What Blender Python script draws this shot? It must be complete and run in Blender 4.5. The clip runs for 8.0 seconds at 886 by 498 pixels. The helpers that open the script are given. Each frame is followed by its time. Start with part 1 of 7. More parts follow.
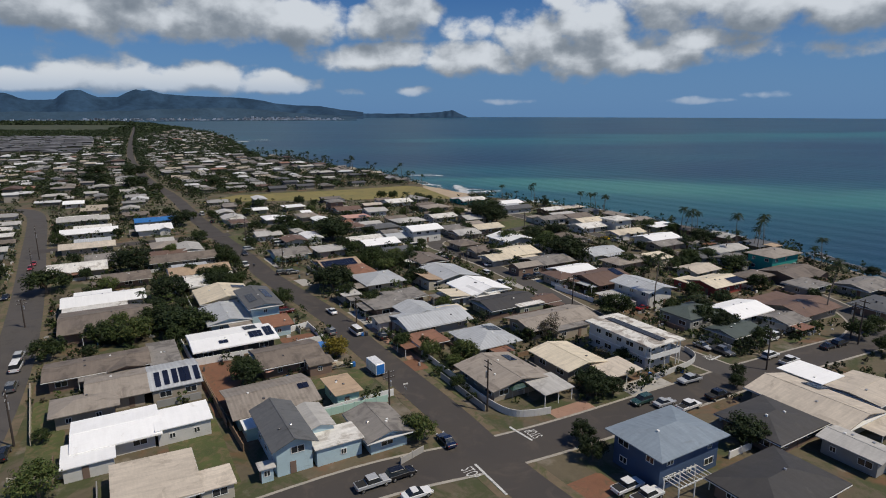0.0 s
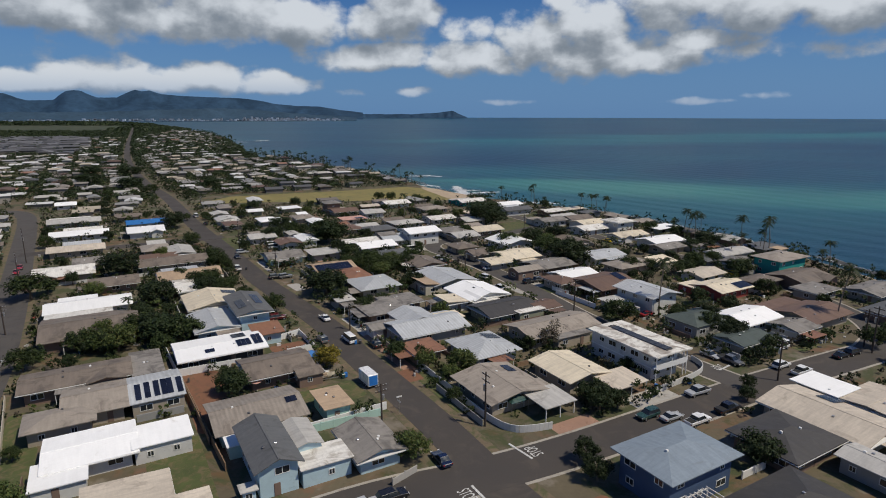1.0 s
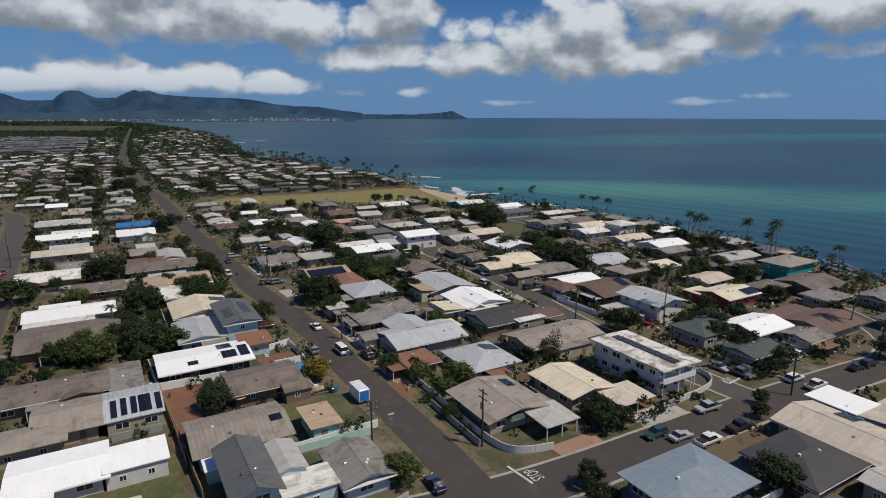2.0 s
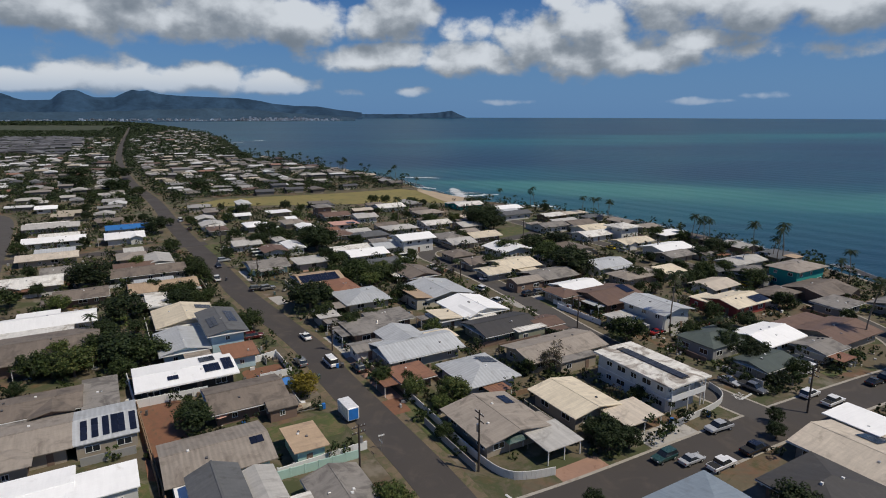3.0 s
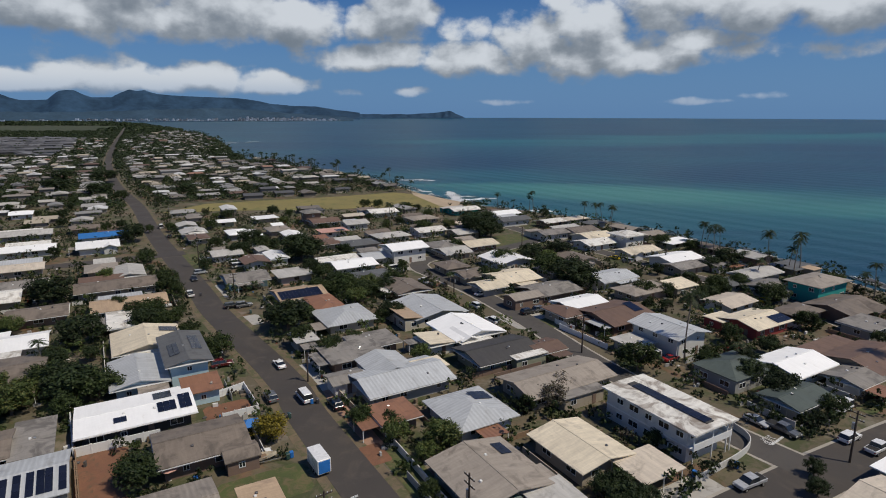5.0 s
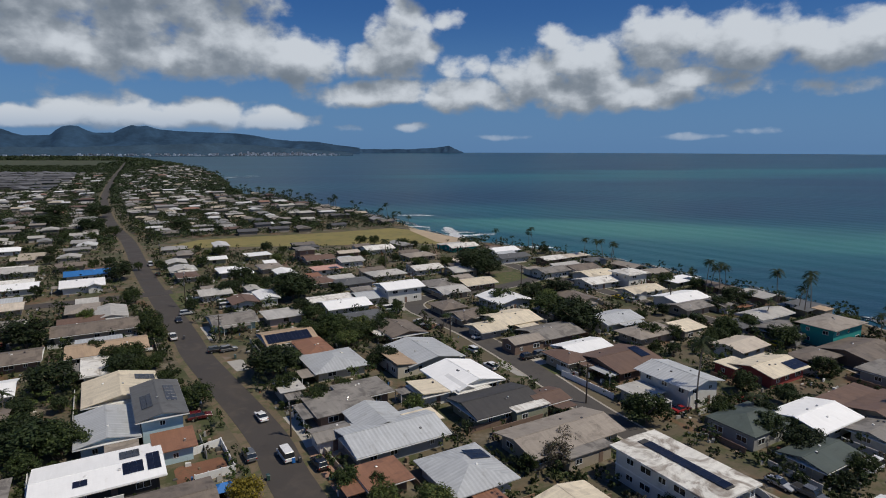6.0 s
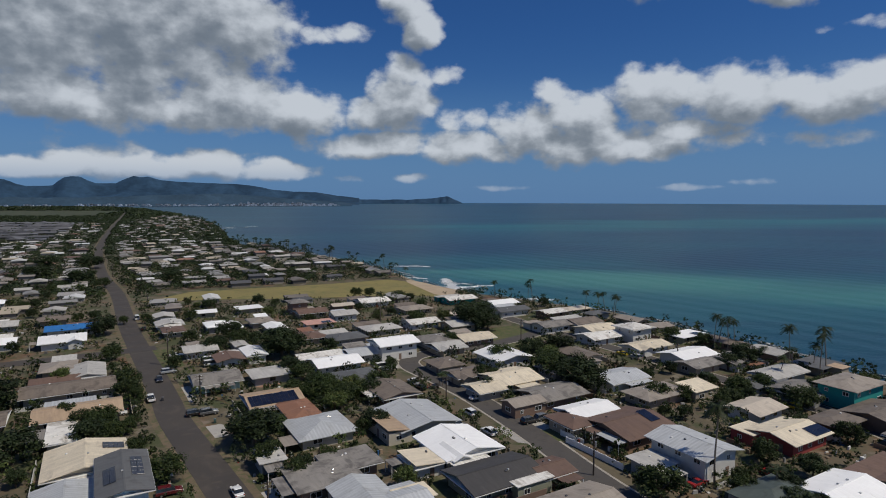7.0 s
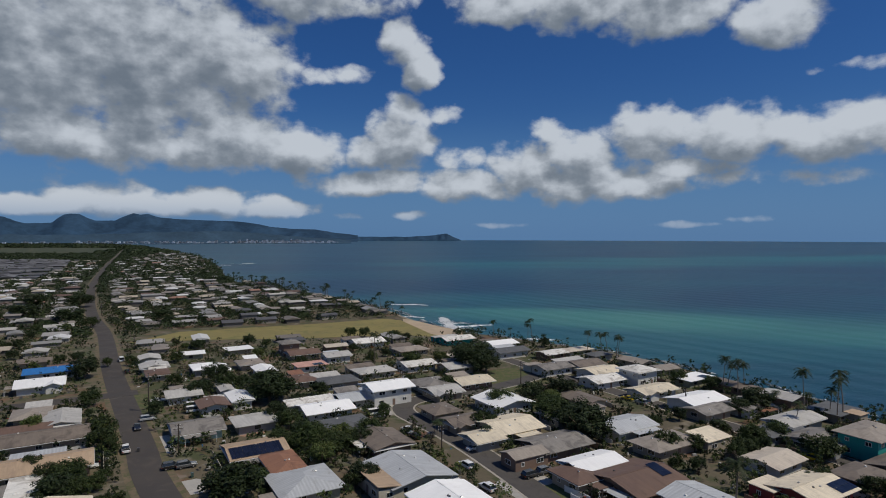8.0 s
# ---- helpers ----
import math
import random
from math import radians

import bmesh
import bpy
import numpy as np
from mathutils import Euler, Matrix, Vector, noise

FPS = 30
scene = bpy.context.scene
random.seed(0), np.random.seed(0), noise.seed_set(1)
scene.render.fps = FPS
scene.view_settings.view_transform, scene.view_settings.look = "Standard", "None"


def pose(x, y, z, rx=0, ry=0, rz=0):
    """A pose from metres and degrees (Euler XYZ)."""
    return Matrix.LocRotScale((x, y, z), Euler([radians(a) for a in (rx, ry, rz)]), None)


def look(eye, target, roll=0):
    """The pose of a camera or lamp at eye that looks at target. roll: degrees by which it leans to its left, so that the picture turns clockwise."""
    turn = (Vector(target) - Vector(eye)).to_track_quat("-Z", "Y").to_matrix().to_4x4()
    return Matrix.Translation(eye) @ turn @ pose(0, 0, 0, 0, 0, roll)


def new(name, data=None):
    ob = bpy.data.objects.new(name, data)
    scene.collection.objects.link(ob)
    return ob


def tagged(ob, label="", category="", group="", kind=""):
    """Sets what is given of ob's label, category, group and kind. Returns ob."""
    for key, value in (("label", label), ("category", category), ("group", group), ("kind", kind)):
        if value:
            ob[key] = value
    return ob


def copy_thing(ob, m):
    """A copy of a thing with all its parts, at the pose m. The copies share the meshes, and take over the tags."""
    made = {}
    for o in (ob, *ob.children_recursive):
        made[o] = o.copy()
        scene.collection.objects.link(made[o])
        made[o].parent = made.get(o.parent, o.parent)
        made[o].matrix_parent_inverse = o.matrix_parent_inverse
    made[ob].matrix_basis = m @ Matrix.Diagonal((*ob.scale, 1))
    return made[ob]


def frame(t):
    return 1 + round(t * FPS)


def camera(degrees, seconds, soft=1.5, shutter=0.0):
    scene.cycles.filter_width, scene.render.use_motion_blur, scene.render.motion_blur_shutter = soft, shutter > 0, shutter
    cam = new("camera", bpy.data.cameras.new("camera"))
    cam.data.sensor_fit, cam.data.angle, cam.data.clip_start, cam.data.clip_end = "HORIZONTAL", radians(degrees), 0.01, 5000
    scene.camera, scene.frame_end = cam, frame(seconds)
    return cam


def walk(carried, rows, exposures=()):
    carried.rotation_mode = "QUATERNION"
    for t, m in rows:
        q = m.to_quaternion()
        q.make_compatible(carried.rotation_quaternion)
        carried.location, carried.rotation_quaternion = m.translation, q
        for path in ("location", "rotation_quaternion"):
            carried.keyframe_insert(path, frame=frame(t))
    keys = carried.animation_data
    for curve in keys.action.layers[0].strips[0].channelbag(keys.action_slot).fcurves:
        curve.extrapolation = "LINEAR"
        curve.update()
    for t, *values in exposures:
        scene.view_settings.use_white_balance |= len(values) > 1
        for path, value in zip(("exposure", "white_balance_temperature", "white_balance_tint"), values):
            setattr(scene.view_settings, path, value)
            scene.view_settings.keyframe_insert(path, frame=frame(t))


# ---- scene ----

cam = camera(73.5, 8.0, 1.0)
ROWS = [
    (0, 0.00, 0.00, 55.20, -0.06, -13.04, 0.04),
    (0.5, 0.39, 2.86, 54.98, -0.06, -13.01, 0.04),
    (1, 0.81, 5.92, 54.84, -0.07, -12.99, 0.04),
    (1.5, 1.25, 9.15, 54.76, -0.08, -12.95, 0.05),
    (3, 2.68, 19.71, 54.80, -0.14, -12.99, 0.06),
    (3.5, 3.19, 23.45, 54.89, -0.16, -12.99, 0.06),
    (4, 3.71, 27.27, 55.01, -0.19, -12.99, 0.06),
    (4.5, 4.23, 31.15, 55.14, -0.23, -12.98, 0.07),
    (5.15, 4.90, 36.25, 55.31, -0.28, -12.99, 0.07),
    (5.5, 5.27, 39.01, 55.41, -0.31, -12.50, 0.07),
    (5.8, 5.58, 41.38, 55.49, -0.33, -11.08, 0.08),
    (6, 5.79, 42.95, 55.54, -0.35, -9.74, 0.08),
    (6.5, 6.29, 46.87, 55.66, -0.40, -7.24, 0.08),
    (7, 6.79, 50.75, 55.75, -0.45, -4.95, 0.09),
    (7.5, 7.28, 54.58, 55.81, -0.51, -2.95, 0.09),
    (8, 7.75, 58.32, 55.84, -0.57, -1.37, 0.09),
]
walk(cam, [(t, pose(x, y, z, 90 + pitch, -roll, yaw)) for t, x, y, z, yaw, pitch, roll in ROWS], [(0, -0.48, 6430, 9), (4.7, -0.51, 6420, 9), (6.5, -0.62, 6330, 9), (8, -0.72, 6250, 9)])

# ---- light ----
SUN_EL, SUN_X, SUN_Y = radians(57), 0.93, -0.36
sun = new("sun", bpy.data.lights.new("sun", "SUN"))
sun.data.energy, sun.data.angle, sun.data.color = 4.6, radians(0.6), (1.0, 0.892, 0.725)
sun.matrix_world = look((300 * SUN_X, 300 * SUN_Y, 300 * math.tan(SUN_EL)), (0, 0, 0))


def link_value(tree, socket, value):
    if isinstance(value, (int, float)):
        socket.default_value = value
    else:
        tree.links.new(value, socket)


def mathn(tree, op, a, b=0.0, c=None, clamp=False):
    n = tree.nodes.new("ShaderNodeMath")
    n.operation, n.use_clamp = op, clamp
    link_value(tree, n.inputs[0], a)
    link_value(tree, n.inputs[1], b)
    if c is not None:
        link_value(tree, n.inputs[2], c)
    return n.outputs[0]


def remap(tree, v, a, b, c=0.0, d=1.0, smooth=True):
    n = tree.nodes.new("ShaderNodeMapRange")
    n.interpolation_type = "SMOOTHSTEP" if smooth else "LINEAR"
    for k, value in enumerate((v, a, b, c, d)):
        link_value(tree, n.inputs[k], value)
    return n.outputs[0]


def noise_tex(tree, vector, scale, detail=6.0, rough=0.55, distortion=0.0):
    n = tree.nodes.new("ShaderNodeTexNoise")
    if vector is not None:
        tree.links.new(vector, n.inputs["Vector"])
    n.inputs["Scale"].default_value, n.inputs["Detail"].default_value = scale, detail
    n.inputs["Roughness"].default_value, n.inputs["Distortion"].default_value = rough, distortion
    return n.outputs["Fac"]


def mixc(tree, fac, a, b, blend="MIX"):
    n = tree.nodes.new("ShaderNodeMix")
    n.data_type, n.blend_type = "RGBA", blend
    link_value(tree, n.inputs[0], fac)
    for socket, value in ((n.inputs[6], a), (n.inputs[7], b)):
        if isinstance(value, tuple):
            socket.default_value = (*value[:3], 1)
        else:
            tree.links.new(value, socket)
    return n.outputs[2]


def combine(tree, x, y, z):
    n = tree.nodes.new("ShaderNodeCombineXYZ")
    for k, value in enumerate((x, y, z)):
        link_value(tree, n.inputs[k], value)
    return n.outputs[0]


# Cumulus banks of the trade-wind sky. Each puff: azimuth from north, elevation, half width, reach upwards, reach downwards, in degrees
MOUNTAIN_BANK = [(-35.0, 2.4, 4.5, 0.9, 0.8), (-31.5, 2.4, 3.4, 1.2, 0.8), (-28.3, 2.6, 3.3, 1.8, 1.0), (-24.0, 2.4, 3.2, 1.2, 0.8), (-20.3, 2.6, 3.2, 1.6, 1.0), (-15.6, 2.5, 3.8, 1.0, 0.9)]
GREAT_MASS = [(-35.0, 12.5, 12.0, 12.0, 6.6), (-25.0, 13.5, 9.0, 10.0, 5.2), (-19.0, 14.5, 5.8, 5.5, 4.0), (-30.0, 7.6, 9.0, 3.0, 1.9), (-22.3, 7.6, 5.0, 2.5, 1.9), (-18.0, 8.3, 4.6, 3.0, 2.5), (-12.8, 7.6, 4.0, 2.4, 2.1)]
MIDDLE_HEADS = [(-3.3, 9.3, 3.1, 3.6, 3.0), (-6.6, 7.6, 2.2, 1.7, 1.6), (-3.2, 17.6, 2.3, 2.3, 1.9), (-1.6, 15.0, 1.7, 2.0, 1.8), (-13.0, 21.6, 6.5, 3.0, 2.2)]
LONG_BAND = [(-5.0, 4.9, 5.0, 1.3, 1.1), (2.4, 4.7, 5.0, 1.6, 1.5), (8.3, 6.0, 3.1, 2.9, 2.2), (13.2, 5.0, 5.0, 2.2, 2.2), (19.2, 4.3, 4.4, 1.4, 1.0), (13.6, 7.6, 3.8, 2.0, 1.7)]
EASTERN_BANK = [(19.6, 8.7, 4.3, 2.7, 2.1), (26.0, 8.6, 5.0, 2.5, 2.6), (33.0, 8.2, 5.0, 2.2, 2.7), (40.5, 8.2, 6.0, 2.6, 2.6), (23.5, 6.0, 4.0, 1.0, 0.9)]
HIGH_BANK = [(6.5, 20.6, 4.6, 3.0, 1.5), (13.0, 20.4, 5.6, 4.0, 1.9), (21.0, 19.2, 5.6, 4.0, 2.1), (29.5, 17.2, 3.6, 2.6, 1.9), (38.5, 20.5, 6.0, 3.0, 1.4)]
THIN_VEILS = [(-2.2, 1.9, 2.2, 0.6, 0.5), (-8.5, 1.7, 2.0, 0.5, 0.4), (22.2, 0.9, 3.2, 0.45, 0.35), (28.3, 1.4, 2.4, 0.5, 0.4), (6.0, 0.9, 3.6, 0.45, 0.35), (36.5, 13.2, 5.0, 0.8, 0.7), (-11.3, 14.3, 2.4, 1.3, 1.0), (-9.0, 14.8, 3.0, 1.2, 1.0),
              (17.0, 6.6, 6.0, 2.2, 2.2), (25.5, 5.3, 6.0, 1.4, 1.3), (33.5, 5.2, 5.0, 1.2, 1.1), (-9.5, 4.6, 4.5, 1.5, 1.2), (10.5, 9.4, 2.6, 1.6, 1.4), (2.0, 7.2, 3.4, 1.7, 1.6), (-6.0, 21.0, 5.0, 2.4, 1.8), (0.6, 11.4, 2.4, 1.2, 1.2)]
BEHIND = [(72.0, 8.0, 26.0, 7.0, 4.0), (120.0, 11.0, 24.0, 8.0, 5.0), (-95.0, 9.0, 24.0, 9.0, 5.0), (-150.0, 8.0, 28.0, 7.0, 4.0), (165.0, 11.0, 16.0, 6.0, 4.0)]
FULL_CLOUDS = MOUNTAIN_BANK + GREAT_MASS + MIDDLE_HEADS + LONG_BAND + EASTERN_BANK + HIGH_BANK + BEHIND
CLOUDS = [(*puff, 1.0) for puff in FULL_CLOUDS] + [(*puff, 0.5) for puff in THIN_VEILS]

world = bpy.data.worlds.new("sky")
scene.world = world
world.use_nodes = True
wt = world.node_tree
wt.nodes.clear()
sky = wt.nodes.new("ShaderNodeTexSky")
sky.sky_type, sky.sun_disc = "NISHITA", False
sky.sun_elevation, sky.sun_rotation = SUN_EL, math.atan2(SUN_X, SUN_Y)
sky.altitude, sky.air_density, sky.dust_density, sky.ozone_density = 50, 1.0, 0.7, 2.5
coord = wt.nodes.new("ShaderNodeTexCoord")
xyz = wt.nodes.new("ShaderNodeSeparateXYZ")
wt.links.new(coord.outputs["Generated"], xyz.inputs[0])
azimuth = mathn(wt, "MULTIPLY", mathn(wt, "ARCTAN2", xyz.outputs[0], xyz.outputs[1]), 57.2958)
elevation = mathn(wt, "MULTIPLY", mathn(wt, "ARCSINE", xyz.outputs[2]), 57.2958)


def vecn(tree, op, a, b):
    n = tree.nodes.new("ShaderNodeVectorMath")
    n.operation = op
    for socket, value in zip(n.inputs, (a, b)):
        if isinstance(value, tuple):
            socket.default_value = value
        else:
            tree.links.new(value, socket)
    return n.outputs["Value"] if op == "DOT_PRODUCT" else n.outputs[0]


def cloud_density(tree, az, el, detail):
    """Soft banks with flattish bases, broken up by billowing noise: for each detail asked for, one field."""
    total = None
    here = combine(tree, az, el, 0.0)
    place = vecn(tree, "MULTIPLY", here, (0.1, 0.135, 0.0))
    bend = mathn(tree, "MULTIPLY", mathn(tree, "SUBTRACT", noise_tex(tree, place, 2.6, 2.0), 0.5), 2.2)
    here = vecn(tree, "ADD", here, combine(tree, bend, mathn(tree, "MULTIPLY", bend, 0.3), 0.0))
    for a, e, half, up, down, weight in CLOUDS:
        off = vecn(tree, "SUBTRACT", here, (a, e, 0.0))
        p = vecn(tree, "MULTIPLY", off, (0.84 / half, 0.84 / up, 0.0))
        q = vecn(tree, "MULTIPLY", off, (-0.84 / half, -0.84 / down, 0.0))
        r = vecn(tree, "MAXIMUM", p, q)
        blob = mathn(tree, "SUBTRACT", weight, vecn(tree, "DOT_PRODUCT", r, r))
        total = blob if total is None else mathn(tree, "MAXIMUM", total, blob)
    total = mathn(tree, "MAXIMUM", total, -0.9)
    big = noise_tex(tree, place, 0.8, 3.0, 0.5)
    fields = []
    for d, amount in detail:
        puff = noise_tex(tree, place, 3.2, d, 0.53, 0.0)
        rough = mathn(tree, "ADD", mathn(tree, "MULTIPLY", mathn(tree, "SUBTRACT", puff, 0.5), amount), mathn(tree, "MULTIPLY", mathn(tree, "SUBTRACT", big, 0.5), 0.5))
        fields.append(mathn(tree, "ADD", mathn(tree, "MULTIPLY", total, 1.3), rough))
    return fields


density, soft_density = cloud_density(wt, azimuth, elevation, ((10.0, 3.1), (4.0, 2.4)))
above = cloud_density(wt, mathn(wt, "ADD", azimuth, 0.6), mathn(wt, "ADD", elevation, 1.9), ((4.0, 2.2),))[0]
cover = remap(wt, density, -0.05, 0.85)
body = mathn(wt, "ADD", mathn(wt, "MULTIPLY", soft_density, 0.6), mathn(wt, "MULTIPLY", density, 0.4))
lit = remap(wt, mathn(wt, "SUBTRACT", body, above), -0.5, 1.05)
thick = remap(wt, above, 0.5, 1.9)
tone = mathn(wt, "MULTIPLY", remap(wt, lit, 0.0, 1.0, 0.40, 1.0, False), remap(wt, thick, 0.0, 1.0, 1.0, 0.44, False))
cloud_colour = mixc(wt, tone, (1.35, 1.95, 2.7), (11.7, 12.3, 13.1))
veil = mixc(wt, remap(wt, elevation, 0.0, 12.0, 0.8, 0.0), sky.outputs[0], (5.7, 6.3, 7.0))
depth = mixc(wt, remap(wt, elevation, 5.0, 17.0), (0.41, 0.73, 1.22), (0.32, 0.67, 1.2))
shaded = mixc(wt, 1.0, veil, depth, "MULTIPLY")
air = mixc(wt, mathn(wt, "MULTIPLY", cover, remap(wt, elevation, 0.4, 3.5, 0.35, 0.97)), shaded, cloud_colour)
back = wt.nodes.new("ShaderNodeBackground")
back.inputs[1].default_value = 0.075
wt.links.new(air, back.inputs[0])
wout = wt.nodes.new("ShaderNodeOutputWorld")
wt.links.new(back.outputs[0], wout.inputs[0])

# ---- materials ----


def material(name, colour, rough=0.7, metal=0.0, vary=0.18, scale=0.6, fine=14.0, bump=0.25, stain=None, stain_amount=0.0,
             stripes=0.0, per_object=0.0, per_island=0.0, spec=0.5, coat=0.0, streaks=0.0):
    """A weathered surface: broad stains, fine grain, optional corrugation across the object's x axis, and relief."""
    m = bpy.data.materials.new(name)
    m.use_nodes = True
    t = m.node_tree
    b = t.nodes["Principled BSDF"]
    tc = t.nodes.new("ShaderNodeTexCoord").outputs["Object"]
    broad, grain = noise_tex(t, tc, scale, 5.0, 0.6, 0.6), noise_tex(t, tc, fine, 4.0, 0.65)
    amount = mathn(t, "ADD", mathn(t, "MULTIPLY", mathn(t, "SUBTRACT", broad, 0.5), 3.2 * vary), mathn(t, "MULTIPLY", mathn(t, "SUBTRACT", grain, 0.5), 1.6 * vary))
    gain = mathn(t, "ADD", 1.0, amount)
    if per_object:
        info = t.nodes.new("ShaderNodeObjectInfo").outputs["Random"]
        gain = mathn(t, "MULTIPLY", gain, mathn(t, "ADD", 1.0 - per_object / 2, mathn(t, "MULTIPLY", info, per_object)))
    if per_island:
        info = t.nodes.new("ShaderNodeNewGeometry").outputs["Random Per Island"]
        gain = mathn(t, "MULTIPLY", gain, mathn(t, "ADD", 1.0 - per_island / 2, mathn(t, "MULTIPLY", info, per_island)))
    if streaks or stripes:
        # across runs along the eaves, down runs down the slope of whichever way the roof falls
        coords = t.nodes.new("ShaderNodeTexCoord")
        normal, at = t.nodes.new("ShaderNodeSeparateXYZ"), t.nodes.new("ShaderNodeSeparateXYZ")
        t.links.new(coords.outputs["Normal"], normal.inputs[0])
        t.links.new(coords.outputs["Object"], at.inputs[0])
        sideways = mathn(t, "GREATER_THAN", mathn(t, "ABSOLUTE", normal.outputs[0]), mathn(t, "ADD", mathn(t, "ABSOLUTE", normal.outputs[1]), 0.001))
        spread = mathn(t, "SUBTRACT", at.outputs[1], at.outputs[0])
        across = mathn(t, "ADD", at.outputs[0], mathn(t, "MULTIPLY", spread, sideways))
        down = mathn(t, "SUBTRACT", at.outputs[1], mathn(t, "MULTIPLY", spread, sideways))
    if streaks:
        run = noise_tex(t, combine(t, mathn(t, "MULTIPLY", across, 1.5), mathn(t, "MULTIPLY", down, 0.16), at.outputs[2]), 1.0, 5.0, 0.62, 0.3)
        rows = noise_tex(t, combine(t, mathn(t, "MULTIPLY", across, 0.5), mathn(t, "MULTIPLY", down, 3.2), 0.0), 1.0, 3.0, 0.6)
        gain = mathn(t, "MULTIPLY", gain, mathn(t, "ADD", 1.0, mathn(t, "ADD", mathn(t, "MULTIPLY", mathn(t, "SUBTRACT", run, 0.5), 2.6 * streaks), mathn(t, "MULTIPLY", mathn(t, "SUBTRACT", rows, 0.5), 0.9 * streaks))))
    grey = combine(t, gain, gain, gain)
    colour_out = mixc(t, 1.0, colour, grey, "MULTIPLY")
    if stain:
        where = remap(t, noise_tex(t, tc, scale * 1.7, 7.0, 0.65, 1.0), 0.62 - 0.25 * stain_amount, 0.78 - 0.2 * stain_amount)
        colour_out = mixc(t, mathn(t, "MULTIPLY", where, 0.8), colour_out, stain)
    height = mathn(t, "ADD", mathn(t, "MULTIPLY", grain, 0.6), mathn(t, "MULTIPLY", broad, 0.4))
    if stripes:
        wave = t.nodes.new("ShaderNodeTexWave")
        t.links.new(combine(t, across, 0.0, 0.0), wave.inputs[0])
        wave.bands_direction = "X"
        wave.inputs["Scale"].default_value = stripes
        wave.inputs["Distortion"].default_value = 0.4
        height = mathn(t, "ADD", height, mathn(t, "MULTIPLY", wave.outputs["Fac"], 1.5))
        shade = remap(t, wave.outputs["Fac"], 0.2, 0.95, 0.92, 1.03)
        colour_out = mixc(t, 1.0, colour_out, combine(t, shade, shade, shade), "MULTIPLY")
    t.links.new(colour_out, b.inputs["Base Color"])
    bn = t.nodes.new("ShaderNodeBump")
    bn.inputs["Strength"].default_value, bn.inputs["Distance"].default_value = bump, 0.05
    t.links.new(height, bn.inputs["Height"])
    t.links.new(bn.outputs[0], b.inputs["Normal"])
    link_value(t, b.inputs["Roughness"], remap(t, broad, 0.3, 0.7, max(0.05, rough - 0.1), min(1.0, rough + 0.1)))
    b.inputs["Metallic"].default_value = metal
    b.inputs["Specular IOR Level"].default_value = spec
    b.inputs["Coat Weight"].default_value = coat
    return m


def foliage(name, colour, young):
    m = material(name, colour, 0.6, 0, 0.25, 0.5, 6.0, 0.1, per_object=0.5, per_island=0.9, spec=0.25)
    t = m.node_tree
    b = t.nodes["Principled BSDF"]
    source = b.inputs["Base Color"].links[0].from_socket
    info = t.nodes.new("ShaderNodeNewGeometry").outputs["Random Per Island"]
    t.links.new(mixc(t, remap(t, info, 0.72, 1.0), source, young), b.inputs["Base Color"])
    glow = t.nodes.new("ShaderNodeBsdfTranslucent")
    t.links.new(b.inputs["Base Color"].links[0].from_socket, glow.inputs[0])
    mix = t.nodes.new("ShaderNodeMixShader")
    mix.inputs[0].default_value = 0.22
    t.links.new(b.outputs[0], mix.inputs[1])
    t.links.new(glow.outputs[0], mix.inputs[2])
    t.links.new(mix.outputs[0], t.nodes["Material Output"].inputs[0])
    return m


M = {}
for key, colour, stain, amount in (
    ("white", (0.88, 0.88, 0.87), (0.70, 0.68, 0.64), 0.0),
    ("offwhite", (0.72, 0.70, 0.65), (0.30, 0.26, 0.21), 0.45),
    ("cream", (0.66, 0.58, 0.44), (0.46, 0.40, 0.31), 0.3),
    ("sand", (0.56, 0.49, 0.40), (0.36, 0.31, 0.25), 0.3),
    ("tan", (0.45, 0.33, 0.22), (0.30, 0.22, 0.16), 0.3),
    ("greytan", (0.305, 0.265, 0.222), (0.18, 0.152, 0.125), 0.4),
    ("taupe", (0.185, 0.152, 0.122), (0.10, 0.083, 0.068), 0.55),
    ("lightgrey", (0.47, 0.455, 0.425), (0.29, 0.275, 0.25), 0.3),
    ("grey", (0.255, 0.235, 0.21), (0.11, 0.10, 0.09), 0.6),
    ("bluegrey", (0.23, 0.28, 0.33), (0.18, 0.21, 0.24), 0.2),
    ("slate", (0.115, 0.118, 0.12), (0.075, 0.074, 0.072), 0.3),
    ("dark", (0.055, 0.052, 0.05), (0.095, 0.09, 0.083), 0.1),
    ("greendark", (0.075, 0.095, 0.085), (0.05, 0.06, 0.055), 0.3),
    ("brown", (0.15, 0.095, 0.07), (0.10, 0.065, 0.05), 0.3),
    ("rust", (0.25, 0.125, 0.075), (0.17, 0.085, 0.055), 0.4),
    ("pink", (0.52, 0.30, 0.24), (0.40, 0.24, 0.20), 0.3),
    ("blue", (0.03, 0.17, 0.46), (0.04, 0.12, 0.32), 0.2),
):
    M["roof_" + key] = material("roof_" + key, colour, 0.68, 0.0, 0.05 if key == "white" else 0.13, 0.16, 2.6, 0.4, stain, amount + 0.1, 0.0, 0.18, streaks=0.08 if key == "white" else 0.26)
    M["metal_" + key] = material("metal_" + key, colour, 0.55, 0.0, 0.12, 0.16, 3.0, 0.25, stain, amount + 0.1, 0.4, 0.14, streaks=0.3)
M["metal_lightgrey"] = material("pale_metal", (0.47, 0.485, 0.495), 0.5, 0.0, 0.1, 0.16, 3.0, 0.25, (0.34, 0.34, 0.335), 0.3, 0.4, 0.14, streaks=0.22)
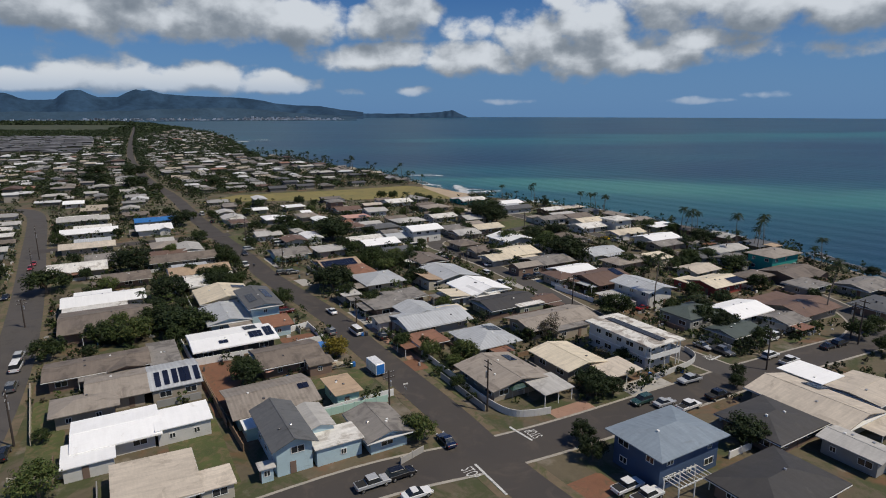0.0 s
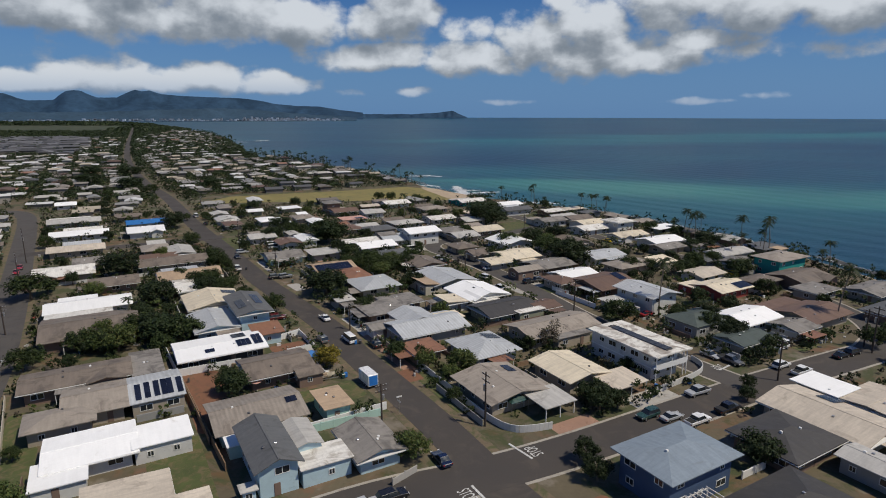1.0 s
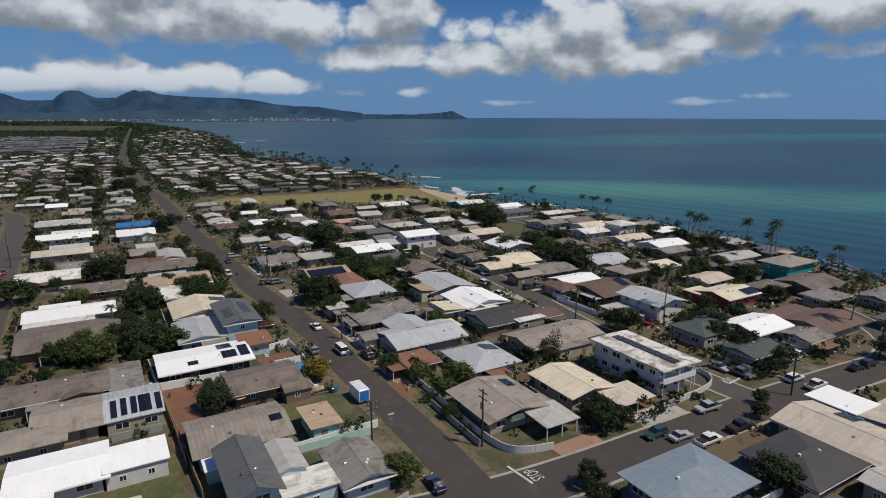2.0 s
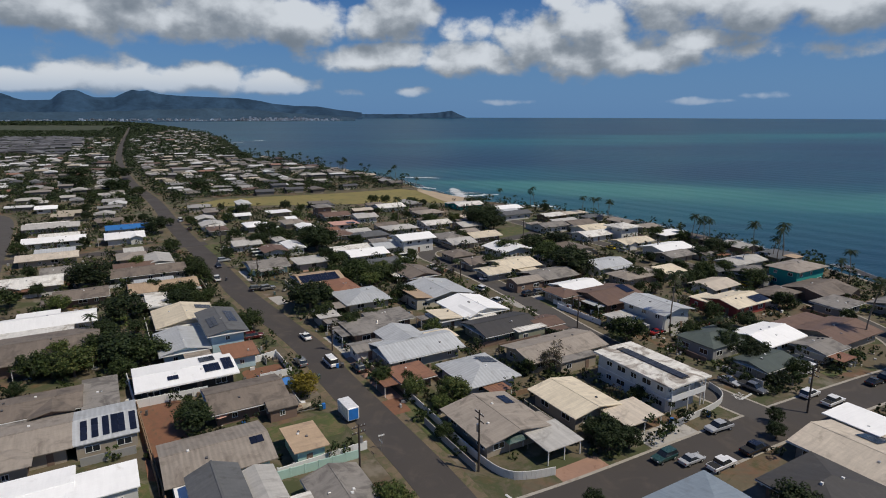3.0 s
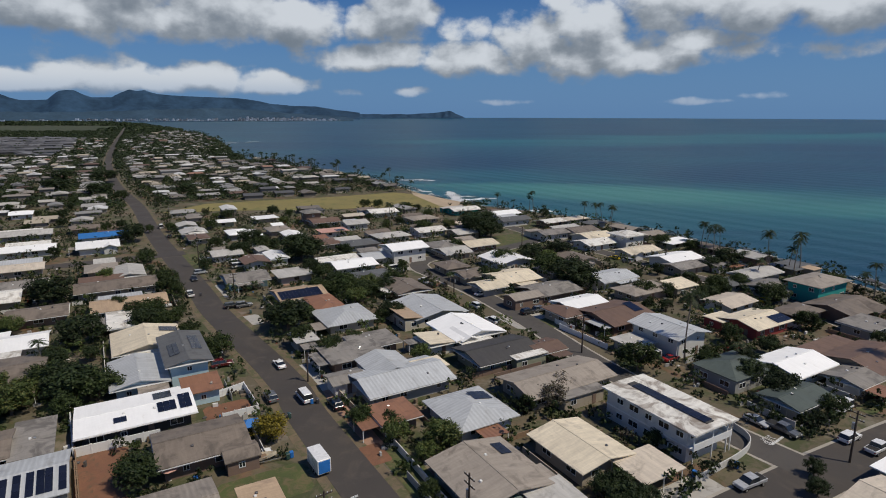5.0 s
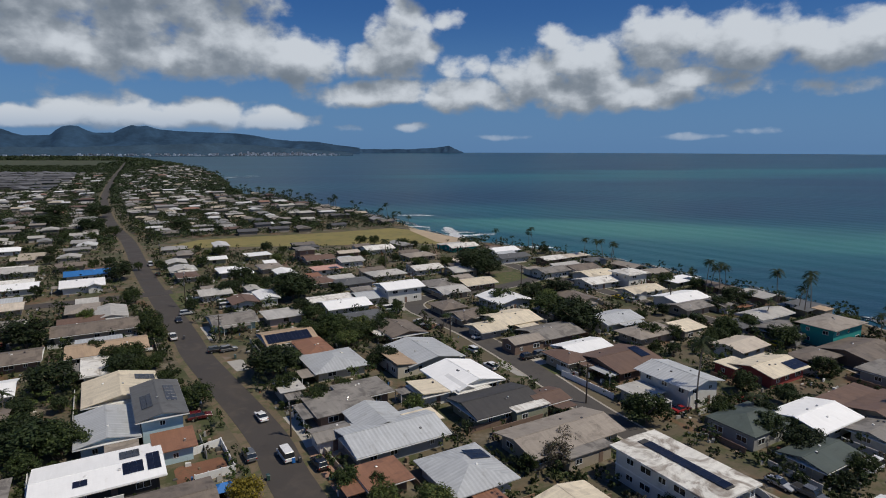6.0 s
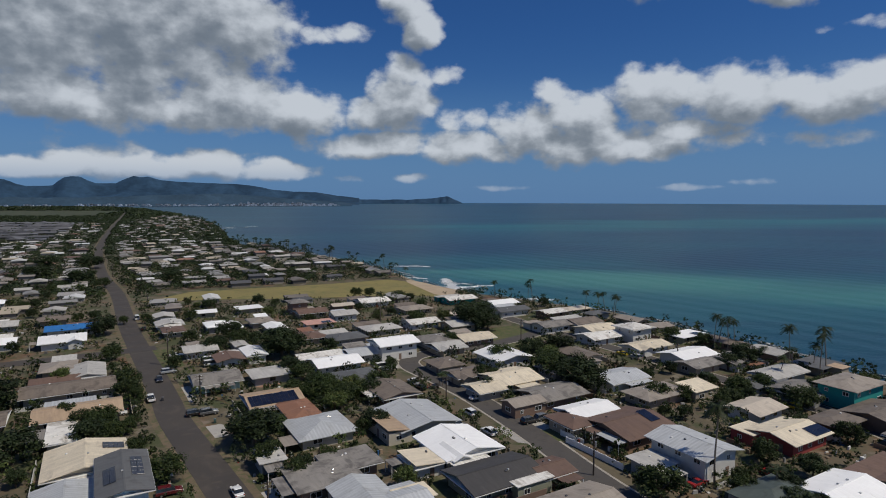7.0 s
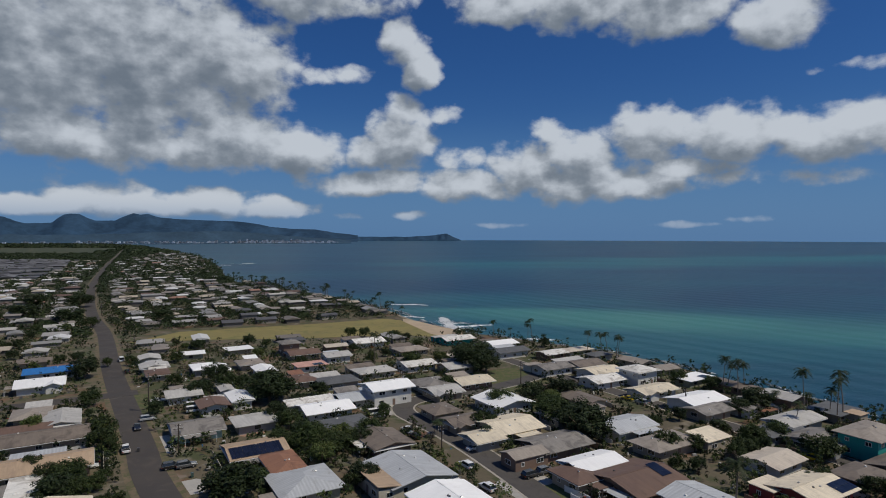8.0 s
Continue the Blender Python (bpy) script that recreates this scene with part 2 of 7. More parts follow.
# The last colour, near-black, paints the shade inside an open lanai onto walls.
for key, colour in (("white", (0.58, 0.575, 0.55)), ("cream", (0.47, 0.43, 0.35)), ("grey", (0.30, 0.30, 0.29)), ("beige", (0.34, 0.295, 0.235)), ("blue", (0.42, 0.55, 0.60)),
                    ("navy", (0.05, 0.085, 0.16)), ("mint", (0.42, 0.60, 0.53)), ("teal", (0.02, 0.27, 0.25)), ("brown", (0.19, 0.13, 0.10)), ("red", (0.27, 0.05, 0.045)), ("olive", (0.25, 0.26, 0.19)), ("dark", (0.045, 0.042, 0.04))):
    M["wall_" + key] = material("wall_" + key, colour, 0.8, 0, 0.12, 0.5, 9.0, 0.2, tuple(0.65 * c for c in colour), 0.15)
M["roof_stained"] = material("roof_stained", (0.74, 0.72, 0.66), 0.7, 0, 0.1, 0.14, 2.6, 0.3, (0.17, 0.125, 0.09), 0.75, streaks=0.2)
M["trim"] = material("trim_paint", (0.74, 0.74, 0.72), 0.6, 0, 0.08, 2.0, 20, 0.1)
M["glass"] = material("window_glass", (0.02, 0.025, 0.03), 0.08, 0, 0.1, 1.0, 3.0, 0.02, spec=0.8)
M["dark_void"] = material("dark_screen", (0.025, 0.025, 0.025), 0.7, 0, 0.2)
M["wood"] = material("timber", (0.24, 0.16, 0.10), 0.8, 0, 0.3, 0.8, 18)
M["pole"] = material("pole_timber", (0.055, 0.042, 0.034), 0.85, 0, 0.3, 1.0, 20)
M["concrete"] = material("concrete", (0.40, 0.38, 0.345), 0.85, 0, 0.18, 0.3, 8, 0.3, (0.25, 0.235, 0.21), 0.4)
M["kerb"] = material("kerb_concrete", (0.37, 0.34, 0.29), 0.85, 0, 0.2, 0.3, 8, 0.3, (0.22, 0.17, 0.13), 0.4)
M["drive_red"] = material("red_drive", (0.33, 0.20, 0.14), 0.85, 0, 0.2, 0.4, 8, 0.3, (0.22, 0.12, 0.08), 0.3)
M["asphalt"] = material("asphalt", (0.062, 0.054, 0.048), 0.85, 0, 0.18, 0.10, 12, 0.25, (0.090, 0.075, 0.062), 0.45)
M["asphalt_old"] = material("asphalt_old", (0.082, 0.074, 0.067), 0.88, 0, 0.2, 0.2, 30, 0.25, (0.06, 0.055, 0.052), 0.5)
M["paint"] = material("road_paint", (0.62, 0.62, 0.59), 0.7, 0, 0.2, 1.2, 12, 0.1, (0.2, 0.2, 0.19), 0.5)
M["soil"] = material("red_soil", (0.20, 0.095, 0.055), 0.95, 0, 0.3, 0.35, 6, 0.5, (0.12, 0.085, 0.05), 0.5)
M["drygrass"] = material("dry_grass", (0.155, 0.118, 0.075), 0.95, 0, 0.35, 0.22, 7, 0.5, (0.07, 0.085, 0.03), 0.75)
M["lawn"] = material("lawn_grass", (0.074, 0.092, 0.030), 0.95, 0, 0.35, 0.3, 8, 0.5, (0.15, 0.115, 0.06), 0.7)
M["field"] = material("field_grass", (0.22, 0.185, 0.065), 0.95, 0, 0.25, 0.06, 2.0, 0.5, (0.13, 0.14, 0.045), 0.5)
M["sandbeach"] = material("beach_sand", (0.42, 0.33, 0.23), 0.95, 0, 0.2, 0.08, 3, 0.4)
M["rock"] = material("shore_rock", (0.10, 0.09, 0.08), 0.9, 0, 0.35, 0.5, 4, 0.8)
M["solar"] = material("solar_cell", (0.013, 0.016, 0.030), 0.18, 0, 0.15, 1.0, 5, 0.02, per_object=0.5)
M["solar_frame"] = material("solar_frame", (0.10, 0.10, 0.11), 0.45, 0.6, 0.1)
M["bark"] = material("bark", (0.15, 0.115, 0.085), 0.9, 0, 0.3, 1.2, 12, 0.6)
M["palm_bark"] = material("palm_bark", (0.21, 0.175, 0.14), 0.9, 0, 0.25, 1.2, 9, 0.6)
M["leaf"] = foliage("leaf", (0.035, 0.054, 0.016), (0.075, 0.096, 0.026))
M["leaf_dark"] = foliage("leaf_dark", (0.027, 0.042, 0.015), (0.05, 0.07, 0.023))
M["leaf_light"] = foliage("leaf_light", (0.075, 0.105, 0.03), (0.15, 0.15, 0.045))
M["leaf_yellow"] = foliage("leaf_yellow", (0.21, 0.17, 0.025), (0.30, 0.24, 0.03))
M["leaf_bare"] = foliage("leaf_bare", (0.085, 0.07, 0.05), (0.06, 0.075, 0.03))
M["frond"] = foliage("frond", (0.026, 0.042, 0.014), (0.05, 0.06, 0.022))
M["tyre"] = material("tyre_rubber", (0.02, 0.02, 0.02), 0.9)
M["chrome"] = material("wheel_rim", (0.5, 0.5, 0.5), 0.35, 0.8, 0.08)
M["lamp_red"] = material("tail_lamp", (0.35, 0.02, 0.015), 0.3)
M["lamp_clear"] = material("head_lamp", (0.7, 0.7, 0.68), 0.2)
for key, colour in (("white", (0.78, 0.78, 0.77)), ("silver", (0.42, 0.43, 0.44)), ("black", (0.014, 0.014, 0.016)), ("grey", (0.12, 0.125, 0.13)), ("red", (0.32, 0.02, 0.02)), ("navy", (0.012, 0.02, 0.055)),
                    ("maroon", (0.11, 0.013, 0.018)), ("yellow", (0.55, 0.40, 0.02)), ("blue", (0.02, 0.10, 0.36)), ("green", (0.03, 0.07, 0.06))):
    M["car_" + key] = material("car_" + key, colour, 0.28, 0.0, 0.05, 0.8, 6, 0.02, coat=0.6)
M["awning_blue"] = material("blue_tarp", (0.02, 0.16, 0.50), 0.6, 0, 0.2, 0.6, 5, 0.5)
M["pool"] = material("pool_water", (0.02, 0.42, 0.33), 0.08, 0, 0.08, 0.5, 4, 0.1)
M["pool_blue"] = material("pool_blue", (0.03, 0.30, 0.45), 0.08, 0, 0.08, 0.5, 4, 0.1)
M["foam"] = material("sea_foam", (0.80, 0.82, 0.82), 0.7, 0, 0.2, 0.4, 3, 0.5)
M["hedge_red"] = foliage("hedge_red", (0.14, 0.03, 0.04), (0.05, 0.06, 0.02))

# ---- building helpers ----


def part(name, bm, mat, parent=None, label="", smooth=False):
    """One mesh object from a bmesh, under a thing or a part."""
    me = bpy.data.meshes.new(name)
    bm.normal_update()
    bm.to_mesh(me)
    bm.free()
    me.materials.append(M[mat] if isinstance(mat, str) else mat)
    if smooth:
        me.shade_smooth()
    ob = new(name, me)
    ob.parent = parent
    if label:
        ob["label"] = label
    return ob


def again(ob, parent, m):
    """The same mesh once more, at the pose m under parent."""
    o = new(ob.name.split(".")[0], ob.data)
    o.parent, o.matrix_basis = parent, m
    return o


def box(bm, x0, y0, z0, x1, y1, z1):
    v = [bm.verts.new(p) for p in ((x0, y0, z0), (x1, y0, z0), (x1, y1, z0), (x0, y1, z0), (x0, y0, z1), (x1, y0, z1), (x1, y1, z1), (x0, y1, z1))]
    for q in ((3, 2, 1, 0), (4, 5, 6, 7), (0, 1, 5, 4), (1, 2, 6, 5), (2, 3, 7, 6), (3, 0, 4, 7)):
        bm.faces.new([v[k] for k in q])
    return bm


def boxes(*sizes):
    bm = bmesh.new()
    for s in sizes:
        box(bm, *s)
    return bm


def bevelled(bm, width):
    bmesh.ops.bevel(bm, geom=bm.edges[:], offset=width, segments=1, affect="EDGES")
    return bm


def tube(bm, path, radii, sides=7):
    """A tapered tube along a path."""
    rings = []
    for k, (p, r) in enumerate(zip(path, radii)):
        p = Vector(p)
        way = (Vector(path[min(k + 1, len(path) - 1)]) - Vector(path[max(k - 1, 0)])).normalized()
        side = way.cross(Vector((0.31, 0.95, 0.05))).normalized()
        up = side.cross(way)
        rings.append([bm.verts.new(p + r * (side * math.cos(2 * math.pi * j / sides) + up * math.sin(2 * math.pi * j / sides))) for j in range(sides)])
    for a, b in zip(rings, rings[1:]):
        for j in range(sides):
            bm.faces.new((a[j], a[(j + 1) % sides], b[(j + 1) % sides], b[j]))
    bm.faces.new(rings[-1])
    bm.faces.new(rings[0][::-1])
    return bm


def extruded(bm, outline, z0, z1):
    """A prism over a convex or simple outline."""
    lo = [bm.verts.new((x, y, z0)) for x, y in outline]
    hi = [bm.verts.new((x, y, z1)) for x, y in outline]
    n = len(outline)
    bm.faces.new(hi)
    bm.faces.new(lo[::-1])
    for k in range(n):
        bm.faces.new((lo[k], lo[(k + 1) % n], hi[(k + 1) % n], hi[k]))
    return bm


def offset_line(points, off):
    out = []
    for k, p in enumerate(points):
        a, b = Vector(points[max(k - 1, 0)]), Vector(points[min(k + 1, len(points) - 1)])
        way = (b - a).normalized()
        out.append(Vector(p) + off * Vector((way.y, -way.x)))
    return out


def smooth_line(points, steps=6):
    """A Catmull-Rom line through the points."""
    p = [Vector(q) for q in points]
    p = [2 * p[0] - p[1], *p, 2 * p[-1] - p[-2]]
    out = []
    for k in range(1, len(p) - 2):
        for j in range(steps):
            s = j / steps
            a, b, c, d = p[k - 1:k + 3]
            out.append(0.5 * (2 * b + (c - a) * s + (2 * a - 5 * b + 4 * c - d) * s * s + (3 * b - a - 3 * c + d) * s ** 3))
    return out + [p[-2]]


def strip(name, points, width, mat, z, label, category, thick=0.06, shift=0.0):
    """A flat band along a line, with a little thickness."""
    bm = bmesh.new()
    left, right = offset_line(points, shift - width / 2), offset_line(points, shift + width / 2)
    rows = [[bm.verts.new((*q, h)) for q, h in ((a, z - thick), (a, z), (b, z), (b, z - thick))] for a, b in zip(left, right)]
    for a, b in zip(rows, rows[1:]):
        for j in range(3):
            bm.faces.new((a[j], a[j + 1], b[j + 1], b[j]))
    return tagged(part(name, bm, mat), label, category, kind="structure")


def patch(name, x, y, rot, w, d, mat, label, category, z=0.03):
    """A slab lying on the ground, with softened corners."""
    bm = bmesh.new()
    c = min(w, d) * 0.12
    w, d = w / 2, d / 2
    extruded(bm, ((-w + c, -d), (w - c, -d), (w, -d + c), (w, d - c), (w - c, d), (-w + c, d), (-w, d - c), (-w, -d + c)), -0.05, z)
    ob = part(name, bm, mat)
    ob.matrix_world = pose(x, y, 0, 0, 0, rot)
    return tagged(ob, label, category, kind="structure")


# ---- ground, sea, distance ----
COAST = ((-400, 185), (60, 160), (150, 156), (200, 152), (236, 147), (257, 139), (286, 128), (307, 116), (340, 98), (366, 70), (390, 42), (410, 14), (444, -3), (471, -14), (496, -24), (538, -46),
         (589, -82), (677, -144), (726, -182), (765, -226), (860, -277), (1153, -396), (1566, -598), (2069, -900), (2700, -1290), (3300, -1800))


def coast(y):
    return float(np.interp(y, [c[0] for c in COAST], [c[1] for c in COAST]))


def build_ground():
    bm = bmesh.new()
    ys = sorted({-400, *range(-100, 800, 10), *range(800, 3301, 50)})
    rows = []
    for y in ys:
        c = coast(y) + 2.5 * noise.noise((y * 0.045, 3.1, 0)) + 1.2 * noise.noise((y * 0.2, 7.0, 0))
        xs = [(-4200, 0), (-900, 0), (-420, 0), (-160, 0), (min(-60, c - 90), 0), (c - 40, 0), (c - 14, 0), (c - 6, -0.3), (c - 2, -1.3), (c + 3, -2.6), (c + 14, -3.6)]
        xs = [(min(x, c - 40 - 0.001 * n), z) for n, (x, z) in enumerate(xs[:6])][::1] + xs[6:]
        xs.sort()
        rows.append([bm.verts.new((x, y, z)) for x, z in xs])
    for a, b in zip(rows, rows[1:]):
        for j in range(len(a) - 1):
            bm.faces.new((a[j], a[j + 1], b[j + 1], b[j]))
    m = material("ground", (0.118, 0.098, 0.062), 0.95, 0, 0.3, 0.05, 0.9, 0.6)
    t = m.node_tree
    b = t.nodes["Principled BSDF"]
    tc = t.nodes.new("ShaderNodeTexCoord").outputs["Object"]
    src = b.inputs["Base Color"].links[0].from_socket
    green = remap(t, noise_tex(t, tc, 0.085, 9.0, 0.72, 0.5), 0.47, 0.56)
    red = remap(t, noise_tex(t, tc, 0.07, 8.0, 0.65, 0.8), 0.52, 0.68)
    pale = remap(t, noise_tex(t, tc, 0.13, 6.0, 0.6), 0.55, 0.66)
    col = mixc(t, mathn(t, "MULTIPLY", green, 0.85), src, (0.052, 0.066, 0.022))
    col = mixc(t, mathn(t, "MULTIPLY", red, 0.65), col, (0.19, 0.09, 0.05))
    col = mixc(t, mathn(t, "MULTIPLY", pale, 0.45), col, (0.28, 0.245, 0.20))
    xyz = t.nodes.new("ShaderNodeSeparateXYZ")
    t.links.new(tc, xyz.inputs[0])
    col = mixc(t, remap(t, xyz.outputs[2], -0.2, -1.0), col, (0.30, 0.24, 0.17))
    col = mixc(t, remap(t, xyz.outputs[1], 420.0, 900.0, 0.0, 0.85), col, (0.028, 0.036, 0.017))
    t.links.new(col, b.inputs["Base Color"])
    tagged(part("ground", bm, m), "flat coastal ground of dry grass, red soil and worn yards", "ground", kind="structure")


def build_sea():
    bm = bmesh.new()
    n = 128
    rings = []
    for r, z in ((600, 0.0), (2600, 0.0), (3500, 2.5), (4300, 7.5), (4880, 14.0)):
        rings.append([bm.verts.new((r * math.cos(2 * math.pi * k / n), r * math.sin(2 * math.pi * k / n), z)) for k in range(n)])
    bm.faces.new(rings[0])
    for a, b in zip(rings, rings[1:]):
        for k in range(n):
            bm.faces.new((a[k], b[k], b[(k + 1) % n], a[(k + 1) % n]))
    m = bpy.data.materials.new("sea_water")
    m.use_nodes = True
    t = m.node_tree
    b = t.nodes["Principled BSDF"]
    tc = t.nodes.new("ShaderNodeTexCoord").outputs["Object"]
    xyz = t.nodes.new("ShaderNodeSeparateXYZ")
    t.links.new(tc, xyz.inputs[0])
    x, y = xyz.outputs[0], xyz.outputs[1]
    streak = noise_tex(t, combine(t, mathn(t, "MULTIPLY", x, 0.0022), mathn(t, "MULTIPLY", y, 0.0075), 0.0), 1.0, 6.0, 0.6, 0.7)

    def bank(cx, cy, rx, ry, turn):
        c, sn = math.cos(radians(turn)), math.sin(radians(turn))
        dx, dy = mathn(t, "SUBTRACT", x, cx), mathn(t, "SUBTRACT", y, cy)
        u = mathn(t, "ADD", mathn(t, "MULTIPLY", dx, c / rx), mathn(t, "MULTIPLY", dy, sn / rx))
        v = mathn(t, "ADD", mathn(t, "MULTIPLY", dx, -sn / ry), mathn(t, "MULTIPLY", dy, c / ry))
        return mathn(t, "SUBTRACT", 1.0, mathn(t, "ADD", mathn(t, "POWER", mathn(t, "ABSOLUTE", u), 2.0), mathn(t, "POWER", mathn(t, "ABSOLUTE", v), 2.0)))

    ripple = mathn(t, "MULTIPLY", mathn(t, "SUBTRACT", streak, 0.5), 3.2)
    sand_bar = remap(t, mathn(t, "ADD", mathn(t, "MAXIMUM", bank(150, 462, 150, 48, -20), mathn(t, "SUBTRACT", bank(330, 400, 260, 60, -14), 0.35)), ripple), -0.9, 1.1)
    shelf = remap(t, mathn(t, "ADD", mathn(t, "MAXIMUM", bank(190, 420, 330, 125, -26), bank(520, 330, 330, 120, -26)), ripple), -0.9, 1.0)
    outer = remap(t, mathn(t, "ADD", mathn(t, "MAXIMUM", bank(1150, 1560, 1000, 230, 14), bank(300, 1250, 420, 130, 5)), ripple), -0.6, 1.2)
    col = mixc(t, remap(t, streak, 0.35, 0.7), (0.005, 0.041, 0.086), (0.010, 0.078, 0.118))
    col = mixc(t, mathn(t, "MULTIPLY", shelf, 0.45), col, (0.016, 0.135, 0.15))
    col = mixc(t, mathn(t, "MULTIPLY", outer, 0.7), col, (0.012, 0.15, 0.165))
    col = mixc(t, mathn(t, "MULTIPLY", sand_bar, 0.66), col, (0.07, 0.25, 0.205))
    t.links.new(col, b.inputs["Base Color"])
    b.inputs["Roughness"].default_value, b.inputs["IOR"].default_value = 0.36, 1.33
    b.inputs["Specular IOR Level"].default_value = 0.26
    swell = t.nodes.new("ShaderNodeTexWave")
    t.links.new(combine(t, mathn(t, "MULTIPLY", mathn(t, "ADD", mathn(t, "MULTIPLY", x, 0.80), mathn(t, "MULTIPLY", y, 0.60)), 1.0), mathn(t, "MULTIPLY", y, 0.3), 0.0), swell.inputs[0])
    swell.inputs["Scale"].default_value, swell.inputs["Distortion"].default_value = 0.016, 9.0
    swell.inputs["Detail"].default_value, swell.inputs["Detail Scale"].default_value = 2.0, 0.6
    chop = noise_tex(t, tc, 0.16, 5.0, 0.65)
    bn = t.nodes.new("ShaderNodeBump")
    bn.inputs["Strength"].default_value, bn.inputs["Distance"].default_value = 0.4, 1.0
    t.links.new(mathn(t, "ADD", mathn(t, "MULTIPLY", swell.outputs["Fac"], 0.55), chop), bn.inputs["Height"])
    t.links.new(bn.outputs[0], b.inputs["Normal"])
    ob = part("water", bm, m)
    ob.location.z = -2.2
    tagged(ob, "deep blue ocean with turquoise reef shallows", "sea", kind="structure")


def ridge(name, mat, label, a0, a1, near, deep, height, steps, seed, floor=-4.0):
    """A far range of hills along an arc of azimuths, with folded slopes."""
    bm = bmesh.new()
    rows = []
    for k in range(steps + 1):
        s = k / steps
        a = radians(a0 + (a1 - a0) * s)
        top = height(a0 + (a1 - a0) * s)
        row = []
        for j in range(8):
            f = j / 7
            fold = 1 + 0.7 * noise.noise((s * 26 + seed, f * 2.0, seed)) * math.sin(f * math.pi)
            r = near + deep * f
            row.append(bm.verts.new((r * math.sin(a), r * math.cos(a), floor + max(0.0, top * f ** 1.15 * fold))))
        rows.append(row)
    for a, b in zip(rows, rows[1:]):
        for j in range(7):
            bm.faces.new((a[j], b[j], b[j + 1], a[j + 1]))
    return tagged(part(name, bm, mat, smooth=True), label, "hills", kind="structure")


def profile(points, wobble, seed):
    def height(a):
        return float(np.interp(a, [p[0] for p in points], [p[1] for p in points])) + wobble * noise.noise((a * 0.9, seed, 0)) + 0.4 * wobble * noise.noise((a * 3.1, seed, 5))
    return height


def build_distance():
    # Blue distance haze is mixed into these hill and far shore colours.
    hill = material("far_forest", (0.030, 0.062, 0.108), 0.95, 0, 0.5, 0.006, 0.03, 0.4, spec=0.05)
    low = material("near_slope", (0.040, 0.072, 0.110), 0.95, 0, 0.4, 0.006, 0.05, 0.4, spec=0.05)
    ridge("backdrop", hill, "volcanic mountain range on the horizon, tinted with painted blue haze", -62, -7.4, 4250, 430,
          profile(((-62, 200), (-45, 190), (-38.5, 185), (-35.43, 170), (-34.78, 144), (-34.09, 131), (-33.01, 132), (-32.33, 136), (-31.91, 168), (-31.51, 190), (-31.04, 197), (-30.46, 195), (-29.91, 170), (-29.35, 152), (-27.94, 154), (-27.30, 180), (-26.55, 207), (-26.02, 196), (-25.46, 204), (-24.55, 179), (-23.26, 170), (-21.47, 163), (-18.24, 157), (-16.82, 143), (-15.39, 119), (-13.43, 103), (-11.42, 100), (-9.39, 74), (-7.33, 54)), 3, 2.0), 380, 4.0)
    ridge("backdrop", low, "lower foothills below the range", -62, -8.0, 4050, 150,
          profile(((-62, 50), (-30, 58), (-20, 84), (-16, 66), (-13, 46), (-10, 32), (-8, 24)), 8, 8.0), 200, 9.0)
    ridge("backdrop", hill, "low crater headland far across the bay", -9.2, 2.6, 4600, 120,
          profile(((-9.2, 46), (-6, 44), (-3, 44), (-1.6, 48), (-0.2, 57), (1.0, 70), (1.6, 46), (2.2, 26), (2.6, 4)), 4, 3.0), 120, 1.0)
    # the far shore with its pale buildings, walls tinted with painted blue haze
    rng = random.Random(5)
    bm = bmesh.new()
    for k in range(620):
        a = radians(rng.uniform(-42, -9.2)) if k < 430 else radians(rng.gauss(-15, 2.2))
        r = rng.uniform(3780, 4000)
        w, h = rng.uniform(5, 18), rng.uniform(2, 6) * (1.0 if k < 430 else rng.uniform(1, 2.4))
        x, y = r * math.sin(a), r * math.cos(a)
        lift = rng.uniform(0, 14) if k % 3 else 0
        box(bm, x - w / 2, y, lift - 4, x + w / 2, y + 8, lift + h)
    tagged(part("distant_town", bm, material("far_walls", (0.30, 0.35, 0.42), 0.9, 0, 0.2, 0.02, 0.1, 0.1, per_island=1.5)), "pale haze-tinted buildings of a far town along the bay", "town", kind="stuff")
    bm = bmesh.new()
    shore = []
    for k in range(60):
        a = radians(-60 + 52 * k / 59)
        r = 3600 + 120 * noise.noise((k * 0.3, 0, 0)) + (0 if k < 30 else 4 * (k - 30))
        shore.append((bm.verts.new((r * math.sin(a), r * math.cos(a), -2.4)), bm.verts.new((r * math.sin(a) * 1.01, r * math.cos(a) * 1.01, 3.0)), bm.verts.new((4300 * math.sin(a), 4300 * math.cos(a), 4.0))))
    for p, q in zip(shore, shore[1:]):
        for j in range(2):
            bm.faces.new((p[j], q[j], q[j + 1], p[j + 1]))
    tagged(part("backdrop", bm, low), "dark low far shore of the bay, tinted with blue haze", "shore", kind="structure")
    bm = bmesh.new()
    extruded(bm, ((-60, -8), (50, -9), (64, 0), (50, 9), (-60, 8)), 0, 7)
    box(bm, -52, -7, 7, -34, 7, 20)
    ship = part("ship", bm, "car_grey")
    ship.matrix_world = pose(2050, 4330, -2.2) @ Matrix.Diagonal((0.55, 0.55, 0.45, 1))
    tagged(ship, "dark cargo ship far out on the horizon", "ship")


build_ground()
build_sea()
build_distance()

# ---- streets ----
MAIN = [(19, 70), (10, 84), (-1, 104.5), (-19.5, 135.5), (-29.5, 153.5), (-57.7, 193.5), (-68.2, 210.5), (-82.5, 233.5), (-126, 302.5), (-179, 392), (-229, 467), (-298, 583), (-393, 755), (-595, 1150), (-800, 1565), (-1025, 2013), (-1090, 2140)]
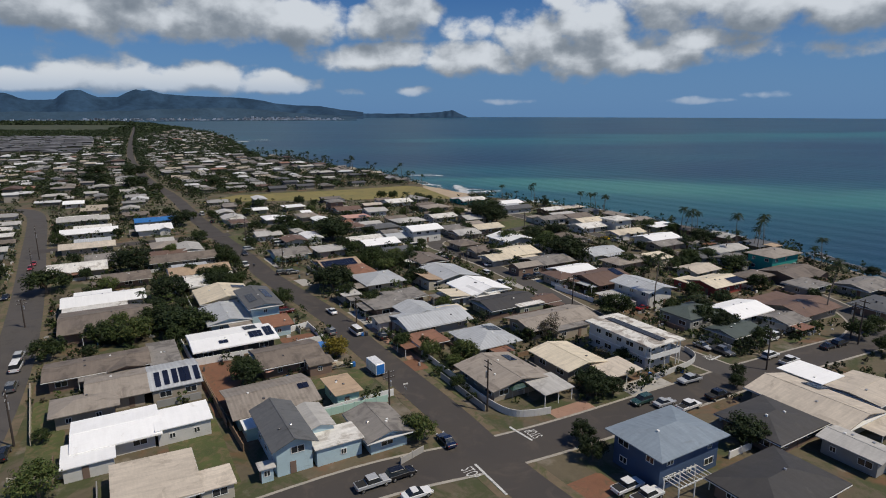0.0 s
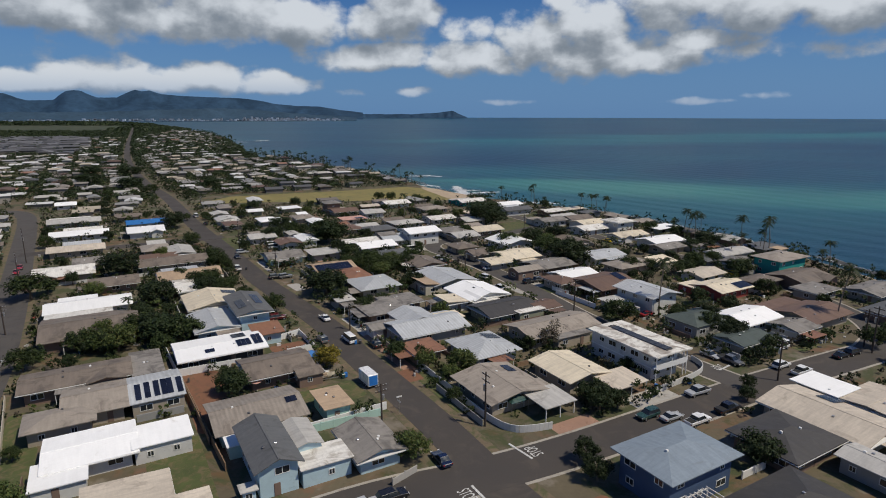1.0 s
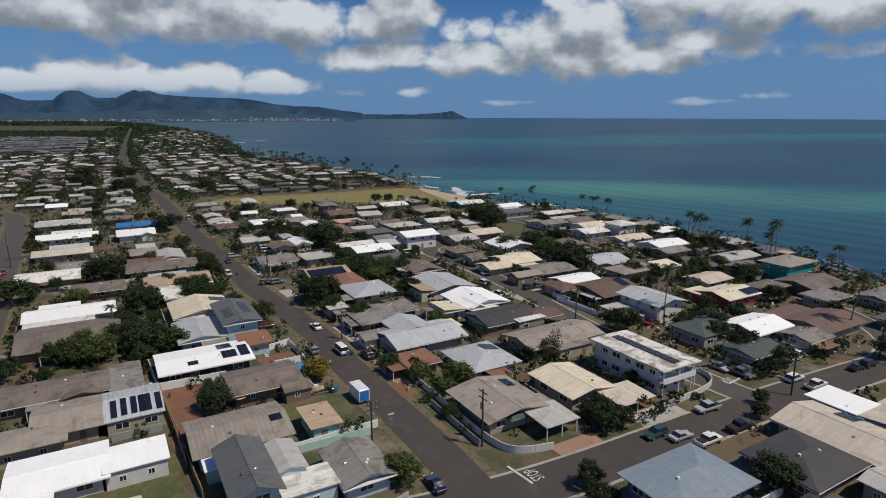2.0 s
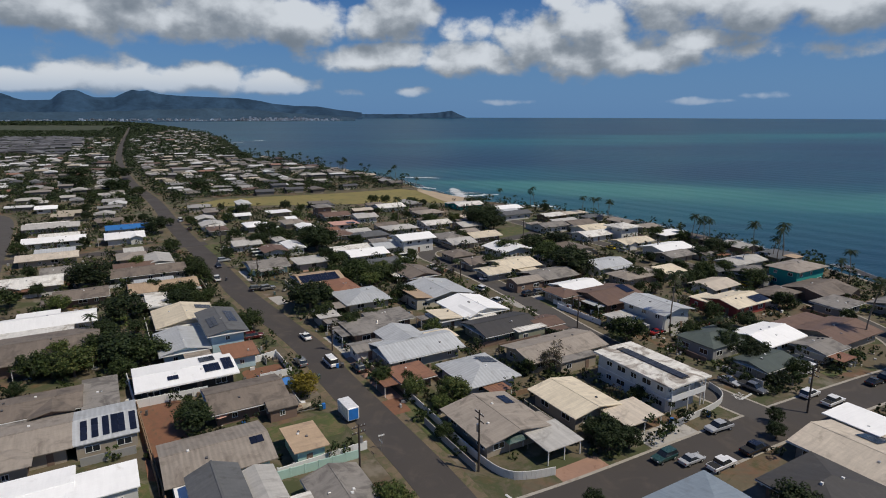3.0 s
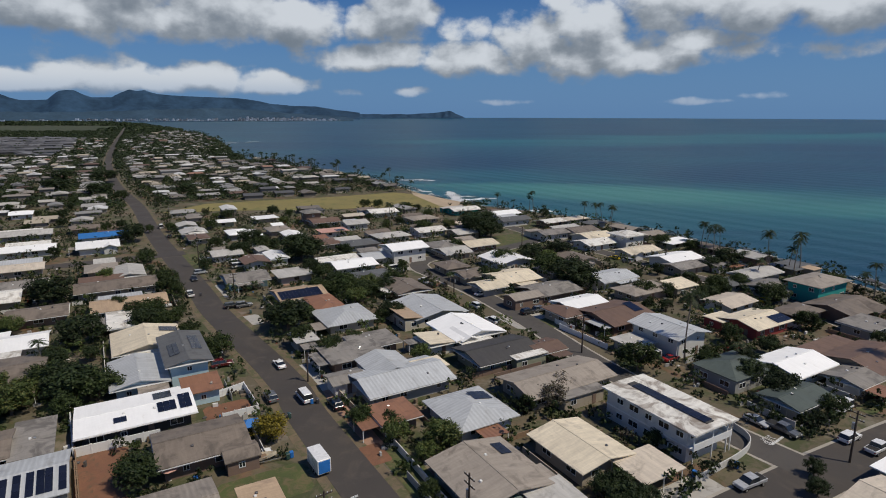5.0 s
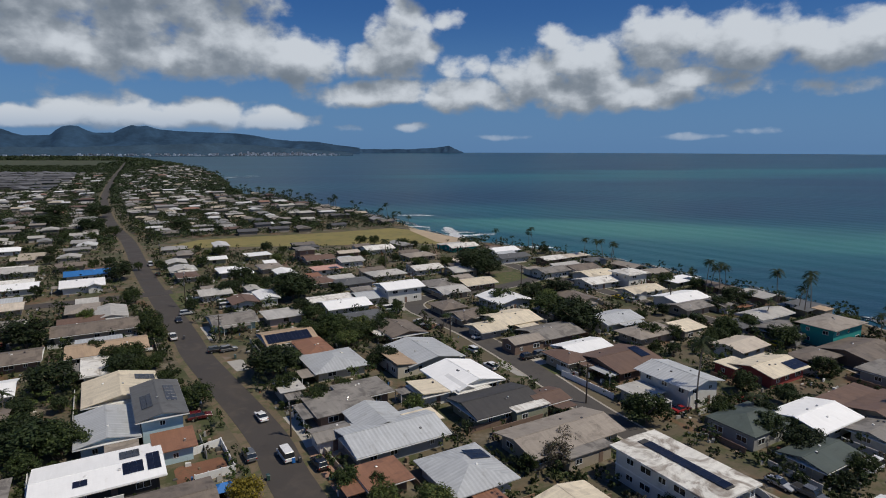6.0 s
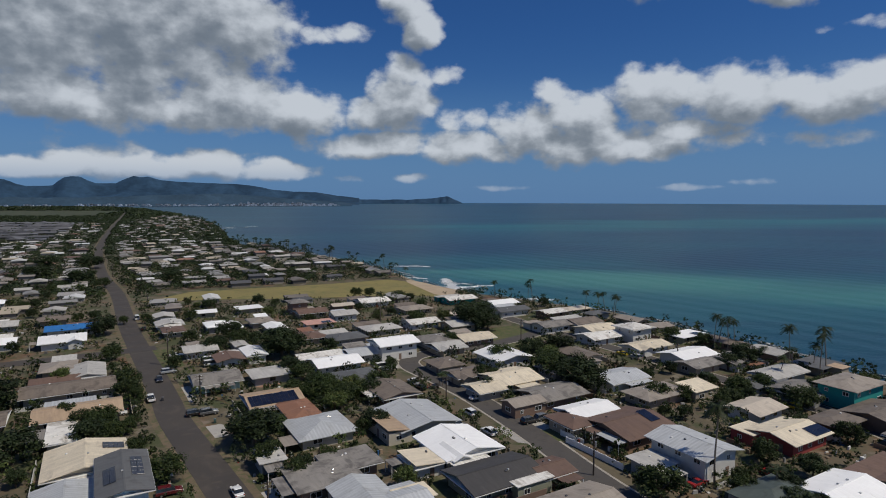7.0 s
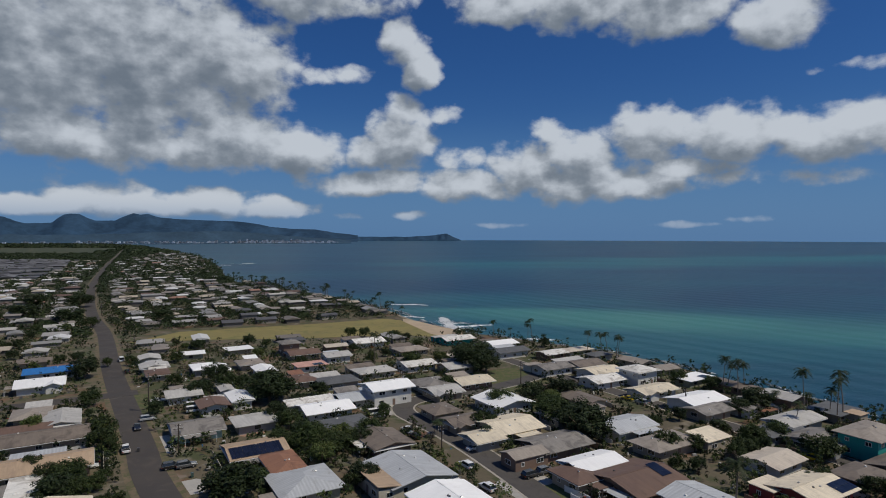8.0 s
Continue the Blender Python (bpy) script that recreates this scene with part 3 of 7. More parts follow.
LEFT = [(-62, 50), (-84, 100), (-112, 150), (-166, 235), (-206, 297), (-226, 324), (-241, 335), (-260, 335), (-290, 322), (-340, 296)]
CROSS = [(-75, 44), (-40, 63), (-12, 80), (8, 88), (24, 95.5), (44, 106.5), (65, 118), (84, 127.5), (106, 138), (150, 158)]
MID = [(64, 118), (53.5, 134), (40, 160), (28.5, 188), (14.5, 217), (2.5, 235.5), (-2, 243), (-3.2, 250), (0, 257), (9, 263), (23, 270), (42, 286), (51, 298)]
SHORE = [(102, 137), (111, 147), (115, 160), (114.5, 176), (111, 195), (104, 212), (90, 236), (66, 277), (50, 303), (36, 330), (26, 352)]
SIDE = [(-98, 268), (-125, 252), (-165, 232)]


def build_roads():
    for k, (pts, width, mat, what) in enumerate(((MAIN, 7.4, "asphalt", "straight asphalt residential street"), (LEFT, 8.6, "asphalt_old", "grey asphalt street beside the houses"),
                                       (CROSS, 8.6, "asphalt", "dark asphalt cross street"), (MID, 6.6, "asphalt_old", "curving narrow asphalt lane"), (SHORE, 6.4, "asphalt_old", "asphalt lane near the shore"),
                                       (SIDE, 7.5, "asphalt", "short asphalt side street"))):
        line = smooth_line(pts)
        strip("road", line, width, mat, 0.05 + 0.005 * k, what, "road")
        if k != 5:
            for side in (-1, 1):
                strip("road_shoulder", line, 1.6 if k < 2 else 0.6, "drygrass" if k < 2 else "kerb", 0.025 + 0.003 * k + 0.001 * side, "worn grass and dirt verge beside the asphalt", "verge", shift=side * (width / 2 + (0.8 if k < 2 else 0.3)))


build_roads()
FIELD = bmesh.new()
extruded(FIELD, ((-151, 364), (-118, 372), (-60, 378), (-10, 388), (14, 378), (4, 408), (-16, 445), (-28, 452), (-70, 428), (-110, 412), (-140, 398)), -0.05, 0.045)
tagged(part("field", FIELD, "field"), "open field of yellowed dry grass", "field", kind="structure")
BEACH = bmesh.new()
extruded(BEACH, ((4, 392), (14, 380), (24, 384), (24, 400), (8, 420), (-4, 440), (-15, 452), (-14, 440)), -0.6, 0.07)
tagged(part("beach", BEACH, "sandbeach"), "pale sand beach at the end of the field", "beach", kind="structure")

ROAD_LINES = [(smooth_line(p, 4), w) for p, w in ((MAIN, 9), (LEFT, 9), (CROSS, 9), (MID, 8), (SHORE, 8), (SIDE, 8))]


def near_road(x, y, margin):
    for line, w in ROAD_LINES:
        for a, b in zip(line, line[1:]):
            ab = b - a
            s = max(0.0, min(1.0, ((x - a.x) * ab.x + (y - a.y) * ab.y) / ab.length_squared))
            if math.hypot(x - a.x - s * ab.x, y - a.y - s * ab.y) < w / 2 + margin:
                return True
    return False

# ---- things: builders ----


def roof_mesh(bm, x0, y0, x1, y1, z, shape, rise, along_x, thick=0.16):
    """A roof slab over a rectangle of eaves at height z: gable, hip, shed or flat."""
    if not along_x:
        cx, cy = (x0 + x1) / 2, (y0 + y1) / 2
    rot = (lambda x, y: (x, y)) if along_x else (lambda x, y: (cx - (y - cy), cy + (x - cx)))
    if not along_x:
        hx, hy = (y1 - y0) / 2, (x1 - x0) / 2
        x0, x1, y0, y1 = cx - hx, cx + hx, cy - hy, cy + hy
    ym = (y0 + y1) / 2
    if shape == "flat":
        top = [(x0, y0, 0), (x1, y0, 0), (x1, y1, 0.12), (x0, y1, 0.12)]
        faces = [(0, 1, 2, 3)]
    elif shape == "shed":
        top = [(x0, y0, 0), (x1, y0, 0), (x1, y1, rise), (x0, y1, rise)]
        faces = [(0, 1, 2, 3)]
    else:
        inset = min((y1 - y0) / 2, (x1 - x0) * 0.42) if shape == "hip" else 0.0
        top = [(x0, y0, 0), (x1, y0, 0), (x1, y1, 0), (x0, y1, 0), (x0 + inset, ym, rise), (x1 - inset, ym, rise)]
        faces = [(0, 1, 5, 4), (2, 3, 4, 5)]
        if shape == "hip":
            faces += [(1, 2, 5), (3, 0, 4)]
    hi = [bm.verts.new((*rot(x, y), z + h + thick)) for x, y, h in top]
    lo = [bm.verts.new((*rot(x, y), z + h)) for x, y, h in top]
    for f in faces:
        bm.faces.new([hi[k] for k in f])
        bm.faces.new([lo[k] for k in f[::-1]])
    rim = [(0, 1), (1, 2), (2, 3), (3, 0)] if shape != "gable" else [(0, 1), (1, 5), (5, 2), (2, 3), (3, 4), (4, 0)]
    for a, b in rim:
        bm.faces.new((lo[a], lo[b], hi[b], hi[a]))
    return bm


def wall_mesh(bm, x0, y0, x1, y1, z, shape, rise, along_x):
    """Walls up to the eaves, with gable ends where the roof has them."""
    box(bm, x0, y0, 0, x1, y1, z)
    if shape == "gable":
        xm, ym = (x0 + x1) / 2, (y0 + y1) / 2
        top = z + rise * 0.86
        if along_x:
            p = [(x0, y0, z), (x0, y1, z), (x0, ym, top), (x1, y0, z), (x1, y1, z), (x1, ym, top)]
        else:
            p = [(x1, y0, z), (x0, y0, z), (xm, y0, top), (x1, y1, z), (x0, y1, z), (xm, y1, top)]
        v = [bm.verts.new(q) for q in p]
        for f in ((0, 2, 1), (3, 4, 5), (0, 3, 5, 2), (1, 2, 5, 4)):
            bm.faces.new([v[k] for k in f])
    return bm


def unit_window(w, h):
    """A framed window in the plane x-z, facing -y."""
    f = 0.09
    frame_part = part("window", boxes((-w / 2, -0.07, 0, -w / 2 + f, 0.03, h), (w / 2 - f, -0.07, 0, w / 2, 0.03, h), (-w / 2 + f, -0.07, 0, w / 2 - f, 0.03, f),
                                      (-w / 2 + f, -0.07, h - f, w / 2 - f, 0.03, h), (-f / 2, -0.06, f, f / 2, 0.02, h - f)), "trim", None, "white painted window frame")
    pane = part("pane", boxes((-w / 2 + f, -0.04, f, w / 2 - f, 0.01, h - f)), "glass", frame_part, "dark glass pane")
    return frame_part, pane


WINDOWS = [unit_window(w, h) for w, h in ((1.5, 1.1), (2.2, 1.2), (1.0, 1.0))]
DOOR = part("door", bevelled(boxes((-0.48, -0.09, 0.03, 0.48, 0.0, 2.08)), 0.015), "wall_brown", None, "plain brown door")
FAR_WINDOW = part("window", boxes((-0.8, -0.06, 0, 0.8, 0.02, 1.1)), "glass", None, "dark window")
PANELS = part("solar_panel", bevelled(boxes((-0.49, -0.82, 0.05, 0.49, 0.82, 0.10)), 0.012), "solar")
TEMPLATES = [o for pair in WINDOWS for o in pair] + [DOOR, FAR_WINDOW, PANELS]


def fit_windows(home, rng, x0, y0, x1, y1, z, floors, full=True, seen_sides="all"):
    """Windows along each wall and a door on one of them."""
    sides = ((x0, y0, x1, y0, 0), (x1, y0, x1, y1, 90), (x1, y1, x0, y1, 180), (x0, y1, x0, y0, 270))
    door_side = rng.choice((0, 1, 3))
    for n, (ax, ay, bx, by, turn) in enumerate(sides):
        if n == 2 or n == 1 and (seen_sides == "near" or home.matrix_world.translation.x > -0.4 * home.matrix_world.translation.y):
            continue
        length = math.hypot(bx - ax, by - ay)
        count = max(1, int(length / (4.0 if full else 5.5)))
        for level in range(floors):
            base = level * z / floors
            for k in range(count):
                if rng.random() < 0.12:
                    continue
                s = (k + 0.5 + rng.uniform(-0.1, 0.1)) / count
                x, y = ax + (bx - ax) * s, ay + (by - ay) * s
                if full and n == door_side and level == 0 and k == count // 2:
                    again(DOOR, home, pose(x, y, base, 0, 0, turn))
                    continue
                m = pose(x, y, base + 1.0, 0, 0, turn)
                if full:
                    w = rng.choice(WINDOWS)
                    o = again(w[0], home, m)
                    again(w[1], o, Matrix())
                else:
                    again(FAR_WINDOW, home, m)


def solar(home, x, y, z, cols, rows, slope_x=0.0, slope_y=0.0):
    """A field of panels on a roof, each a part of the house."""
    tilt = pose(x, y, z, slope_y, -slope_x, 0)
    for i in range(cols):
        for j in range(rows):
            again(PANELS, home, tilt @ pose((i - (cols - 1) / 2) * 1.02, (j - (rows - 1) / 2) * 1.68, 0))


HOUSES = []


def in_house(x, y, margin):
    for hx, hy, r, w, d, a in HOUSES:
        if abs(x - hx) < 30 and abs(y - hy) < 30:
            c, s = math.cos(a), math.sin(a)
            u, v = (x - hx) * c + (y - hy) * s, -(x - hx) * s + (y - hy) * c
            if abs(u) < w + margin and abs(v) < d + margin:
                return True
    return False


house_rng = random.Random(11)


def house(x, y, w, d, roof="roof_grey", wall="wall_cream", shape="gable", label="", eave=2.5, rise=None, rot=30.0, ridge="", wings=(), floors=1, over=1.15, panels=(), full=True, vents=True, open_sides=False, lean=True):
    """A detached house: x, y its middle, w and d the roof's extent along its own axes. wings: (dx, dy, w, d, eave, shape, roof)."""
    home = new("house")
    home.matrix_world = pose(x, y, 0, 0, 0, rot)
    along = ridge == "x" if ridge else w >= d
    span = d if along else w
    rise = rise if rise is not None else (0.0 if shape == "flat" else max(0.45, min(1.5, 0.105 * span)))
    ov = min(over, 0.12 * min(w, d))
    x0, y0, x1, y1 = -w / 2, -d / 2, w / 2, d / 2
    part("roof", roof_mesh(bmesh.new(), x0, y0, x1, y1, eave, shape, rise, along), roof, home)
    if open_sides:
        for px in (x0 + 0.3, x1 - 0.3):
            for py in (y0 + 0.3, y1 - 0.3):
                part("post", boxes((px - 0.07, py - 0.07, 0, px + 0.07, py + 0.07, eave)), "trim", home)
    else:
        part("wall", wall_mesh(bmesh.new(), x0 + ov, y0 + ov, x1 - ov, y1 - ov, eave, shape, rise, along), wall, home)
        fit_windows(home, house_rng, x0 + ov, y0 + ov, x1 - ov, y1 - ov, eave, floors, full, "all" if full else "near")
    if full:
        if house_rng.random() < 0.55:
            part("soffit", boxes((x0 - 0.05, y0 - 0.05, eave - 0.15, x1 + 0.05, y1 + 0.05, eave - 0.004)), "trim", home, "pale painted eaves board")
        if along and shape == "gable":
            part("ridge_cap", boxes((x0, -0.16, eave + rise + 0.13, x1, 0.16, eave + rise + 0.19)), roof, home)
        elif shape == "gable":
            part("ridge_cap", boxes((-0.16, y0, eave + rise + 0.13, 0.16, y1, eave + rise + 0.19)), roof, home)
        if vents:
            for k in range(house_rng.choice((1, 2, 2, 3))):
                vx, vy = house_rng.uniform(x0 * 0.5, x1 * 0.5), house_rng.uniform(y0 * 0.5, y1 * 0.5)
                f = abs(vy) / (d / 2) if along else abs(vx) / (w / 2)
                zt = eave + 0.16 + (rise * (1 - f) if shape in ("gable", "hip") else 0.06 + rise * 0.5)
                part("roof_vent", bevelled(boxes((vx - 0.2, vy - 0.2, zt - 0.35, vx + 0.2, vy + 0.2, zt + 0.22)), 0.04), house_rng.choice(("trim", "chrome", "solar_frame")), home)
    for dx, dy, ww, wd, we, ws, wr in wings:
        wal = along if ridge else ww >= wd
        wrise = 0.0 if ws in ("flat", "carport") else max(0.4, 0.14 * min(ww, wd))
        if ws == "carport":
            part("roof", roof_mesh(bmesh.new(), dx - ww / 2, dy - wd / 2, dx + ww / 2, dy + wd / 2, we, "shed", 0.25, True), wr, home, "low carport roof on posts")
            part("beam", boxes((dx - ww / 2 + 0.2, dy - wd / 2 + 0.3, we - 0.2, dx + ww / 2 - 0.2, dy - wd / 2 + 0.42, we - 0.01)), "trim", home)
            for sx in (-1, 0, 1):
                for sy in (-1, 1):
                    px, py = dx + sx * (ww / 2 - 0.4), dy + sy * (wd / 2 - 0.36)
                    part("post", boxes((px - 0.07, py - 0.07, 0, px + 0.07, py + 0.07, we)), "trim", home)
            continue
        part("roof", roof_mesh(bmesh.new(), dx - ww / 2, dy - wd / 2, dx + ww / 2, dy + wd / 2, we, ws, wrise, wal), wr, home)
        o = 0.4
        part("wall", wall_mesh(bmesh.new(), dx - ww / 2 + o, dy - wd / 2 + o, dx + ww / 2 - o, dy + wd / 2 - o, we, ws, wrise, wal), wall, home)
        if full:
            fit_windows(home, house_rng, dx - ww / 2 + o, dy - wd / 2 + o, dx + ww / 2 - o, dy + wd / 2 - o, we, 1, True)
    if lean and full and not wings and not panels and shape == "gable" and w > 10 and d > 9 and house_rng.random() < 0.5:
        # a cross gable that juts out a little and breaks the long roof
        gw, gx = house_rng.uniform(0.3, 0.42) * w, house_rng.choice((-0.26, 0.26)) * w
        jut = house_rng.uniform(0.8, 1.8)
        part("roof", roof_mesh(bmesh.new(), gx - gw / 2, y0 - jut, gx + gw / 2, 0, eave + 0.03, "gable", min(rise * 0.9, 0.13 * gw + 0.3), False), roof, home)
        part("wall", wall_mesh(bmesh.new(), gx - gw / 2 + 0.7, y0 - jut + 0.8, gx + gw / 2 - 0.7, y0 + ov + 0.1, eave, "gable", min(rise * 0.9, 0.13 * gw + 0.3), False), wall, home)
    if lean and full and floors == 1 and not wings and house_rng.random() < 0.75:
        # an open lean-to over the terrace or the car, on posts
        side = house_rng.choice((0, 0, 1))
        size, deep = (w if side == 0 else d) * house_rng.uniform(0.35, 0.7), house_rng.uniform(2.6, 4.0)
        at = house_rng.uniform(-0.5, 0.5) * ((w if side == 0 else d) - size)
        c = (at, y0 - deep / 2 + 0.5) if side == 0 else (x0 - deep / 2 + 0.5, at)
        hw, hd = (size / 2, deep / 2) if side == 0 else (deep / 2, size / 2)
        mid = home.matrix_world @ Vector((*c, 0))
        if not near_road(mid.x, mid.y, max(hw, hd) * 0.8):
            rk = house_rng.choice((roof, roof, "metal_lightgrey", "metal_offwhite", "roof_greytan", "metal_grey", "metal_rust"))
            part("roof", boxes((c[0] - hw, c[1] - hd, eave - 0.32, c[0] + hw, c[1] + hd, eave - 0.22)), rk, home)
            for sx in (-1, 1):
                px, py = (c[0] + sx * (hw - 0.15), c[1] - hd + 0.15) if side == 0 else (c[0] - hw + 0.15, c[1] + sx * (hd - 0.15))
                part("post", boxes((px - 0.06, py - 0.06, 0, px + 0.06, py + 0.06, eave - 0.32)), "trim", home)
    for px, py, cols, rows in panels:
        if shape in ("gable", "hip"):
            slope = math.degrees(math.atan2(rise, span / 2))
            f = 1 - (abs(py) / (d / 2) if along else abs(px) / (w / 2))
            solar(home, px, py, eave + 0.2 + rise * f, cols, rows, 0.0 if along else math.copysign(slope, -px) * 1.0, math.copysign(slope, -py) if along else 0.0)
        else:
            solar(home, px, py, eave + 0.3 + rise * 0.5, cols, rows)
    HOUSES.append((x, y, max(w, d) / 2, w / 2, d / 2, radians(rot)))
    for dx, dy, ww, wd, *_ in wings:
        c, s = math.cos(radians(rot)), math.sin(radians(rot))
        HOUSES.append((x + dx * c - dy * s, y + dx * s + dy * c, max(ww, wd) / 2, ww / 2, wd / 2, radians(rot)))
    tagged(home, label, "house", "houses")
    return home


def leaf_cloud(rng, centre, radii, clumps, leaves, size, droop=0.0):
    """Leaf quads in uneven clumps over the shell of a crown: vertices and faces."""
    verts, faces = [], []
    for _ in range(clumps):
        d = Vector((rng.gauss(0, 1), rng.gauss(0, 1), rng.gauss(0.25, 0.8))).normalized()
        r = rng.uniform(0.45, 1.0)
        c = Vector((d.x * radii[0] * r, d.y * radii[1] * r, d.z * radii[2] * r)) + Vector(centre)
        cr = rng.uniform(0.22, 0.42) * min(radii)
        for _ in range(leaves):
            e = Vector((rng.gauss(0, 1), rng.gauss(0, 1), rng.gauss(0.1, 0.8))).normalized()
            p = c + e * cr * rng.uniform(0.5, 1.05)
            nrm = (e + 0.6 * Vector((rng.uniform(-1, 1), rng.uniform(-1, 1), rng.uniform(0, 1.2)))).normalized()
            a = nrm.orthogonal().normalized()
            a = Matrix.Rotation(rng.uniform(0, 6.28), 3, nrm) @ a
            b = nrm.cross(a)
            s = size * rng.uniform(0.6, 1.3)
            k = len(verts)
            verts += [p - a * s, p - b * s * 0.55, p + a * s - nrm * s * 0.3, p + b * s * 0.55]
            faces.append((k, k + 1, k + 2, k + 3))
    return verts, faces


def leaf_part(name, verts, faces, mat, parent):
    me = bpy.data.meshes.new(name)
    me.from_pydata(verts, [], faces)
    me.materials.append(M[mat])
    ob = new(name, me)
    ob.parent = parent
    return ob


def make_tree(seed, mat, high=6.5, wide=3.4, clumps=34, leaves=46, size=0.32, trunk=1.6):
    rng = random.Random(seed)
    tree = new("tree")
    bm = bmesh.new()
    lean = rng.uniform(-0.3, 0.3)
    tube(bm, [(0, 0, -0.1), (lean * 0.3, 0, trunk * 0.6), (lean, 0.1, trunk * 1.3)], [0.26, 0.2, 0.16], 8)
    for k in range(5):
        a = 2 * math.pi * k / 5 + rng.uniform(-0.4, 0.4)
        r = wide * rng.uniform(0.45, 0.7)
        tube(bm, [(lean, 0.1, trunk * 1.2), (lean + r * 0.5 * math.cos(a), r * 0.5 * math.sin(a), high * 0.5), (lean + r * math.cos(a), r * math.sin(a), high * rng.uniform(0.6, 0.8))], [0.13, 0.09, 0.03], 6)
    part("trunk", bm, "bark", tree)
    v, f = leaf_cloud(rng, (lean, 0, high * 0.58), (wide, wide * rng.uniform(0.8, 1.0), high * 0.42), clumps, leaves, size)
    leaf_part("crown", v, f, mat, tree)
    tagged(tree, "", "tree", "trees")
    return tree


def make_bush(seed, mat, high=1.6, wide=1.3):
    rng = random.Random(seed)
    bush = new("bush")
    bm = bmesh.new()
    for k in range(5):
        a = k * 1.26
        tube(bm, [(0, 0, -0.05), (0.4 * wide * math.cos(a), 0.4 * wide * math.sin(a), high * 0.6)], [0.05, 0.02], 5)
    part("stem", bm, "bark", bush)
    v, f = leaf_cloud(rng, (0, 0, high * 0.5), (wide, wide * 0.9, high * 0.5), 16, 26, 0.2)
    leaf_part("foliage", v, f, mat, bush)
    tagged(bush, "", "bush", "bushes")
    return bush


def make_palm(seed, high=12.0, fronds=20, long=2.5):
    rng = random.Random(seed)
    palm = new("palm_tree")
    bend = rng.uniform(-1.0, 1.0)
    path = [(bend * (s / 7) ** 2 * 1.6, 0.25 * math.sin(s * 0.7), -0.2 + (high + 0.2) * s / 7) for s in range(8)]
    part("trunk", tube(bmesh.new(), path, [0.26, 0.2, 0.17, 0.16, 0.15, 0.14, 0.13, 0.15], 8), "palm_bark", palm)
    top = Vector(path[-1])
    for k in range(fronds):
        verts, faces = [], []
        a = 2 * math.pi * k / fronds * 2.4 + rng.uniform(-0.2, 0.2)
        lift = rng.uniform(-0.25, 1.35)
        out, side = Vector((math.cos(a), math.sin(a), 0)), Vector((-math.sin(a), math.cos(a), 0))
        size = long * rng.uniform(0.85, 1.1)
        spine = [top + out * size * s + Vector((0, 0, size * (lift * s - (0.55 + 0.32 * lift) * s * s * 1.2))) for s in [j / 9 for j in range(10)]]
        for j in range(9):
            p, q = spine[j], spine[j + 1]
            wide = 1.05 * math.sin(math.pi * (0.12 + 0.8 * j / 9)) * size / 3.3
            for sgn in (-1, 1):
                for h in (0.0, 0.5):
                    b0 = p.lerp(q, h)
                    b1 = p.lerp(q, h + 0.48)
                    tip = b0.lerp(q, 0.9) + sgn * side * wide + Vector((0, 0, -0.22 * wide)) + out * 0.2
                    n = len(verts)
                    verts += [b0, b1, tip]
                    faces.append((n, n + 1, n + 2))
        leaf_part("frond", verts, faces, "frond", palm)
    bm = bmesh.new()
    for k in range(6):
        a = k * 1.05
        bmesh.ops.create_icosphere(bm, subdivisions=1, radius=0.15, matrix=Matrix.Translation(top + Vector((0.25 * math.cos(a), 0.25 * math.sin(a), -0.22))))
    part("coconut", bm, "leaf_light", palm)
    tagged(palm, "", "palm", "palms")
    return palm


def make_pole(high=9.2, arm=True, light=False):
    pole = new("utility_pole")
    part("pole", tube(bmesh.new(), [(0, 0, -0.3), (0, 0, high * 0.5), (0, 0, high)], [0.19, 0.16, 0.12], 9), "pole", pole)
    if arm:
        for z in (high - 0.5, high - 1.5):
            part("crossarm", boxes((-1.15, -0.06, z - 0.07, 1.15, 0.06, z + 0.07)), "pole", pole)
            for x in (-1.0, -0.45, 0.45, 1.0):
                part("insulator", tube(bmesh.new(), [(x, 0, z + 0.07), (x, 0, z + 0.16), (x, 0, z + 0.26)], [0.035, 0.06, 0.03], 6), "lamp_clear", pole)
        part("transformer", bevelled(tube(bmesh.new(), [(0.36, 0, high - 3.3), (0.36, 0, high - 2.2)], [0.24, 0.24], 10), 0.02), "chrome", pole)
    if light:
        part("lamp_arm", tube(bmesh.new(), [(0, 0, high - 2.0), (-1.0, -0.4, high - 1.6), (-1.9, -0.8, high - 1.6)], [0.05, 0.04, 0.04], 6), "chrome", pole)
        part("lamp_head", bevelled(boxes((-2.5, -1.05, high - 1.72, -1.8, -0.7, high - 1.55)), 0.04), "chrome", pole)
    return tagged(pole, "dark timber utility pole with crossarms and insulators", "utility pole", "utility poles")


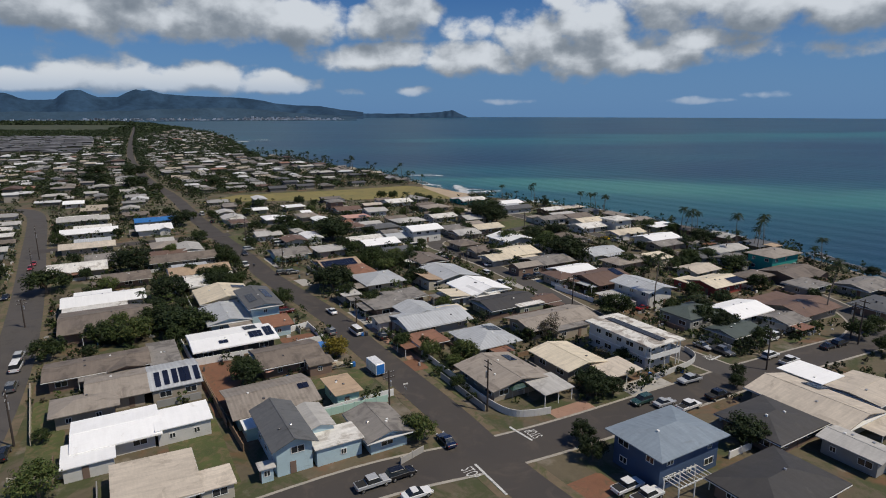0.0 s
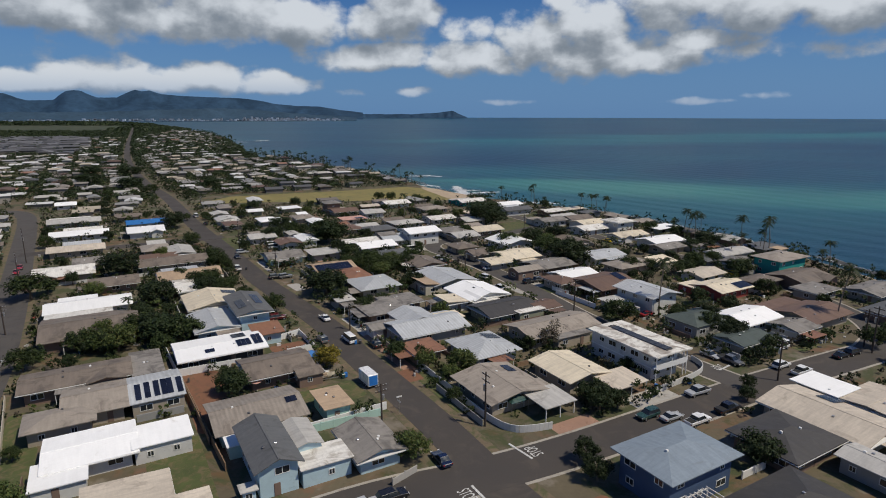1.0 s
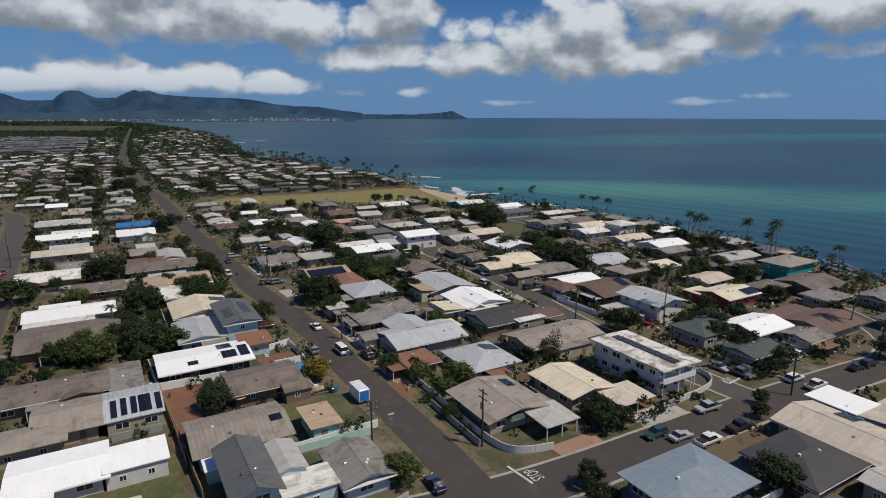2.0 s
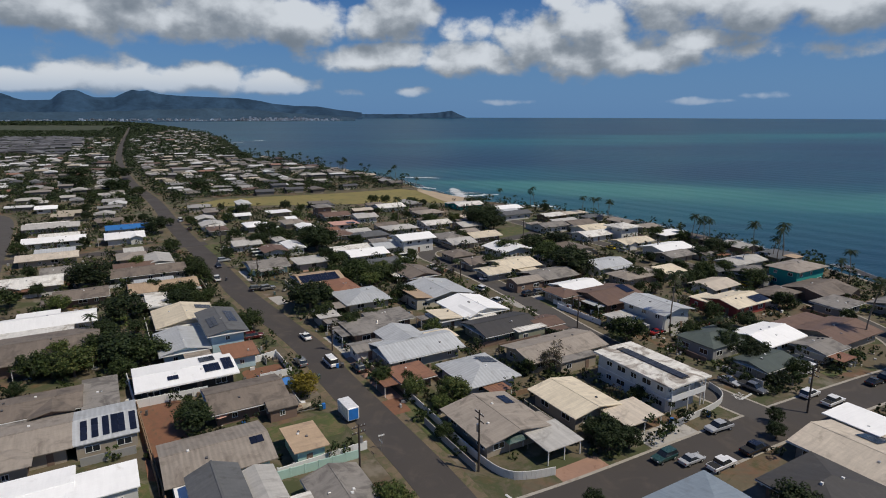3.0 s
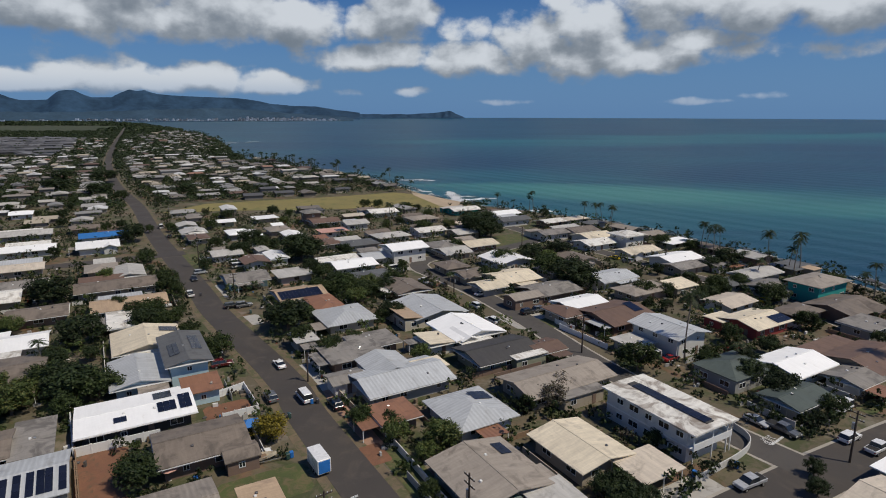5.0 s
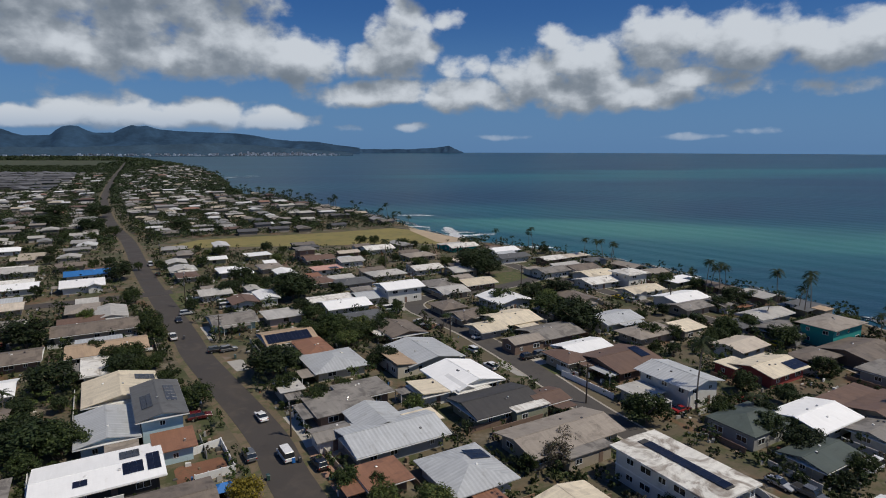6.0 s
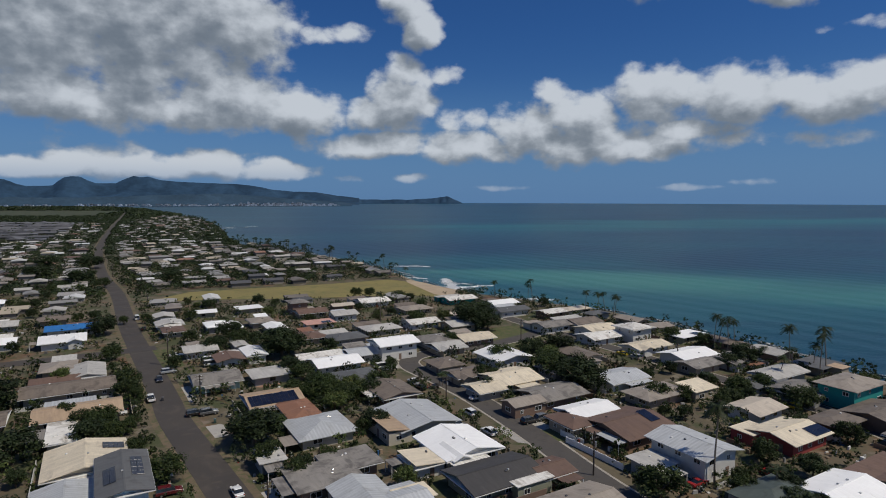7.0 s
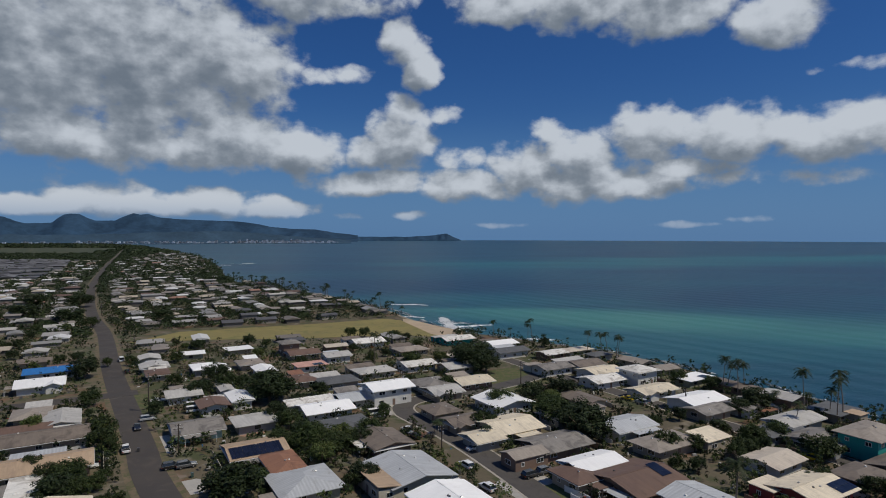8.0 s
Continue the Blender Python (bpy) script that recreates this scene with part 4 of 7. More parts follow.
def make_car(kind, colour):
    """A car facing +x, about 4.7 m long, from side profiles."""
    car = new({"pickup": "pickup_truck", "van": "van"}.get(kind, "car"))
    length, wide, belt, top = {"sedan": (4.7, 1.8, 0.92, 1.45), "suv": (4.7, 1.88, 1.08, 1.75), "pickup": (5.5, 1.95, 1.12, 1.82), "van": (5.2, 1.98, 1.15, 2.15)}[kind]
    h = length / 2
    body = {"sedan": [(-h, 0.35), (-h + 0.05, belt - 0.05), (-h + 1.0, belt + 0.03), (h - 1.55, belt), (h - 0.15, belt - 0.2), (h, 0.55), (h, 0.35)],
            "suv": [(-h, 0.4), (-h + 0.03, belt), (h - 1.35, belt), (h - 0.12, belt - 0.18), (h, 0.6), (h, 0.4)],
            "pickup": [(-h, 0.5), (-h, belt), (h - 1.5, belt), (h - 0.1, belt - 0.12), (h, 0.7), (h, 0.5)],
            "van": [(-h, 0.4), (-h, belt), (h - 0.9, belt), (h - 0.08, belt - 0.2), (h, 0.6), (h, 0.4)]}[kind]
    cabin = {"sedan": (-h + 0.75, -h + 1.45, h - 2.35, h - 1.5), "suv": (-h + 0.05, -h + 0.45, h - 2.1, h - 1.35), "pickup": (-1.05, -0.85, 0.7, 1.4), "van": (-h + 0.02, -h + 0.12, h - 1.5, h - 0.85)}[kind]
    bm = bmesh.new()
    sides = [[bm.verts.new((x, s * wide / 2 * (0.93 if (k in (0, len(body) - 1)) else 1.0), z)) for k, (x, z) in enumerate(body)] for s in (-1, 1)]
    n = len(body)
    for k in range(n):
        bm.faces.new((sides[0][k], sides[0][(k + 1) % n], sides[1][(k + 1) % n], sides[1][k]))
    bm.faces.new(sides[0][::-1])
    bm.faces.new(sides[1])
    bmesh.ops.recalc_face_normals(bm, faces=bm.faces)
    bevelled(bm, 0.07)
    part("body", bm, "car_" + colour, car)
    a, b, c, d = cabin

    def hull(x0, x1, x2, x3, z0, z1, w0, w1):
        m = bmesh.new()
        lo = [m.verts.new(p) for p in ((x0, -w0, z0), (x3, -w0, z0), (x3, w0, z0), (x0, w0, z0))]
        hi = [m.verts.new(p) for p in ((x1, -w1, z1), (x2, -w1, z1), (x2, w1, z1), (x1, w1, z1))]
        m.faces.new(hi)
        for k in range(4):
            m.faces.new((lo[k], lo[(k + 1) % 4], hi[(k + 1) % 4], hi[k]))
        return m
    part("cabin_glass", hull(a, b - 0.02, c + 0.02, d, belt - 0.02, top - 0.08, wide / 2 - 0.06, wide / 2 - 0.22), "glass", car, "dark car glass")
    roof = bevelled(boxes((b - 0.05, -wide / 2 + 0.2, top - 0.1, c + 0.05, wide / 2 - 0.2, top)), 0.04)
    part("roof", roof, "car_" + colour, car)
    if kind == "pickup":
        part("bed", boxes((-h + 0.12, -wide / 2 + 0.14, belt - 0.01, -1.15, wide / 2 - 0.14, belt + 0.012)), "tyre", car, "dark open cargo bed")
    for x in (-h + 0.95, h - 0.9):
        for s in (-1, 1):
            y = s * (wide / 2 - 0.1)
            wheel = part("wheel", tube(bmesh.new(), [(x, y - 0.11, 0.33), (x, y + 0.11, 0.33)], [0.33, 0.33], 14), "tyre", car)
            part("rim", tube(bmesh.new(), [(x, y + s * 0.10, 0.33), (x, y + s * 0.125, 0.33)], [0.2, 0.18], 10), "chrome", wheel)
    for s in (-1, 1):
        part("headlight", boxes((h - 0.06, s * wide * 0.36 - 0.18, 0.66, h + 0.012, s * wide * 0.36 + 0.18, 0.8)), "lamp_clear", car)
        part("taillight", boxes((-h - 0.012, s * wide * 0.4 - 0.12, 0.72, -h + 0.05, s * wide * 0.4 + 0.12, 0.9)), "lamp_red", car)
    part("bumper", boxes((h - 0.05, -wide / 2 + 0.1, 0.36, h + 0.03, wide / 2 - 0.1, 0.52)), "tyre", car)
    what = {"sedan": "sedan", "suv": "sport utility car", "pickup": "pickup truck with an open bed", "van": "panel van"}[kind]
    return tagged(car, f"{colour} {what} parked beside the road", "car", "parked cars")


def fence(name, points, high, mat, label, thick=0.16, spacing=2.4, posts=True, category="fence"):
    """A wall or board fence along a line, in panels between posts."""
    line = new(name)
    k = 0
    for a, b in zip(points, points[1:]):
        a, b = Vector(a), Vector(b)
        n = max(1, round((b - a).length / spacing))
        turn = math.degrees(math.atan2(b.y - a.y, b.x - a.x))
        size = (b - a).length / n
        for j in range(n):
            p = a.lerp(b, (j + 0.5) / n)
            o = part("panel", bevelled(boxes((-size / 2 + 0.01, -thick / 2, 0, size / 2 - 0.01, thick / 2, high)), 0.02), mat, line)
            o.matrix_basis = pose(p.x, p.y, 0, 0, 0, turn)
            if posts:
                p = a.lerp(b, j / n)
                o = part("post", bevelled(boxes((-0.12, -0.12, 0, 0.12, 0.12, high + 0.12)), 0.02), mat, line)
                o.matrix_basis = pose(p.x, p.y, 0, 0, 0, turn)
    return tagged(line, label, category, "fences and walls")

PROTOS = {}


def proto(key, make):
    if key not in PROTOS:
        PROTOS[key] = make()
    return PROTOS[key]


LEAVES = {"a": "leaf", "dark": "leaf_dark", "light": "leaf_light", "yellow": "leaf_yellow", "bare": "leaf_bare"}
TREE_WORDS = {"a": "spreading broadleaf tree with a green crown", "dark": "dense dark green broadleaf tree", "light": "light green leafy tree in a yard", "yellow": "tree covered in yellow-green leaves", "bare": "thin half-bare brownish tree"}
plant_rng = random.Random(21)


def plant(kind, x, y, wide, tall=1.0):
    """A broadleaf tree or bush whose crown is wide metres across."""
    s = plant_rng.randrange(3)
    if wide < 3.0:
        ob = proto(("bush", kind, s), lambda: make_bush(50 + s, LEAVES[kind]))
        k = wide / 2.6
        words = {"yellow": "yellow-green leafy bush beside a house", "bare": "dry brownish bush in a yard"}.get(kind, "rounded green garden bush in a yard")
    else:
        leaves = {"bare": 16}.get(kind, 46)
        ob = proto(("tree", kind, s), lambda: make_tree(70 + s + len(kind) * 7, LEAVES[kind], clumps=70, leaves=leaves, size=0.23))
        k = wide / 7.0
        words = TREE_WORDS[kind]
    o = copy_thing(ob, pose(x, y, 0, 0, 0, plant_rng.uniform(0, 360)) @ Matrix.Diagonal((k, k, 0.8 * k * tall * min(1.2, (7.0 / wide) ** 0.35), 1)))
    return tagged(o, words)


def palm(kind, x, y, high):
    s = plant_rng.randrange(4)
    ob = proto(("palm", s), lambda: make_palm(30 + s, 12.0))
    k = 1.12 * high / 12.6
    sc = max(0.55, min(1.15, 0.45 + 0.5 * k))
    o = copy_thing(ob, pose(x, y, -0.15, 0, 0, plant_rng.uniform(0, 360)) @ Matrix.Diagonal((sc, sc, k, 1)))
    return tagged(o, "tall slender coconut palm with drooping fronds" if high > 8 else "short palm with drooping fronds in a yard")


def pole(x, y, high, light=False):
    o = copy_thing(proto("pole", make_pole), pose(x, y, 0, 0, 0, plant_rng.choice((30, 120)) + plant_rng.uniform(-4, 4)) @ Matrix.Diagonal((1, 1, high / 9.2, 1)))
    return o


def park(kind, colour, x, y, heading):
    return copy_thing(proto(("car", kind, colour), lambda: make_car(kind, colour)), pose(x, y, 0.06, 0, 0, heading))


# ---- things: the houses, plants, poles and cars ----
house(12.2, 114.3, 14.3, 14.7, "roof_greytan", "wall_beige", "gable", "beige corner house with a low grey-brown gable roof and carport", eave=2.7, rise=1.25, ridge="y", wings=((4.6, -9.5, 7.5, 7.2, 2.6, "carport", "roof_lightgrey"), (5.6, -4.2, 5.0, 4.4, 2.6, "flat", "roof_greytan")), panels=((4.6, 3.6, 2, 2),))
house(10.2, 134.3, 12.7, 13.6, "metal_lightgrey", "wall_white", "hip", "single-storey white-walled house with a light grey hipped roof", panels=((3.5, 2.2, 4, 2),))
house(-3.7, 133.0, 8.1, 8.0, "roof_rust", "wall_brown", "flat", "single-storey brown-walled house with a rusty red-brown flat roof", eave=2.6)
house(-3.4, 147.6, 19.0, 13.2, "metal_lightgrey", "wall_grey", "gable", "single-storey grey-walled house with a light grey low gable roof", eave=2.7, wings=((-0.4, 6.0, 10.0, 11.0, 3.0, "gable", "metal_lightgrey"), (7.4, 1.1, 6.9, 5.5, 3.3, "flat", "roof_cream"),))
house(-14.6, 147.4, 7.6, 6.3, "roof_grey", "wall_white", "gable", "single-storey white-walled house with a grey low gable roof")
house(-15.2, 160.3, 13.3, 11.1, "roof_grey", "wall_brown", "flat", "single-storey brown-walled house with a grey flat roof", eave=2.9)
house(-11.3, 167.0, 11.4, 9.4, "roof_grey", "wall_brown", "flat", "single-storey brown-walled house with a grey flat roof", eave=2.9)
house(-28.1, 169.4, 5.8, 8.0, "roof_lightgrey", "wall_grey", "flat", "single-storey grey-walled house with a light grey flat roof", eave=2.7)
house(-21.0, 185.8, 14.1, 14.8, "metal_lightgrey", "wall_cream", "hip", "single-storey cream-walled house with a light grey hipped roof")
house(-28.3, 196.4, 8.5, 15.0, "roof_rust", "wall_beige", "hip", "single-storey beige-walled house with a rusty red-brown hipped roof")
house(-37.6, 205.6, 14.6, 13.0, "roof_tan", "wall_brown", "gable", "single-storey brown-walled house with a tan low gable roof", ridge="x", panels=((-0.5, -3.4, 12, 3),))
house(-59.1, 222.9, 13.8, 13.1, "roof_grey", "wall_mint", "gable", "single-storey mint green house with a grey low gable roof")
house(-77.7, 257.5, 11.7, 11.5, "roof_lightgrey", "wall_white", "gable", "single-storey white-walled house with a light grey low gable roof", wings=((-0.6, 8.0, 5.7, 5.6, 2.45, "flat", "roof_greytan"),))
house(-62.6, 244.0, 9.4, 11.1, "roof_brown", "wall_white", "gable", "single-storey white-walled house with a dark brown low gable roof", eave=2.9, wings=((1.6, 7.9, 5.6, 5.6, 2.45, "flat", "roof_lightgrey"),))
house(-56.9, 251.8, 7.3, 13.2, "roof_white", "wall_white", "gable", "single-storey white-walled house with a bright white low gable roof", eave=2.9)
house(-66.3, 265.0, 5.1, 12.0, "roof_lightgrey", "wall_white", "gable", "single-storey white-walled house with a light grey low gable roof", wings=((0.4, 8.3, 3.5, 5.6, 2.45, "shed", "roof_grey"),))
house(-100.3, 287.4, 8.8, 11.4, "roof_brown", "wall_beige", "hip", "single-storey beige-walled house with a dark brown hipped roof", wings=((0.7, 8.0, 6.8, 5.6, 2.45, "shed", "roof_offwhite"),))
house(-107.2, 299.5, 11.2, 11.4, "roof_lightgrey", "wall_white", "gable", "single-storey white-walled house with a light grey low gable roof", wings=((0.6, 8.0, 6.3, 5.6, 2.45, "flat", "metal_lightgrey"),))
house(-86.1, 296.0, 9.2, 12.7, "roof_white", "wall_grey", "hip", "single-storey grey-walled house with a bright white hipped roof", eave=2.9, wings=((-0.4, 8.6, 5.2, 5.6, 2.45, "flat", "roof_taupe"),))
house(-78.7, 294.9, 6.9, 14.6, "roof_white", "wall_white", "gable", "single-storey white-walled house with a bright white low gable roof")
house(-70.7, 306.1, 10.5, 11.5, "roof_greytan", "wall_beige", "hip", "single-storey beige-walled house with a grey-brown hipped roof", wings=((2.1, 8.0, 5.8, 5.6, 2.45, "shed", "roof_white"),))
house(-61.3, 334.6, 9.5, 11.0, "roof_grey", "wall_brown", "hip", "two-storey brown-walled house with a grey hipped roof", eave=5.6, floors=2, wings=((0.9, 7.8, 5.2, 5.6, 2.45, "flat", "roof_offwhite"),))
house(-53.3, 326.6, 14.6, 11.8, "roof_brown", "wall_beige", "gable", "single-storey beige-walled house with a dark brown low gable roof", wings=((-0.3, 8.2, 9.6, 5.6, 2.45, "flat", "roof_greytan"),))
house(-28.9, 275.6, 14.9, 11.6, "roof_slate", "wall_grey", "hip", "single-storey grey-walled house with a dark slate hipped roof", wings=((-1.8, 8.1, 10.9, 5.6, 2.45, "shed", "roof_lightgrey"),))
house(-42.4, 277.8, 10.5, 12.3, "roof_brown", "wall_beige", "hip", "single-storey beige-walled house with a dark brown hipped roof", wings=((0.2, 8.4, 5.8, 5.6, 2.45, "shed", "metal_rust"),))
house(-17.2, 291.4, 16.0, 11.3, "roof_lightgrey", "wall_cream", "hip", "single-storey cream-walled house with a light grey hipped roof", wings=((-2.4, 7.9, 11.9, 5.6, 2.45, "shed", "roof_taupe"),))
house(-37.1, 319.7, 12.2, 11.6, "roof_lightgrey", "wall_white", "gable", "single-storey white-walled house with a light grey low gable roof", eave=2.9, wings=((1.3, 8.1, 7.0, 5.6, 2.45, "flat", "metal_lightgrey"),))
house(-27.7, 356.2, 16.5, 12.8, "roof_offwhite", "wall_white", "gable", "single-storey white-walled house with a weathered off-white low gable roof", wings=((-4.8, 8.7, 10.2, 5.6, 2.45, "shed", "roof_taupe"),))
house(-9.1, 256.4, 15.6, 12.5, "roof_white", "wall_white", "gable", "two-storey white-walled house with a bright white low gable roof", eave=5.4, floors=2, wings=((-1.8, 8.6, 13.3, 5.6, 2.45, "flat", "metal_lightgrey"),))
house(-17.9, 253.8, 16.4, 11.6, "metal_lightgrey", "wall_grey", "gable", "single-storey grey-walled house with a light grey low gable roof", wings=((-1.4, 8.1, 8.2, 5.6, 2.45, "shed", "roof_grey"),))
house(-26.8, 241.0, 15.9, 12.5, "roof_white", "wall_white", "gable", "single-storey white-walled house with a bright white low gable roof", wings=((-2.1, 8.5, 16.0, 5.6, 2.45, "shed", "roof_offwhite"),))
house(-17.5, 223.3, 15.4, 15.9, "roof_slate", "wall_olive", "hip", "single-storey olive-walled house with a dark slate hipped roof")
house(-6.0, 212.1, 11.7, 14.2, "roof_taupe", "wall_brown", "gable", "single-storey brown-walled house with a dull brown-grey low gable roof")
house(1.2, 192.2, 16.3, 17.6, "metal_lightgrey", "wall_cream", "gable", "single-storey cream-walled house with a light grey low gable roof", wings=((-8.0, -1.9, 6.6, 13.0, 2.8, "shed", "roof_tan"),))
house(11.1, 175.3, 14.5, 14.9, "roof_white", "wall_white", "gable", "single-storey white-walled house with a bright white low gable roof", eave=2.9)
house(3.8, 167.8, 8.0, 8.3, "roof_cream", "wall_white", "shed", "single-storey white-walled house with a cream sloping roof", eave=2.7)
house(17.7, 161.3, 17.3, 12.1, "roof_dark", "wall_olive", "gable", "single-storey olive-walled house with a nearly black low gable roof", eave=2.7, wings=((4.3, -4.4, 8.9, 6.2, 2.9, "flat", "roof_offwhite"),))
house(28.7, 163.8, 8.3, 7.7, "roof_brown", "wall_brown", "gable", "single-storey brown-walled house with a dark brown low gable roof")
house(28.6, 147.2, 22.3, 11.9, "roof_greytan", "wall_beige", "gable", "single-storey beige-walled house with a grey-brown low gable roof", eave=2.7, wings=((-0.2, -3.0, 10.8, 11.4, 2.6, "flat", "roof_grey"),))
house(27.4, 121.6, 11.4, 13.4, "roof_cream", "wall_beige", "gable", "beige house with a cream low gable roof and a carport", eave=2.9, rise=1.0, ridge="y", wings=((5.2, -9.2, 8.9, 7.2, 2.6, "carport", "roof_sand"),))
house(72.8, 139.3, 12.3, 8.7, "roof_greendark", "wall_grey", "gable", "single-storey grey-walled house with a dark green low gable roof", wings=((1.4, 13.7, 14.1, 10.5, 3.0, "hip", "roof_greendark"),))
house(80.8, 153.8, 14.8, 11.3, "roof_white", "wall_white", "gable", "single-storey white-walled house with a bright white low gable roof", eave=2.9)
house(89.8, 147.7, 10.3, 8.4, "roof_grey", "wall_white", "gable", "single-storey white-walled house with a grey low gable roof")
house(99.7, 157.0, 17.9, 12.9, "roof_brown", "wall_beige", "gable", "single-storey beige-walled house with a dark brown low gable roof", eave=2.7, wings=((-0.6, 8.8, 16.6, 5.6, 2.45, "flat", "roof_brown"),))
house(86.6, 181.0, 15.5, 11.8, "roof_cream", "wall_red", "gable", "red-walled house with a cream low gable roof and solar panels", eave=2.9, lean=False, panels=((4.6, -3.6, 6, 2),), wings=((-5.5, 5.6, 8.0, 6.0, 2.7, "flat", "roof_cream"),))
house(59.7, 169.7, 11.9, 15.2, "metal_lightgrey", "wall_white", "gable", "two-storey white-walled house with a light grey low gable roof", eave=5.0, floors=2)
house(50.4, 166.7, 7.9, 7.7, "roof_lightgrey", "wall_grey", "flat", "single-storey grey-walled house with a light grey flat roof", eave=2.7)
house(51.7, 186.7, 16.9, 16.4, "roof_brown", "wall_brown", "gable", "single-storey brown-walled house with a dark brown low gable roof", eave=2.7, panels=((5, -1.5, 3, 3),))
house(38.7, 188.4, 8.7, 10.4, "roof_brown", "wall_beige", "hip", "single-storey beige-walled house with a dark brown hipped roof", eave=2.9)
house(44.0, 195.1, 14.5, 9.0, "roof_white", "wall_beige", "gable", "single-storey beige-walled house with a bright white low gable roof", eave=3.1)
house(38.2, 209.8, 16.7, 12.5, "roof_grey", "wall_brown", "gable", "single-storey brown-walled house with a grey low gable roof", wings=((-12.2, -2.9, 10.7, 6.6, 2.9, "gable", "roof_greytan"),))
house(19.8, 214.2, 9.7, 9.7, "roof_cream", "wall_grey", "gable", "single-storey grey-walled house with a cream low gable roof")
house(27.9, 224.1, 15.5, 14.9, "roof_cream", "wall_cream", "gable", "single-storey cream-walled house with a cream low gable roof")
house(15.4, 228.1, 12.2, 9.8, "roof_taupe", "wall_beige", "gable", "single-storey beige-walled house with a dull brown-grey low gable roof")
house(8.6, 239.0, 10.1, 11.4, "roof_taupe", "wall_beige", "hip", "single-storey beige-walled house with a dull brown-grey hipped roof")
house(20.1, 275.0, 15.0, 11.6, "roof_cream", "wall_brown", "gable", "single-storey brown-walled house with a cream low gable roof", wings=((-0.4, 8.1, 8.4, 5.6, 2.45, "shed", "roof_greytan"),))
house(6.2, 270.8, 13.7, 16.0, "roof_grey", "wall_grey", "hip", "single-storey grey-walled house with a grey hipped roof")
house(9.5, 261.4, 12.2, 11.9, "roof_lightgrey", "wall_beige", "gable", "single-storey beige-walled house with a light grey low gable roof")
house(29.0, 247.4, 15.1, 15.4, "roof_white", "wall_white", "gable", "single-storey white-walled house with a bright white low gable roof", eave=2.9)
house(60.6, 224.4, 16.1, 11.8, "metal_lightgrey", "wall_white", "gable", "single-storey white-walled house with a light grey low gable roof")
house(67.1, 210.2, 17.8, 10.3, "roof_greytan", "wall_beige", "hip", "single-storey beige-walled house with a grey-brown hipped roof", wings=((12.0, -3.9, 10.0, 7.0, 2.9, "shed", "roof_cream"),))
house(43.9, 232.7, 10.1, 10.9, "roof_grey", "wall_beige", "gable", "single-storey beige-walled house with a grey low gable roof")
house(91.9, 248.4, 17.9, 12.7, "roof_white", "wall_white", "gable", "single-storey white-walled house with a bright white low gable roof", eave=2.9)
house(90.8, 238.4, 13.9, 9.9, "roof_grey", "wall_beige", "gable", "single-storey beige-walled house with a grey low gable roof")
house(104.9, 244.2, 14.3, 12.2, "roof_grey", "wall_white", "gable", "single-storey white-walled house with a grey low gable roof")
house(82.2, 262.3, 17.7, 10.1, "roof_cream", "wall_white", "gable", "single-storey white-walled house with a cream low gable roof")
house(69.0, 277.1, 15.7, 12.0, "roof_offwhite", "wall_white", "gable", "single-storey white-walled house with a weathered off-white low gable roof")
house(71.4, 288.0, 15.8, 13.8, "roof_cream", "wall_white", "gable", "single-storey white-walled house with a cream low gable roof", eave=2.9)
house(83.6, 280.3, 12.4, 11.4, "roof_offwhite", "wall_white", "hip", "two-storey white-walled house with a weathered off-white hipped roof", eave=5.4, floors=2)
house(68.5, 302.0, 15.3, 11.8, "roof_taupe", "wall_white", "gable", "single-storey white-walled house with a dull brown-grey low gable roof", eave=2.9, wings=((-0.7, 8.2, 15.4, 5.6, 2.45, "shed", "roof_lightgrey"),))
house(110.8, 227.3, 17.9, 9.5, "roof_lightgrey", "wall_grey", "gable", "single-storey grey-walled house with a light grey low gable roof", eave=2.9)
house(100.7, 219.1, 15.8, 8.0, "roof_slate", "wall_grey", "gable", "single-storey grey-walled house with a dark slate low gable roof", panels=((0, -2, 5, 2),))
house(108.2, 212.0, 14.8, 12.4, "roof_grey", "wall_grey", "gable", "single-storey grey-walled house with a grey low gable roof")
house(119.6, 208.3, 17.7, 11.4, "roof_greytan", "wall_teal", "hip", "two-storey teal green house with a grey-brown hipped roof", eave=5.6, floors=2)
house(117.6, 192.7, 17.9, 14.4, "roof_taupe", "wall_brown", "gable", "single-storey brown-walled house with a dull brown-grey low gable roof", eave=2.7)
house(114.1, 178.7, 12.9, 8.8, "roof_grey", "wall_grey", "flat", "single-storey grey-walled house with a grey flat roof", eave=2.8)
house(102.5, 188.6, 13.0, 8.4, "roof_taupe", "wall_brown", "hip", "single-storey brown-walled house with a dull brown-grey hipped roof", eave=2.8)
house(132.7, 179.1, 17.6, 10.8, "roof_grey", "wall_grey", "gable", "single-storey grey-walled house with a grey low gable roof")
house(123.8, 158.8, 16.0, 11.3, "roof_slate", "wall_brown", "hip", "single-storey brown-walled house with a dark slate hipped roof")
house(40.7, 329.7, 17.9, 11.1, "roof_slate", "wall_white", "gable", "single-storey white-walled house with a dark slate low gable roof", eave=2.9, wings=((3.2, 7.8, 11.7, 5.6, 2.45, "shed", "metal_lightgrey"),))
house(38.6, 350.6, 16.3, 12.1, "roof_white", "wall_white", "gable", "single-storey white-walled house with a bright white low gable roof", wings=((-2.4, 8.4, 12.6, 5.6, 2.45, "flat", "roof_taupe"),))
